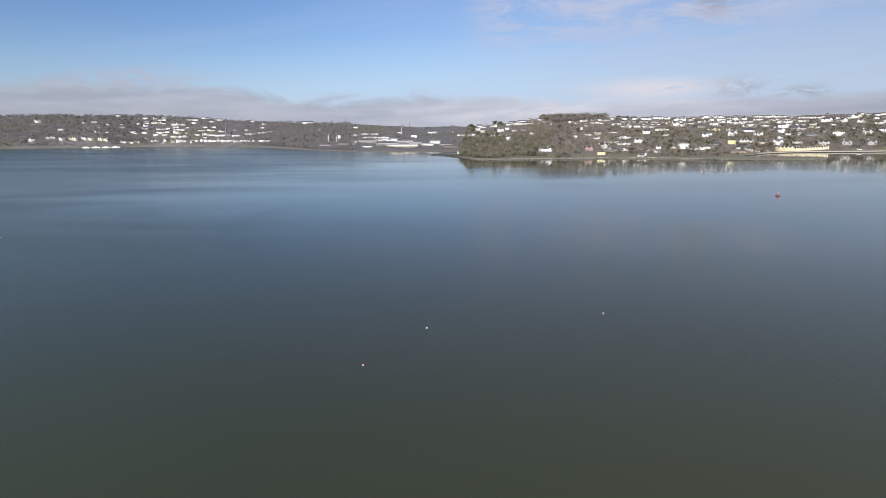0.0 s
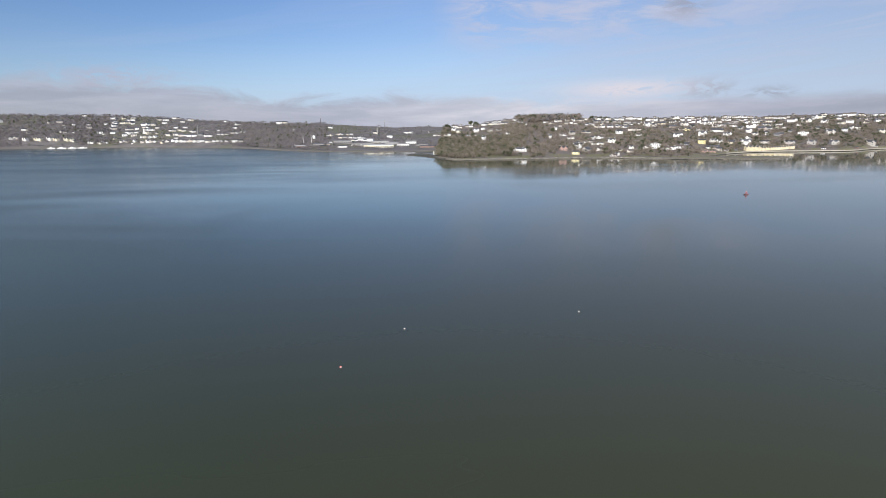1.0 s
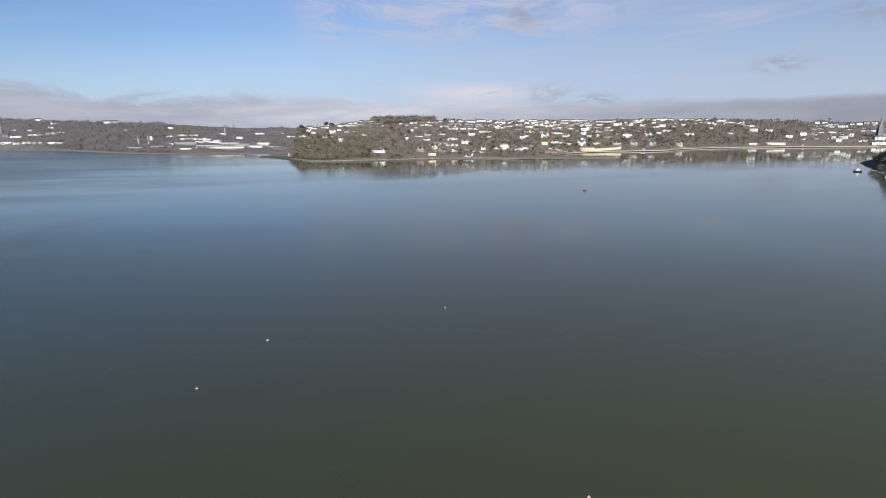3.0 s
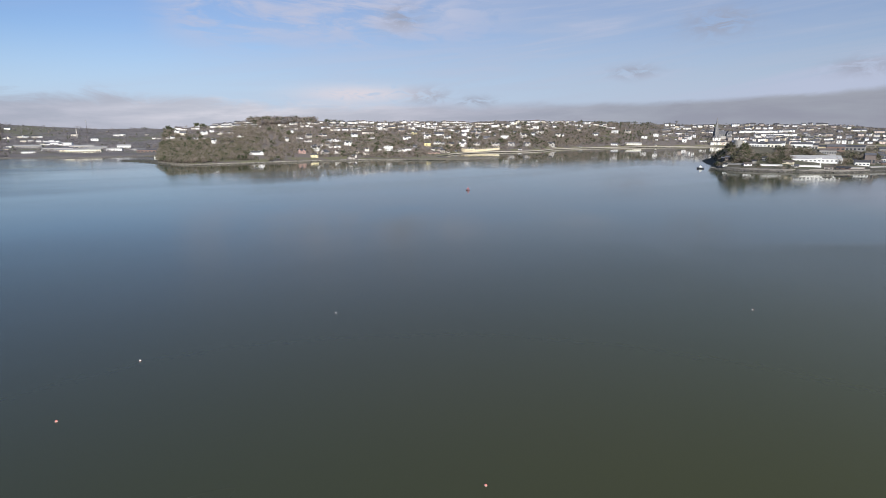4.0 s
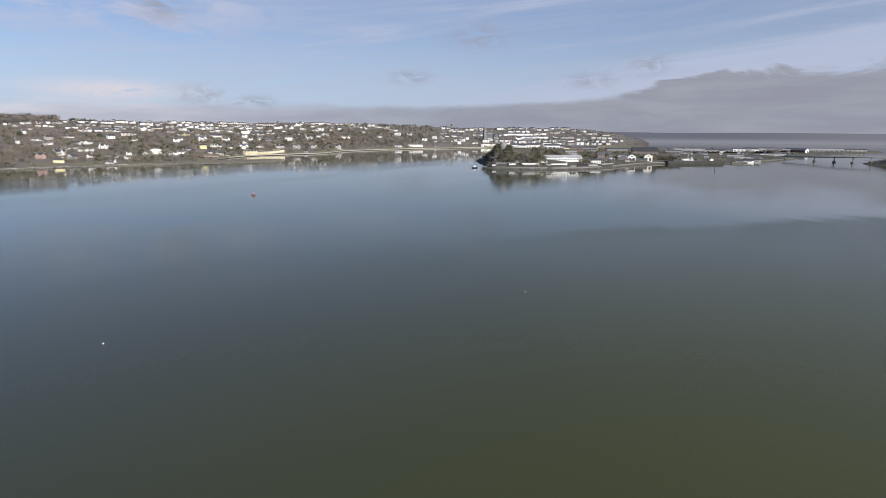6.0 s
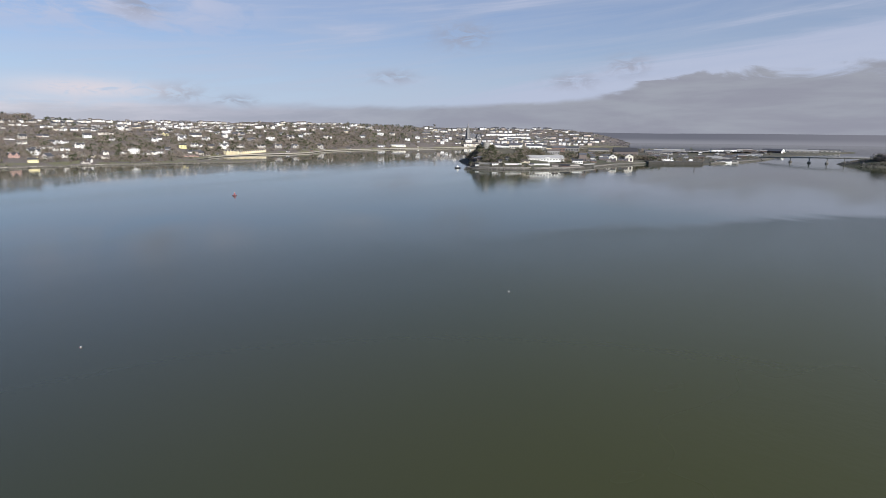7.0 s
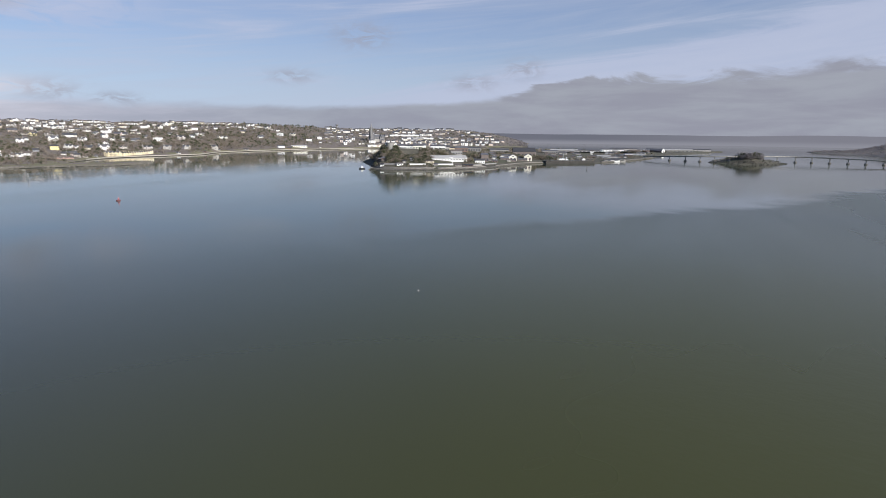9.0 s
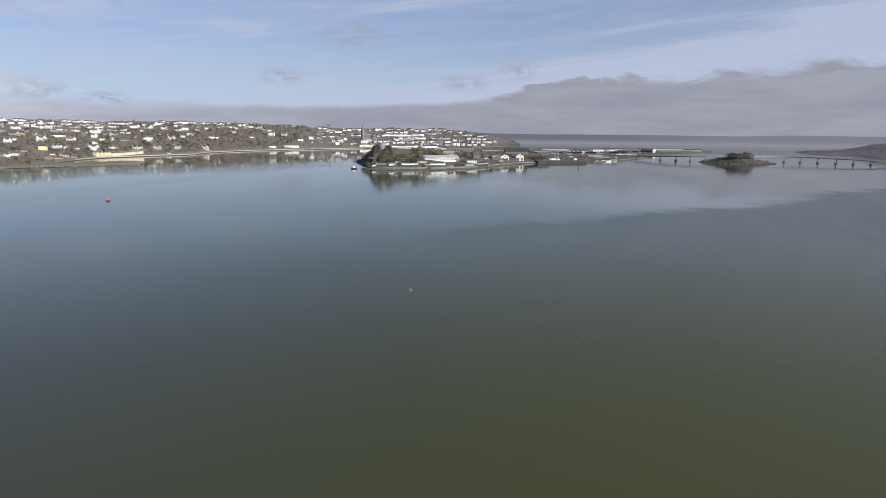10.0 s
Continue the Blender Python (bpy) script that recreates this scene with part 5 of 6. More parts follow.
# the long dark hall with a white end, out on the flats
hall = shed("dockyard_hall", "long dark-roofed hall with one white gable end", "hall", 84, 24, 8, 7.5, OLDBRICK, SLATE, 9, ISL)
part("gable_end", gable_body(bmesh.new(), 0.6, 24.2, 8.2, 7.6, 3.0, 42.4), WHITE, hall, "white rendered gable end")
part("door", boxed(42.71, 42.85, -3, 3, 0, 5.5), DOOR, hall)
put(hall, 2582, 303, -116, 44)
# pale houses and stores behind the tower
for x, y, w, h, wall in ((1205, 700, 26, 8, CREAMWHITE), (1232, 705, 18, 9, WHITE), (1180, 735, 20, 7, WHITE), (1350, 650, 34, 8, OLDBRICK), (1290, 690, 40, 9, WHITE), (1440, 600, 30, 8, GREYWALL),
                         (1405, 580, 16, 6, WHITE), (1450, 560, 22, 5, GREYWALL), (1365, 560, 14, 5, WHITE), (1395, 545, 24, 4, OLDBRICK)):
    if free(x, y, 5):
        put(shed("yard_house", "pale dockyard house with a slate roof", "house", w, 11, h, 4, wall, SLATE, 4, ISL), x, y, -52 + random.uniform(-12, 12), 9)
# stores and huts spread over the island's near side
for k in range(60):
    u = random.uniform(1.4, 7.4)
    p = ISLAND.point(u, random.uniform(0.12, 0.55))
    if not free(p.x, p.y, 9):
        continue
    put(shed("island_store", "small dockyard store with a pitched roof", "store", random.choice((8, 11, 14, 22)), random.uniform(6, 9), random.uniform(2.6, 5.0), 2.4, random.choice((WHITE, GREYWALL, OLDBRICK, GREYWALL, TOWNWALLS)), random.choice((SLATE, TILE, DARKSLATE)), 2, ISL), p.x, p.y, random.choice((-58, -58, -66)) + random.uniform(-10, 10), 7)
# small sheds along the railway by the bay
for k in range(8):
    u = 8.3 + 5.0 * (k + random.uniform(-0.3, 0.3)) / 8
    p = TOWN.point(u, random.uniform(0.022, 0.04))
    if free(p.x, p.y, 6):
        put(shed("railway_hut", "low pale hut beside the railway embankment", "hut", random.choice((8, 12, 20)), 6, random.uniform(2.5, 4.5), 1.8, random.choice((GREYWALL, TOWNWALLS, OLDBRICK)), SLATE, 2, "huts along the railway"), p.x, p.y, turn_of(TOWN, u) + random.uniform(-6, 6), 6)
# the round gun tower on the knoll
tower = thing("round_tower", "squat round stone tower on a wooded knoll", "tower")
part("wall", lathe([(10.8, -3), (10.4, 4), (9.9, 13), (9.95, 13.4), (9.6, 14.6)], 32), TOWERSTONE, tower)
part("parapet", lathe([(10.2, 13.2), (10.3, 13.5), (10.2, 14.7), (9.5, 14.71)], 32), TOWERSTONE, tower)
part("door", boxed(-0.7, 0.7, -10.7, -10.1, 3.4, 5.8), DOOR, tower)
for k in (-40, 35):
    part("window", boxed(-0.35, 0.35, -10.35, -9.9, 7.5, 9.0), GLASS, tower, m=pose(0, 0, 0, 0, 0, k))
put(tower, 1118, 727, -55, 8, -3.0)
tower.scale = (0.92, 0.92, 1.0)


def cathedral():
    """Gothic church with one tall west spire, a steep nave and two lower turrets."""
    root = thing("cathedral", "grey stone gothic cathedral with a tall thin spire", "church")
    body = gable_body(bmesh.new(), 62, 18, 19, 12, 6)
    gable_body(body, 16, 0, 19, 11, 6, 12, -20, 20, True)
    part("nave_wall", body, SPIRESTONE, root)
    roof = gable_roof(bmesh.new(), 62, 18, 19, 12, 0.6)
    gable_roof(roof, 16, 0, 19, 11, 0.5, 12, -20, 20, True)
    part("roof", roof, SLATE, root)
    aisle = boxed(-30, 30, -15, -9.02, -6, 9.5)
    box(aisle, -30, 30, 9.02, 15, -6, 9.5)
    part("aisle", aisle, STONE, root)
    tw = boxed(-43, -31.1, -17, -5, -6, 44)
    for x in (-43, -31.1):
        for y in (-17, -5):
            box(tw, x - 1.3, x + 1.3, y - 1.3, y + 1.3, -6, 47)
            tube(tw, (x, y, 47), (x, y, 55), 1.5, 0.1, 6)
    part("tower", tw, SPIRESTONE, root)
    part("spire", tube(bmesh.new(), (-37, -11, 44.01), (-37, -11, 89), 6.2, 0.15, 8), SPIRESTONE, root)
    part("cross", box(boxed(-37.12, -36.88, -11.12, -10.88, 88.6, 91.2), -37.7, -36.3, -11.1, -10.9, 90.0, 90.3), IRON, root)
    for y in (5, 17):
        t = boxed(-38, -31.2, y - 6, y, -6, 30)
        tube(t, (-34.6, y - 3, 30), (-34.6, y - 3, 40), 3.6, 0.1, 8)
        part("turret", t, SPIRESTONE, root)
    first = None
    for k in range(8):
        m = Matrix.Translation((-26 + k * 7.2, -9.0, 10.5))
        if first is None:
            first = part("window", boxed(-1.1, 1.1, -0.12, 0.1, 0, 6.5), GLASS, root, m=m)
        else:
            again(first, m)
    rose = lathe([(3.6, 0), (3.6, 0.2)], 20)
    part("rose_window", rose, GLASS, root, m=pose(12, -20.1, 20, 90, 0, 0))
    return root


dome = put(cathedral(), 2562, 1742, -32, 40, 0)
dome.scale = (1.16, 1.16, 1.16)


def ribbon(land, u0, u1, offset, width, low, high, material, name, label, category, n=160, length=900.0):
    """A wall or embankment that follows a shore."""
    rows_, faces = [], []
    for k in range(n + 1):
        u = u0 + (u1 - u0) * k / n
        s, r = land.at(land.s, u), land.at(land.r, u)
        span = math.hypot(*(r[:2] - s[:2]))
        a, b = land.point(u, offset / span), land.point(u, (offset + width) / span)
        rows_ += [(a.x, a.y, low), (a.x, a.y, high), (b.x, b.y, high), (b.x, b.y, low)]
    for k in range(n):
        i, j = k * 4, k * 4 + 4
        faces += [(i + m, j + m, j + m + 1, i + m + 1) for m in range(3)]
    faces += [(0, 1, 2, 3), (n * 4 + 3, n * 4 + 2, n * 4 + 1, n * 4)]
    return tagged(new(name, mesh_from(name, rows_, faces, material, False)), label, category, kind="structure")


ribbon(TOWN, 3.5, 5.5, 10, 1.4, -0.5, 2.9, PALESTONE, "sea_wall_point", "low pale stone sea wall along the shore", "wall")
ribbon(TOWN, 5.75, 7.0, 7, 1.6, -0.5, 3.0, PALESTONE, "sea_wall_lawn", "low pale stone sea wall below the lawns", "wall")
ribbon(TOWN, 8.1, 13.4, 4, 10, -1.0, 4.2, PALESTONE, "railway_embankment", "pale stone embankment along the water", "wall", 260)
ribbon(TOWN, 13.4, 15.9, 3, 12, -1.0, 4.0, QUAYSTONE, "town_quay", "stone quay wall of the harbour town", "wall", 120)
ribbon(ISLAND, 1.6, 3.5, 5, 12, -0.5, 5.2, QUAYSTONE, "island_quay", "pale stone quay along the island", "wall", 60)
ribbon(ISLAND, 3.6, 5.0, 5, 10, -0.5, 5.0, QUAYSTONE, "island_quay_south", "pale stone quay along the island", "wall", 60)
ribbon(ISLAND, 5.3, 7.1, 4, 5, -0.5, 4.4, QUAYSTONE, "island_sea_wall", "grey stone sea wall of the island", "wall", 60)
ribbon(ISLAND, 9.05, 11.3, 2, 7, -1.0, 4.2, DARKSTONE, "island_embankment", "dark stone embankment towards the bridge", "wall", 60)
# the high dark basin wall
basin = thing("basin_wall", "tall dark masonry wall of the dockyard basin", "wall", kind="structure")
a, b = Vector((1478, 452, 0)), Vector((1572, 342, 0))
d = (b - a).normalized()
n = Vector((-d.y, d.x, 0))
L = (b - a).length
w = boxed(0, L, 0, 30, -2, 7.2)
for k in range(5):
    box(w, k * L / 4 - 0.5, k * L / 4 + 0.5, -0.4, -0.01, -2, 5.4)
part("masonry", w, BLACKSTONE, basin)
part("coping", boxed(-0.4, L + 0.4, -0.5, 1.2, 7.21, 7.6), QUAYSTONE, basin)
basin.matrix_basis = Matrix.Translation(a) @ Matrix.Rotation(math.atan2(d.y, d.x), 4, "Z")

# the causeway bridge over the islet
BRIDGE = [(1960, 262, 10), (1905, 190, 13), (1868, 128, 15.5), (1858, 70, 17), (1875, 0, 18), (1930, -80, 18.3), (1985, -150, 18.2), (1990, -214, 17.4), (1983, -258, 16.6),
          (1977, -302, 15.6), (1970, -343, 14.4), (1965, -400, 12.0), (1975, -470, 8.0), (2030, -560, 5.5)]


def spline(points, per=12):
    pts = [Vector(p) for p in points]
    out = []
    for i in range(len(pts) - 1):
        a, b, c, d = (pts[min(max(k, 0), len(pts) - 1)] for k in (i - 1, i, i + 1, i + 2))
        for k in range(per):
            f = k / per
            out.append(0.5 * (2 * b + (c - a) * f + (2 * a - 5 * b + 4 * c - d) * f * f + (3 * b - a - 3 * c + d) * f ** 3))
    return out + [pts[-1]]


def sweep(line, section):
    """A closed section (across, up) drawn along a line."""
    bm = bmesh.new()
    rings = []
    for i, p in enumerate(line):
        d = (line[min(i + 1, len(line) - 1)] - line[max(i - 1, 0)])
        s = Vector((d.y, -d.x, 0)).normalized()
        rings.append([bm.verts.new(p + s * x + Vector((0, 0, z))) for x, z in section])
    m = len(section)
    for a, b in zip(rings, rings[1:]):
        for k in range(m):
            bm.faces.new((a[k], a[(k + 1) % m], b[(k + 1) % m], b[k]))
    bm.faces.new(rings[0]), bm.faces.new(rings[-1][::-1])
    bmesh.ops.recalc_face_normals(bm, faces=bm.faces)
    return bm


bridge = thing("road_bridge", "long low concrete road bridge on slender piers", "bridge")
line = spline(BRIDGE)
part("deck", sweep(line, [(-4.5, 0), (4.5, 0), (4.5, -0.7), (2.6, -2.2), (-2.6, -2.2), (-4.5, -0.7)]), CONCRETE, bridge)
part("roadway", sweep([p + Vector((0, 0, 0.02)) for p in line], [(-3.2, 0.06), (3.2, 0.06), (3.2, 0.0), (-3.2, 0.0)]), TARMAC, bridge)
for s in (-1, 1):
    part("parapet", sweep(line, [(s * 4.15, 0.01), (s * 4.45, 0.01), (s * 4.45, 1.1), (s * 4.15, 1.1)]), CONCRETE, bridge)
for x, y, z in ((1898, 176, 13.6), BRIDGE[2], (1859, 86, 16.6), (1861, 47, 17.3), (1966, -122, 18.2), (1990, -172, 18.0), BRIDGE[7], BRIDGE[8], BRIDGE[9], BRIDGE[10], (1966, -384, 12.8)):
    pier = part("pier", box(boxed(-1.3, 1.3, -3.0, 3.0, -3, z - 2.2, 0.1), -1.8, 1.8, -4.2, 4.2, z - 3.4, z - 2.21), CONCRETE, bridge, m=pose(x, y, 0, 0, 0, 90))
    cap = lathe([(4.3, -4), (4.4, 1.8), (4.0, 2.6), (2.4, 4.4)], 14)
    part("pile_cap", cap, DARKSTONE, pier)


def jetty(length, label):
    """A timber jetty that runs out along -y on paired piles."""
    root = thing("jetty", label, "jetty")
    part("deck", boxed(-2.2, 2.2, -length, 0, 3.6, 4.1), CONCRETE, root)
    first = None
    for k in range(int(length / 6) + 1):
        for s in (-1.8, 1.8):
            m = Matrix.Translation((s, -k * 6 - 0.8, 0))
            if first is None:
                first = part("pile", tube(bmesh.new(), (0, 0, -4), (0, 0, 4.9), 0.35, 0.3), DARKSTONE, root, m=m)
            else:
                again(first, m)
    part("fender_beam", boxed(-2.5, -2.21, -length, 0, 2.4, 3.2), IRON, root)
    return root


for x, y, turn, length in ((1100, 590, -58, 22), (1140, 560, -50, 18), (1030, 715, -80, 16)):
    root = jetty(length, "short grey jetty on dark piles below the quay")
    root.matrix_basis = pose(x, y, 0, 0, 0, turn)


def landing_stage(w, d):
    """A concrete landing stage on legs, open below its deck."""
    root = thing("landing_stage", "grey concrete landing stage standing before the quay", "landing stage", "landing stages of the dockyard")
    part("deck", boxed(-w / 2, w / 2, -d / 2, d / 2, 4.2, 5.2), CONCRETE, root)
    part("coping", boxed(-w / 2 - 0.3, w / 2 + 0.3, -d / 2 - 0.3, -d / 2 - 0.01, 4.6, 5.6), PALESTONE, root)
    for k in range(5):
        for y in (-d / 2 + 0.7, d / 2 - 0.7):
            x = -w / 2 + 0.8 + k * (w - 1.6) / 4
            part("leg", boxed(x - 0.5, x + 0.5, y - 0.5, y + 0.5, -2, 4.19), DARKSTONE, root)
    return root


for x, y, turn in ((1080, 598, -52), (1112, 562, -46)):
    stage = landing_stage(24, 9)
    stage.matrix_basis = pose(x, y, 0, 0, 0, turn)
pole = thing("quay_crane_post", "tall white steel crane post on the quay", "post")
part("shaft", boxed(-0.7, 0.7, -0.7, 0.7, 0, 17, 0.2), WHITE, pole)
part("arm", boxed(-9, 0.6, -0.4, 0.4, 15.6, 16.6), WHITE, pole)
part("foot", boxed(-1.5, 1.5, -1.5, 1.5, -0.5, 0.8), CONCRETE, pole)
put(pole, 1146, 574, -42, 2)

# a church with a slender steeple in the far town, and a pale stack by the works
church = thing("parish_church", "grey stone church with a slender steeple on the far shore", "church")
part("nave_wall", gable_body(bmesh.new(), 34, 13, 9, 8, 4, 4), SPIRESTONE, church)
part("roof", gable_roof(bmesh.new(), 34, 13, 9, 8, 0.5, 4), SLATE, church)
part("tower", boxed(-20, -13.1, -3.5, 3.5, -4, 30), SPIRESTONE, church)
part("spire", tube(bmesh.new(), (-16.5, 0, 30.01), (-16.5, 0, 62), 3.9, 0.1, 8), SPIRESTONE, church)
for k in range(4):
    part("window", boxed(-6 + k * 7, -4.2 + k * 7, -6.6, -6.45, 2, 7), GLASS, church)
put(church, -1137, 2983, -25, 20)
stack = thing("works_chimney", "pale slender works chimney above the far sheds", "chimney")
part("shaft", lathe([(2.9, -3), (2.6, 10), (2.1, 34), (2.3, 35)], 16), STONE, stack)
part("rim", lathe([(2.5, 35.01), (2.5, 36.4), (1.5, 36.41)], 16), CONCRETE, stack)
put(stack, -207, 2884, 0, 6)
for x, y in ((-494, 2433), (-457, 2421)):
    pole = thing("works_pole", "tall pale steel pole by the far works", "pole", "poles by the far works")
    part("shaft", tube(bmesh.new(), (0, 0, -2), (0, 0, 38), 0.9, 0.6, 8), WHITE, pole)
    part("head", boxed(-1.6, 1.6, -0.6, 0.6, 38.01, 39.6), GREYWALL, pole)
    put(pole, x, y, 0, 4)
# a water tower on the skyline above the town
tank = thing("water_tower", "dark concrete water tower on the skyline", "tower")
part("shaft", lathe([(2.6, -3), (2.2, 14), (2.4, 20)], 16), CONCRETE, tank)
part("tank", lathe([(2.4, 20), (8.5, 25), (9.0, 26), (9.0, 30), (8.6, 30.5), (1.0, 31.2)], 24), SPIRESTONE, tank)
put(tank, 2790, 2200, 0, 8)


def rocks(land, spans, count, name, label, reach=9.0, material=None):
    """Loose boulders along the tide line, joined."""
    verts, faces = [], []
    rng = random.Random(len(name) * 17)
    for k in range(count):
        u0, u1 = rng.choice(spans)
        u = rng.uniform(u0, u1)
        s, r = land.at(land.s, u), land.at(land.r, u)
        p = land.point(u, rng.uniform(-4.0, reach) / math.hypot(*(r[:2] - s[:2])))
        size = rng.uniform(0.5, 1.9) * rng.choice((1, 1, 1.6))
        i = len(verts)
        a0 = rng.uniform(0, 6)
        verts.append((p.x, p.y, max(p.z, 0) + size * rng.uniform(0.4, 0.8)))
        for m, (z, q) in enumerate(((0.3, 0.85), (-0.5, 1.0))):
            verts += [(p.x + math.cos(a0 + t * 1.2566) * size * q * rng.uniform(0.7, 1.3), p.y + math.sin(a0 + t * 1.2566) * size * q * rng.uniform(0.7, 1.3), max(p.z, 0) + size * z) for t in range(5)]
        for t in range(5):
            n = (t + 1) % 5
            faces += [(i, i + 1 + t, i + 1 + n), (i + 1 + t, i + 6 + t, i + 6 + n, i + 1 + n)]
    return tagged(new(name, mesh_from(name, verts, faces, material or BOULDER, False)), label, "rocks", kind="stuff")


BOULDER = surface("shore_boulders", (0.060, 0.055, 0.048), (0.26, 0.235, 0.195), 0.3, 0.95, 0.4, coord="World")
rocks(TOWN, [(2.2, 5.8), (5.6, 7.4)], 2600, "shore_boulders", "grey and pale boulders along the tide line")
rocks(POINT, [(0.0, 8.0)], 900, "point_boulders", "pale boulders round the low point", 14.0)
rocks(BANK, [(0.0, 10.0)], 260, "bank_boulders", "dark stones on the low bank", 14.0, BLACKSTONE)
rocks(ISLAND, [(0.0, 6.5)], 700, "island_boulders", "dark rubble below the island quays", 5.0, DARKSTONE)
rocks(ISLET, [(0.0, 9.0)], 420, "islet_boulders", "dark rocks round the islet", 12.0, BLACKSTONE)
rocks(WEST, [(1.5, 9.5)], 1500, "far_shore_boulders", "stones along the far tide line", 16.0)


# ---- boats, buoys, masts, cars ----
def hull(bm, length, beam, z0, z1, cx=0.0):
    """A hull with a pointed bow towards +x."""
    out = []
    for k, (s, h) in enumerate(((0.55, z0), (1.0, z1))):
        pts = [(-0.5, -0.42), (0.18, -0.5), (0.38, -0.32), (0.5, 0.0), (0.38, 0.32), (0.18, 0.5), (-0.5, 0.42)]
        out.append([bm.verts.new((cx + x * length * (0.92 if k == 0 else 1), y * beam * s, h + (0.25 * (z1 - z0) * max(0, x) ** 2 * 4 * k))) for x, y in pts])
    m = len(out[0])
    for k in range(m):
        bm.faces.new((out[0][k], out[0][(k + 1) % m], out[1][(k + 1) % m], out[1][k]))
    bm.faces.new(out[0][::-1]), bm.faces.new(out[1])
    return bm


def workboat(label, length, beam, colour, top, mast=8.0, name="workboat"):
    root = thing(name, label, "boat")
    part("hull", hull(bmesh.new(), length, beam, -0.6, beam * 0.45), colour, root)
    dk = beam * 0.45
    cabin = boxed(-length * 0.22, length * 0.14, -beam * 0.3, beam * 0.3, dk - 0.2, dk + 2.6)
    box(cabin, -length * 0.08, length * 0.10, -beam * 0.24, beam * 0.24, dk + 2.61, dk + 4.8, 0.12)
    part("cabin", cabin, top, root)
    for k in range(4):
        part("window", boxed(-length * 0.05 + k * length * 0.035, -length * 0.05 + k * length * 0.035 + length * 0.022, -beam * 0.25, beam * 0.25, dk + 3.2, dk + 4.1), GLASS, root)
    part("mast", tube(bmesh.new(), (-length * 0.02, 0, dk + 4.7), (-length * 0.02, 0, dk + 4.7 + mast), 0.18, 0.06), IRON, root)
    return root


put(workboat("dark-hulled workboat with a white wheelhouse", 14, 5, HULL, WHITE), 1014, 735, 118, 0, z=0)
for k, x in enumerate((-1790, -1745, -1700, -1655)):
    put(workboat("white motor yacht moored off the far shore", 38 + 6 * (k % 2), 9, WHITE, WHITE, 10, "motor_yacht"), x, 2800 + 8 * k, 5 * k - 8, 0, z=0)

# a grey patrol ship behind the basin wall
ship = workboat("grey patrol ship with white upperworks and a lattice mast", 76, 12, GREYPAINT, WHITE, 6, "patrol_ship")
fore = boxed(6, 16, -4, 4, 5.2, 9.5, 0.1)
part("bridge_house", fore, WHITE, ship)
part("funnel", boxed(-14, -9, -1.8, 1.8, 9.0, 14.5, 0.2), GREYPAINT, ship)
m = bmesh.new()
for s in (-1, 1):
    tube(m, (-3, s * 1.6, 10), (-2, s * 0.3, 26), 0.28, 0.18)
    tube(m, (0, s * 1.6, 10), (-2, s * 0.3, 26), 0.28, 0.18)
for z in (13, 17, 21):
    box(m, -3, 0, -1.6, 1.6, z, z + 0.3)
part("lattice_mast", m, GREYPAINT, ship)
part("gun", tube(box(bmesh.new(), 24, 27, -1.2, 1.2, 6.2, 8.0, 0.2), (26, 0, 7.2), (31, 0, 8.0), 0.15, 0.12), GREYPAINT, ship)
put(ship, 1600, 440, 128, 0, z=0)


def mooring_buoy(label, material, size):
    root = thing("mooring_buoy", label, "buoy", "small mooring buoys")
    part("float", lathe([(0.10, -0.42), (0.34, -0.36), (0.52, -0.15), (0.56, 0.08), (0.50, 0.32), (0.32, 0.50), (0.12, 0.56)], 20), material, root)
    part("band", lathe([(0.565, -0.02), (0.575, 0.0), (0.575, 0.1), (0.565, 0.12)], 20), WHITEPLASTIC if material is PINK else RED, root)
    eye = bmesh.new()
    tube(eye, (0, 0, 0.5), (0, 0, 0.72), 0.05, 0.05)
    pts = [Vector((0.12 * math.cos(a * math.pi / 4), 0, 0.8 + 0.12 * math.sin(a * math.pi / 4))) for a in range(9)]
    for p, q in zip(pts, pts[1:]):
        tube(eye, p, q, 0.03, 0.03, 5)
    part("mooring_ring", eye, IRON, root)
    root.scale = (size, size, size)
    return root


for x, y, mat, size, label in ((-28.2, 176.5, PINK, 0.72, "round faded orange mooring buoy with white band"), (-7, 212, WHITEPLASTIC, 0.68, "round white mooring buoy on calm water"),
                               (70, 228, WHITEPLASTIC, 0.60, "round white mooring buoy with a dark wake"), (61.2, 93.8, PINK, 0.62, "small orange mooring buoy on green water"),
                               (235, 139, WHITEPLASTIC, 0.62, "round white mooring buoy far from others")):
    b = mooring_buoy(label, mat, size)
    b.matrix_basis = pose(x, y, 0.06, 4, -5, x * 7) @ Matrix.Diagonal((size, size, size, 1))
    if (x, y) == (70, 228):
        # the dark wake streak beside this buoy, built as a solid strip
        wake_bm = bmesh.new()
        pts = [Vector((0.5 + k * 0.7, 0.25 * math.sin(k * 0.8), 0.05 - 0.004 * k)) for k in range(14)]
        for p, q in zip(pts, pts[1:]):
            tube(wake_bm, p, q, 0.17, 0.17, 5)
        o = part("mooring_rope", wake_bm, HULL, b, "dark wake streak on the water, a solid strip")
        o.matrix_local = pose(0, 0, 0, -4, 5, -x * 7)

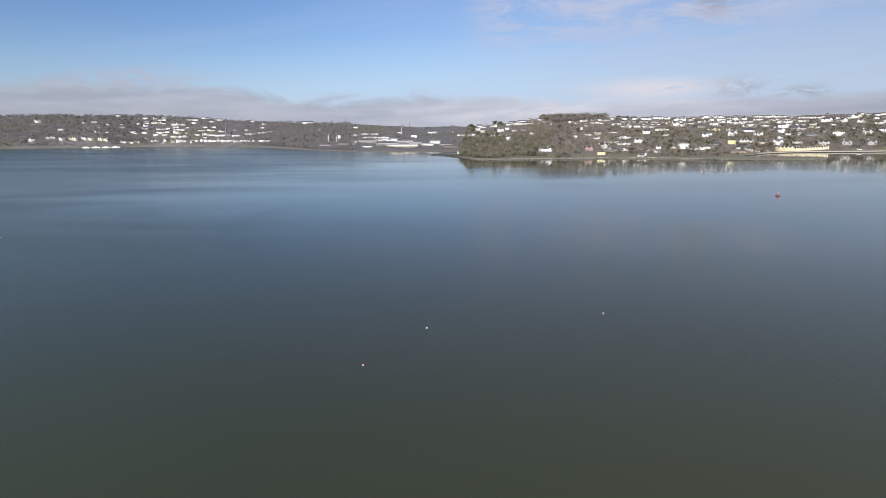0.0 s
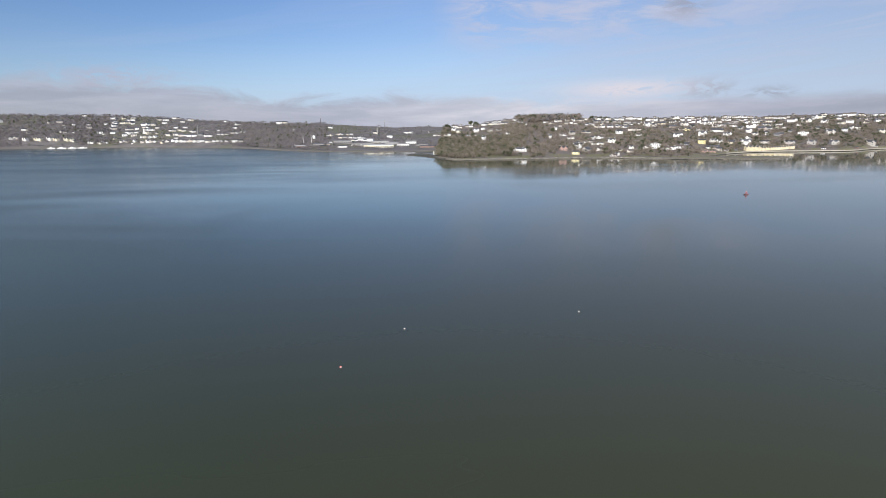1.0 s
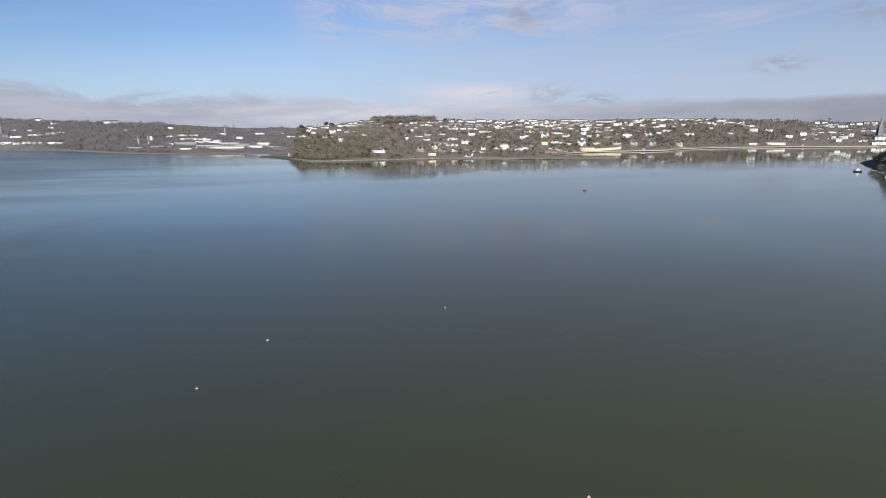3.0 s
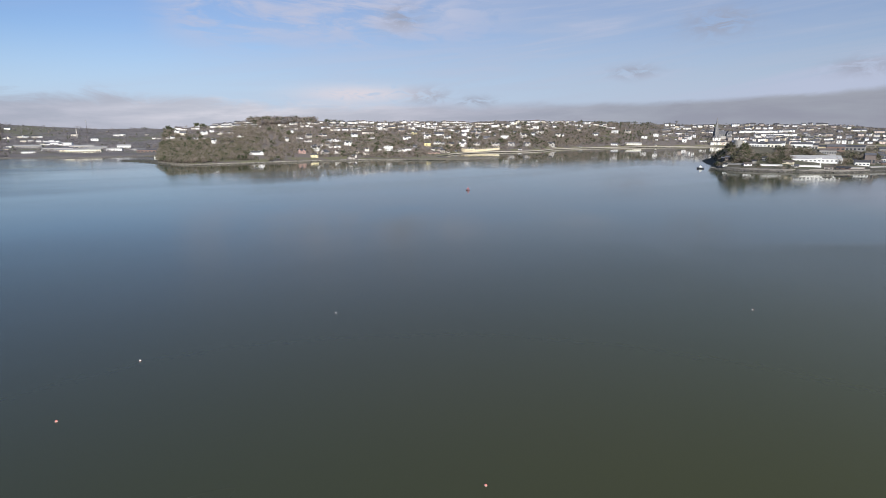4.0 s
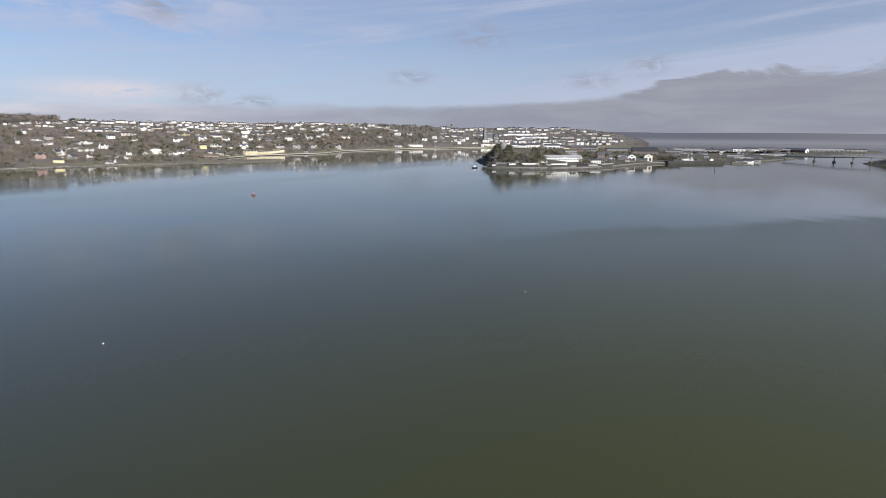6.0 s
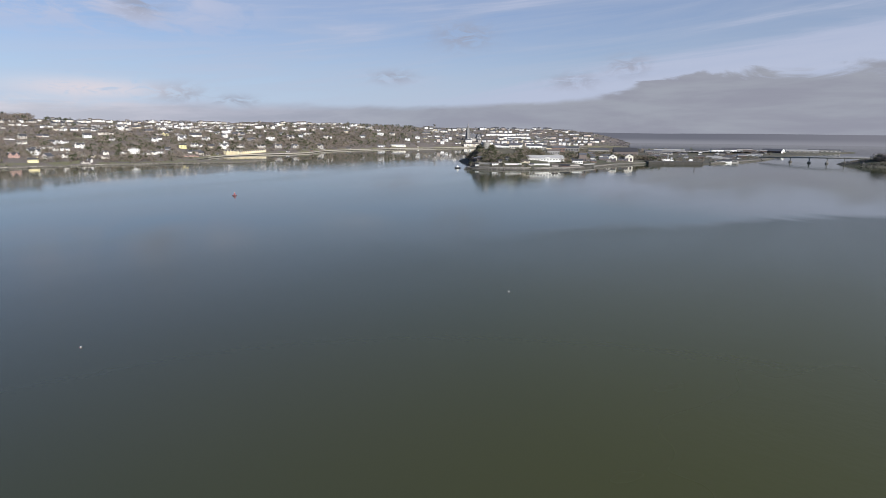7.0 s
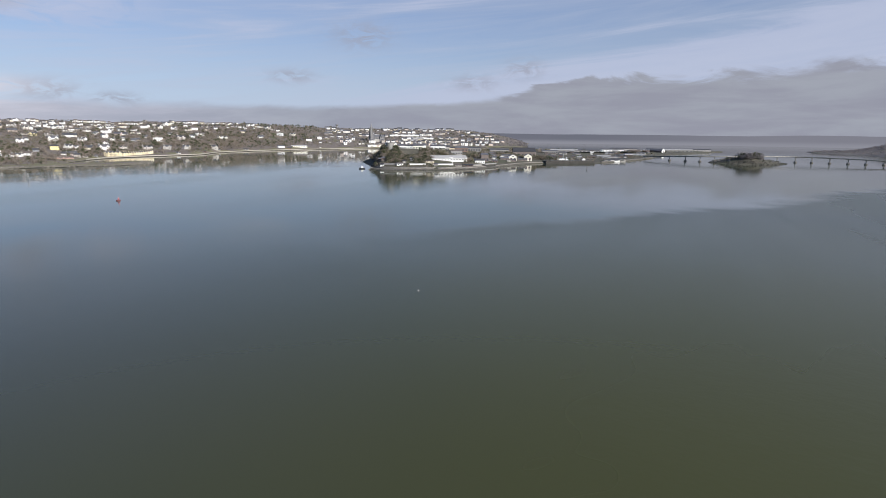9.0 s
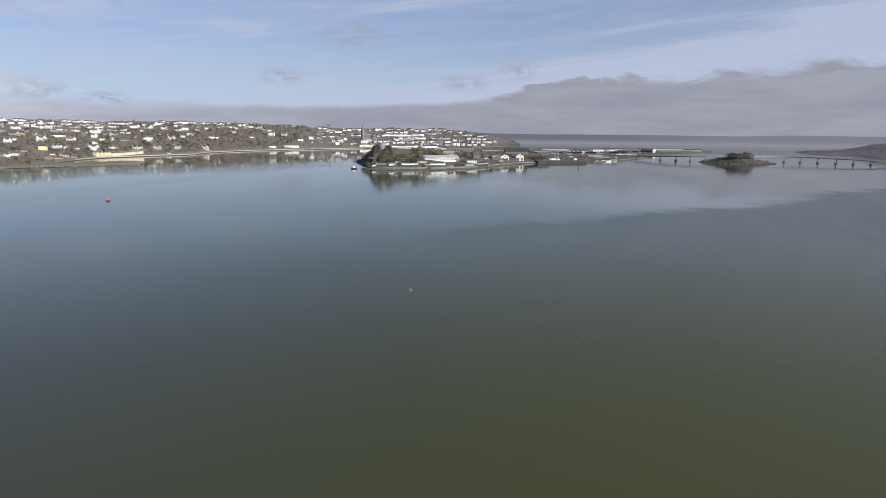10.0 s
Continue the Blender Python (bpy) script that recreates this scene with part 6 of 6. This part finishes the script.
nav = thing("channel_buoy", "weathered red channel buoy with a lattice cage and lantern", "buoy")
part("float", lathe([(1.5, -0.9), (2.3, -0.5), (2.6, 0.25), (2.55, 0.75), (1.9, 0.98), (0.7, 1.02)], 28), WEATHERED, nav, "dark weathered float with a worn rim")
cage = bmesh.new()
for k in range(4):
    a = math.pi / 4 + k * math.pi / 2
    tube(cage, (1.15 * math.cos(a), 1.15 * math.sin(a), 0.95), (0.4 * math.cos(a), 0.4 * math.sin(a), 4.2), 0.11, 0.08)
    for z, r in ((1.9, 0.93), (3.0, 0.68)):
        b = a + math.pi / 2
        tube(cage, (r * math.cos(a), r * math.sin(a), z), (r * math.cos(b), r * math.sin(b), z), 0.07, 0.07)
part("cage", cage, RED, nav)
for k in range(4):
    part("daymark_panel", boxed(-0.5, 0.5, -0.03, 0.03, 2.2, 3.9, 0.12), RED, nav, m=pose(0, 0, 0, 0, 0, 45 + 90 * k) @ Matrix.Translation((0, 0.55, 0)))
part("lantern", lathe([(0.16, 4.2), (0.24, 4.3), (0.24, 4.75), (0.05, 4.9)], 12), WHITEPLASTIC, nav)
part("topmark", lathe([(0.05, 4.9), (0.4, 4.95), (0.4, 5.7), (0.05, 5.72)], 16), RED, nav)
nav.matrix_basis = pose(387, 629, 0.1, 3, 4, 20) @ Matrix.Diagonal((1.05, 1.05, 0.80, 1))

# a post in the water off the basin
post = thing("channel_post", "dark iron channel post standing in the water", "post")
part("shaft", tube(bmesh.new(), (0, 0, -3), (0, 0, 5.5), 0.8, 0.65, 10), IRON, post)
part("head", boxed(-1.2, 1.2, -1.2, 1.2, 5.51, 7.4, 0.15), IRON, post)
post.matrix_basis = pose(1330, 306, 0)


def mast(height, label):
    root = thing("lattice_mast", label, "mast")
    bm = bmesh.new()
    legs = 4
    for k in range(legs):
        a, b = math.pi / 4 + k * math.pi / 2, math.pi / 4 + (k + 1) * math.pi / 2
        tube(bm, (2.2 * math.cos(a), 2.2 * math.sin(a), -2), (0.35 * math.cos(a), 0.35 * math.sin(a), height), 0.28, 0.16, 5)
        n = int(height / 5)
        for i in range(n):
            r0, r1 = 2.2 + (0.35 - 2.2) * i / n, 2.2 + (0.35 - 2.2) * (i + 1) / n
            tube(bm, (r0 * math.cos(a), r0 * math.sin(a), height * i / n), (r1 * math.cos(b), r1 * math.sin(b), height * (i + 1) / n), 0.12, 0.12, 4)
    part("lattice", bm, IRON, root)
    dish = boxed(-1.6, 1.6, -1.6, 1.6, height - 7, height - 6.6)
    for k in range(3):
        box(dish, -1.9 + k * 1.4, -1.1 + k * 1.4, -1.9, -1.61, height - 8, height - 4)
    part("aerials", dish, WHITE, root)
    return root


for x, y, h in ((-545, 3190, 42), (-180, 3100, 62), (-200, 2950, 40), (-490, 2400, 34), (960, 2020, 40), (2480, 1990, 32)):
    put(mast(h, "thin grey lattice mast on the skyline"), x, y, 20, 5)
# white house on the far bank
wt = thing("white_gabled_house", "narrow white gabled house on the far bank", "house")
part("wall", gable_body(bmesh.new(), 12, 10, 12, 7, 3, across=True, y0=-5, y1=5), WHITE, wt)
part("roof", gable_roof(bmesh.new(), 12, 10, 12, 7, 0.5, across=True, y0=-5, y1=5), SLATE, wt)
for z in (2, 8):
    part("window", boxed(-0.9, 0.9, -5.1, -4.95, z, z + 2.6), GLASS, wt)
put(wt, -476, 2594, -10, 10)


def car(material, label):
    root = thing("parked_car", label, "car", "parked cars in the dockyard")
    body = boxed(-2.1, 2.1, -0.88, 0.88, 0.32, 0.92, 0.03)
    box(body, -1.3, 1.0, -0.8, 0.8, 0.93, 1.45, 0.22)
    part("body", body, material, root)
    part("windows", boxed(-1.22, 0.92, -0.82, 0.82, 1.0, 1.36, 0.18), GLASS, root)
    w = None
    for x in (-1.3, 1.3):
        for y in (-0.9, 0.9):
            mm = pose(x, y, 0.32, 90, 0, 0)
            if w is None:
                w = part("wheel", lathe([(0.2, -0.1), (0.32, -0.09), (0.32, 0.09), (0.2, 0.1)], 12), HULL, root, m=mm)
            else:
                again(w, mm)
    return root


CARPAINT = [surface("white_car_paint", (0.75, 0.75, 0.75), (0.8, 0.8, 0.8), 1, 0.3), surface("silver_car_paint", (0.4, 0.41, 0.43), (0.46, 0.47, 0.48), 1, 0.3, metal=0.5),
            surface("dark_car_paint", (0.03, 0.035, 0.06), (0.05, 0.05, 0.07), 1, 0.3)]
for k, (mt, label) in enumerate(zip(CARPAINT, ("white parked car on dockyard tarmac", "silver parked car on dockyard tarmac", "dark parked car on dockyard tarmac"))):
    c = car(mt, label)
    for i in range(8):
        x, y = 2100 + random.uniform(0, 180), 300 + random.choice((0, 16, 34)) + random.uniform(-1, 1)
        settle(c, x, y, random.gauss(85, 4), 3)
    discard(c)


# ---- trees and woods ----
RNG = np.random.default_rng(7)


def clumps(count, size, shape=(1, 1, 1), lobes=7, leaf=0.16):
    """Corners of many small leaf or twig clumps that fill an uneven crown of unit height."""
    centres = RNG.normal(0, 0.23, (lobes, 3)) * (1, 1, 0.9) + (0, 0, 0.6)
    pick = RNG.integers(0, lobes, count)
    d = RNG.normal(0, 1, (count, 3))
    d /= np.linalg.norm(d, axis=1)[:, None]
    r = 0.24 * RNG.random(count) ** 0.4
    c = centres[pick] + d * r[:, None]
    c[:, 2] = np.maximum(c[:, 2], 0.16 + 0.05 * RNG.random(count))
    a = RNG.normal(0, 1, (count, 3))
    b = np.cross(a, d + 0.3 * RNG.normal(0, 1, (count, 3)))
    a /= np.linalg.norm(a, axis=1)[:, None]
    b /= np.linalg.norm(b, axis=1)[:, None] + 1e-6
    s = leaf * (0.6 + 0.8 * RNG.random(count))[:, None]
    tri = np.stack([c - a * s * 0.6, c + a * s * 0.5 + b * s * 0.25, c + b * s], 1)
    return tri * np.array(shape) * size


def trunk_tris(size, sides=4, limbs=4):
    """A tapered trunk with four limbs, as plain triangles of unit height."""
    out = []

    def bar(p, q, r0, r1):
        p, q = np.array(p), np.array(q)
        d = q - p
        a = np.cross(d, (0.3, 0.5, 0.1))
        a /= np.linalg.norm(a)
        b = np.cross(d / np.linalg.norm(d), a)
        for k in range(sides):
            u, v = (a * math.cos(t) + b * math.sin(t) for t in (k * 2 * math.pi / sides, (k + 1) * 2 * math.pi / sides))
            out.append((p + u * r0, p + v * r0, q + v * r1))
            out.append((p + u * r0, q + v * r1, q + u * r1))

    bar((0, 0, -0.1), (0, 0, 0.45), 0.035, 0.022)
    bar((0, 0, 0.44), (0.03, 0.02, 0.8), 0.022, 0.008)
    for k in range(limbs):
        a = k * 1.6 + RNG.random()
        bar((0, 0, 0.25 + 0.07 * k), (0.24 * math.cos(a), 0.24 * math.sin(a), 0.6 + 0.05 * k), 0.014, 0.005)
    return np.array(out) * size


def tri_mesh(name, tris, material):
    me = bpy.data.meshes.new(name)
    n = len(tris)
    me.vertices.add(n * 3), me.loops.add(n * 3), me.polygons.add(n)
    me.vertices.foreach_set("co", tris.reshape(-1).astype(np.float32))
    me.loops.foreach_set("vertex_index", np.arange(n * 3, dtype=np.int32))
    me.polygons.foreach_set("loop_start", np.arange(0, n * 3, 3, dtype=np.int32))
    me.polygons.foreach_set("loop_total", np.full(n, 3, dtype=np.int32))
    me.materials.append(material)
    me.update()
    me.validate()
    return me


KINDS = {"grey": (HAZETWIGS, (1.1, 1.1, 0.9), 0.108, 110), "bare": (TWIGS, (1.05, 1.05, 0.95), 0.100, 112), "olive": (OLIVE, (1.15, 1.15, 0.85), 0.115, 112), "green": (NEEDLES, (0.85, 0.85, 1.05), 0.145, 100)}
LABELS = {"grey": "leafless tree of the far shore, greyed by painted haze", "bare": "leafless brown deciduous tree on the shore", "olive": "ivy-clad olive-brown tree near the shore", "green": "dark evergreen tree above the shore"}
CROWNS = {k: [clumps(n, 1.0, shape, 6 + i % 3, leaf) for i in range(6)] for k, (m, shape, leaf, n) in KINDS.items()}
SPARSE = {k: [clumps(n * 2 // 5, 1.0, shape, 6 + i % 3, leaf * 1.6) for i in range(6)] for k, (m, shape, leaf, n) in KINDS.items()}
TRUNK, THIN = trunk_tris(1.0, 5, 5), trunk_tris(1.0, 3, 1)
WOODS = {k: [] for k in KINDS}
STEMS = []


def spin(tris, x, y, z, size, a):
    c, s = math.cos(a), math.sin(a)
    return tris @ np.array(((c, s, 0), (-s, c, 0), (0, 0, 1))) * size + (x, y, z)


def plant(x, y, kind, size, far=False):
    """One tree of the joined woods; those far off have fewer, larger clumps."""
    z = ground_z(x, y)
    if z < 1.6:
        return
    a = random.uniform(0, 6.28)
    WOODS[kind].append(spin((SPARSE if far else CROWNS)[kind][random.randrange(6)], x, y, z - 0.3, size, a))
    if not far:
        STEMS.append(spin(THIN, x, y, z - 0.3, size, a))


# single trees along the point and the shore
PATTERNS = {}
for kind, (material, shape, leaf, n) in KINDS.items():
    for i in range(2):
        t = thing("tree", LABELS[kind], "tree", "trees along the wooded point")
        for nm, tris, mat in (("trunk", TRUNK, BARK), ("crown", clumps(n * 3, 1.0, shape, 8, leaf * 0.75), material)):
            o = new(nm, tri_mesh(nm, tris, mat))
            o.parent = t
        PATTERNS[kind, i] = t


STANDS = np.array(PLACED)
OUTLOOK = STANDS[:, :2] / np.linalg.norm(STANDS[:, :2], axis=1)[:, None]


def stand_clear(x, y, r, ahead=15.0):
    """No tree in a house nor close before its front."""
    near = (STANDS[:, 0] - x) ** 2 + (STANDS[:, 1] - y) ** 2
    if (near < (r + STANDS[:, 2] * 0.8) ** 2).any():
        return False
    for k in (1.0, 2.2, 3.4):
        fx, fy = STANDS[:, 0] - OUTLOOK[:, 0] * ahead * k, STANDS[:, 1] - OUTLOOK[:, 1] * ahead * k
        if ((fx - x) ** 2 + (fy - y) ** 2 < (STANDS[:, 2] * 0.75 + (3 if k < 2 else 2)) ** 2).any():
            return False
    for k in (3.4, 4.8):
        fx, fy = STANDS[:, 0] - OUTLOOK[:, 0] * ahead * k, STANDS[:, 1] - OUTLOOK[:, 1] * ahead * k
        if ((STANDS[:, 2] > 13) & ((fx - x) ** 2 + (fy - y) ** 2 < 23 ** 2)).any():
            return False
    return True


def tree(x, y, kind, size):
    z = ground_z(x, y)
    if z < 1.2 or not stand_clear(x, y, 3):
        return
    o = copy_thing(PATTERNS[kind, random.randrange(2)], pose(x, y, z - 0.2, 0, 0, random.uniform(0, 360)))
    o.scale = (size,) * 3


def scatter(land, u0, u1, v0, v1, count, mix, size=(8, 14), patch=0.0, single=False):
    """Trees between two stations of a shore; patch: how far they gather in groves."""
    names, weights = zip(*mix.items())
    done = tries = 0
    while done < count and tries < count * 5:
        tries += 1
        u, v = random.uniform(u0, u1), random.uniform(v0, v1)
        p = land.point(u, v)
        if patch and noise.noise((p.x * 0.012, p.y * 0.012, 3.0)) < patch - 0.35:
            continue
        if not single and not stand_clear(p.x, p.y, 3):
            continue
        kind = random.choices(names, weights)[0]
        h = random.uniform(*size)
        if single:
            tree(p.x, p.y, kind, h)
        else:
            plant(p.x, p.y, kind, h, land is WEST or land is SPIT or p.x > 2000)
        done += 1


BROWN = {"bare": 0.78, "olive": 0.16, "green": 0.06}
WESTMIX = {"grey": 0.86, "bare": 0.07, "olive": 0.03, "green": 0.04}
TIP = {"bare": 0.36, "olive": 0.54, "green": 0.10}
MIXED = {"bare": 0.55, "olive": 0.28, "green": 0.17}
DARK = {"bare": 0.25, "olive": 0.25, "green": 0.50}
scatter(TOWN, 2.4, 5.2, 0.02, 0.16, 110, MIXED, (9, 15), single=True)
scatter(TOWN, 5.0, 8.2, 0.02, 0.14, 60, BROWN, (6, 11), single=True)
scatter(TOWN, 1.9, 3.9, 0.04, 0.55, 1150, TIP, (8, 15))
scatter(TOWN, 3.7, 4.75, 0.06, 0.55, 700, TIP, (9, 16))
scatter(TOWN, 4.2, 5.9, 0.48, 0.9, 330, BROWN, (7, 12), 0.2)
scatter(TOWN, 1.2, 4.6, 0.5, 0.95, 330, MIXED, (8, 14), 0.25)
scatter(TOWN, 4.62, 5.42, 0.90, 1.05, 520, {"bare": 0.80, "grey": 0.12, "green": 0.08}, (17, 25))
scatter(TOWN, 4.45, 4.75, 0.55, 0.95, 260, {"bare": 0.75, "olive": 0.25}, (13, 20))
scatter(TOWN, 4.9, 8.4, 0.06, 0.35, 800, BROWN, (7, 13), 0.15)
scatter(TOWN, 4.9, 10.4, 0.33, 0.66, 500, BROWN, (6, 11), 0.1)
scatter(TOWN, 4.6, 10.4, 0.1, 0.75, 600, BROWN, (12, 19), 0.45)
scatter(TOWN, 5.6, 12.4, 0.08, 0.6, 260, DARK, (9, 15), 0.3)
scatter(TOWN, 5.2, 10.6, 0.62, 1.0, 700, MIXED, (6, 10), 0.15)
scatter(TOWN, 8.4, 11.4, 0.05, 0.5, 850, BROWN, (8, 14), 0.1)
scatter(TOWN, 8.6, 12.4, 0.1, 0.9, 420, {"bare": 0.62, "green": 0.38}, (10, 16), 0.15)
scatter(TOWN, 10.2, 12.6, 0.1, 1.0, 1000, BROWN, (8, 14), 0.2)
scatter(TOWN, 10.6, 12.2, 0.92, 1.04, 130, DARK, (9, 14), 0.1)
scatter(TOWN, 15.4, 18.0, 0.03, 1.0, 1000, {"grey": 0.95, "green": 0.05}, (5, 8))
scatter(TOWN, 12.4, 16.0, 0.05, 1.0, 1300, MIXED, (6, 10), 0.1)
scatter(TOWN, 4.6, 8.6, 0.10, 0.92, 2300, BROWN, (5, 10))
scatter(TOWN, 8.0, 12.3, 0.03, 0.92, 2600, {"bare": 0.72, "grey": 0.16, "green": 0.12}, (6, 12))
scatter(TOWN, 12.3, 16.0, 0.03, 1.0, 1500, {"grey": 0.5, "bare": 0.4, "green": 0.1}, (4, 8))
scatter(WEST, 1.6, 3.7, 0.03, 1.02, 2700, WESTMIX, (10, 17))
scatter(WEST, 3.2, 5.3, 0.04, 1.02, 2000, WESTMIX, (8, 13))
scatter(WEST, 4.9, 7.1, 0.03, 1.0, 2500, WESTMIX, (9, 15))
scatter(WEST, 6.8, 11.0, 0.1, 1.0, 1300, WESTMIX, (8, 12), 0.2)
scatter(ISLAND, 0.0, 4.0, 0.36, 1.0, 1000, {"bare": 0.46, "olive": 0.24, "green": 0.30}, (6, 10))
scatter(ISLAND, 17.5, 20.0, 0.2, 1.0, 110, MIXED, (11, 17))
scatter(ISLAND, 15.5, 18.5, 0.3, 1.0, 240, MIXED, (11, 17))
scatter(ISLAND, 5.4, 8.2, 0.6, 1.0, 130, MIXED, (11, 17))
scatter(ISLAND, 16.0, 18.2, 0.55, 1.0, 160, MIXED, (12, 17))
scatter(ISLAND, 0.3, 5.2, 0.10, 0.5, 420, MIXED, (2.5, 6))
scatter(ISLAND, 4.0, 8.0, 0.35, 1.0, 320, MIXED, (8, 14), 0.1)
scatter(ISLAND, 8.0, 14.0, 0.1, 1.0, 260, MIXED, (3, 8), 0.1)
scatter(ISLET, 0.0, 9.0, 0.12, 1.0, 420, {"grey": 0.45, "bare": 0.2, "green": 0.35}, (2.5, 5.0))
scatter(ISLET, 1.5, 5.5, 0.75, 1.0, 130, {"grey": 0.75, "green": 0.25}, (9, 17))
scatter(SPIT, 0.4, 5.0, 0.04, 1.0, 1500, {"grey": 1.0}, (5, 8), 0.0)
scatter(POINT, 0.0, 8.0, 0.4, 1.0, 26, BROWN, (4, 7), single=False)
for x, y, n in ((115, 2270, 9), (235, 2350, 9), (770, 2425, 3), (800, 2415, 3), (690, 2440, 4)):
    for k in range(n):
        plant(x + random.uniform(-20, 20), y + random.uniform(-20, 10), "green", random.uniform(14, 21))
for t in PATTERNS.values():
    discard(t)
for kind, lots in WOODS.items():
    name = {"grey": "grey_woodland", "bare": "bare_woodland", "olive": "ivy_woodland", "green": "evergreen_woodland"}[kind]
    label = {"grey": "leafless winter woodland on the far shores, greyed by painted haze", "bare": "leafless brown winter woodland on the slopes", "olive": "olive-brown scrubby woodland on the slopes", "green": "dark evergreen trees on the slopes"}[kind]
    tagged(new(name, tri_mesh(name, np.concatenate(lots), KINDS[kind][0])), label, "woodland", kind="stuff")
tagged(new("woodland_trunks", tri_mesh("woodland_trunks", np.concatenate(STEMS), BARK)), "brown trunks and limbs of the woods", "woodland", kind="stuff")
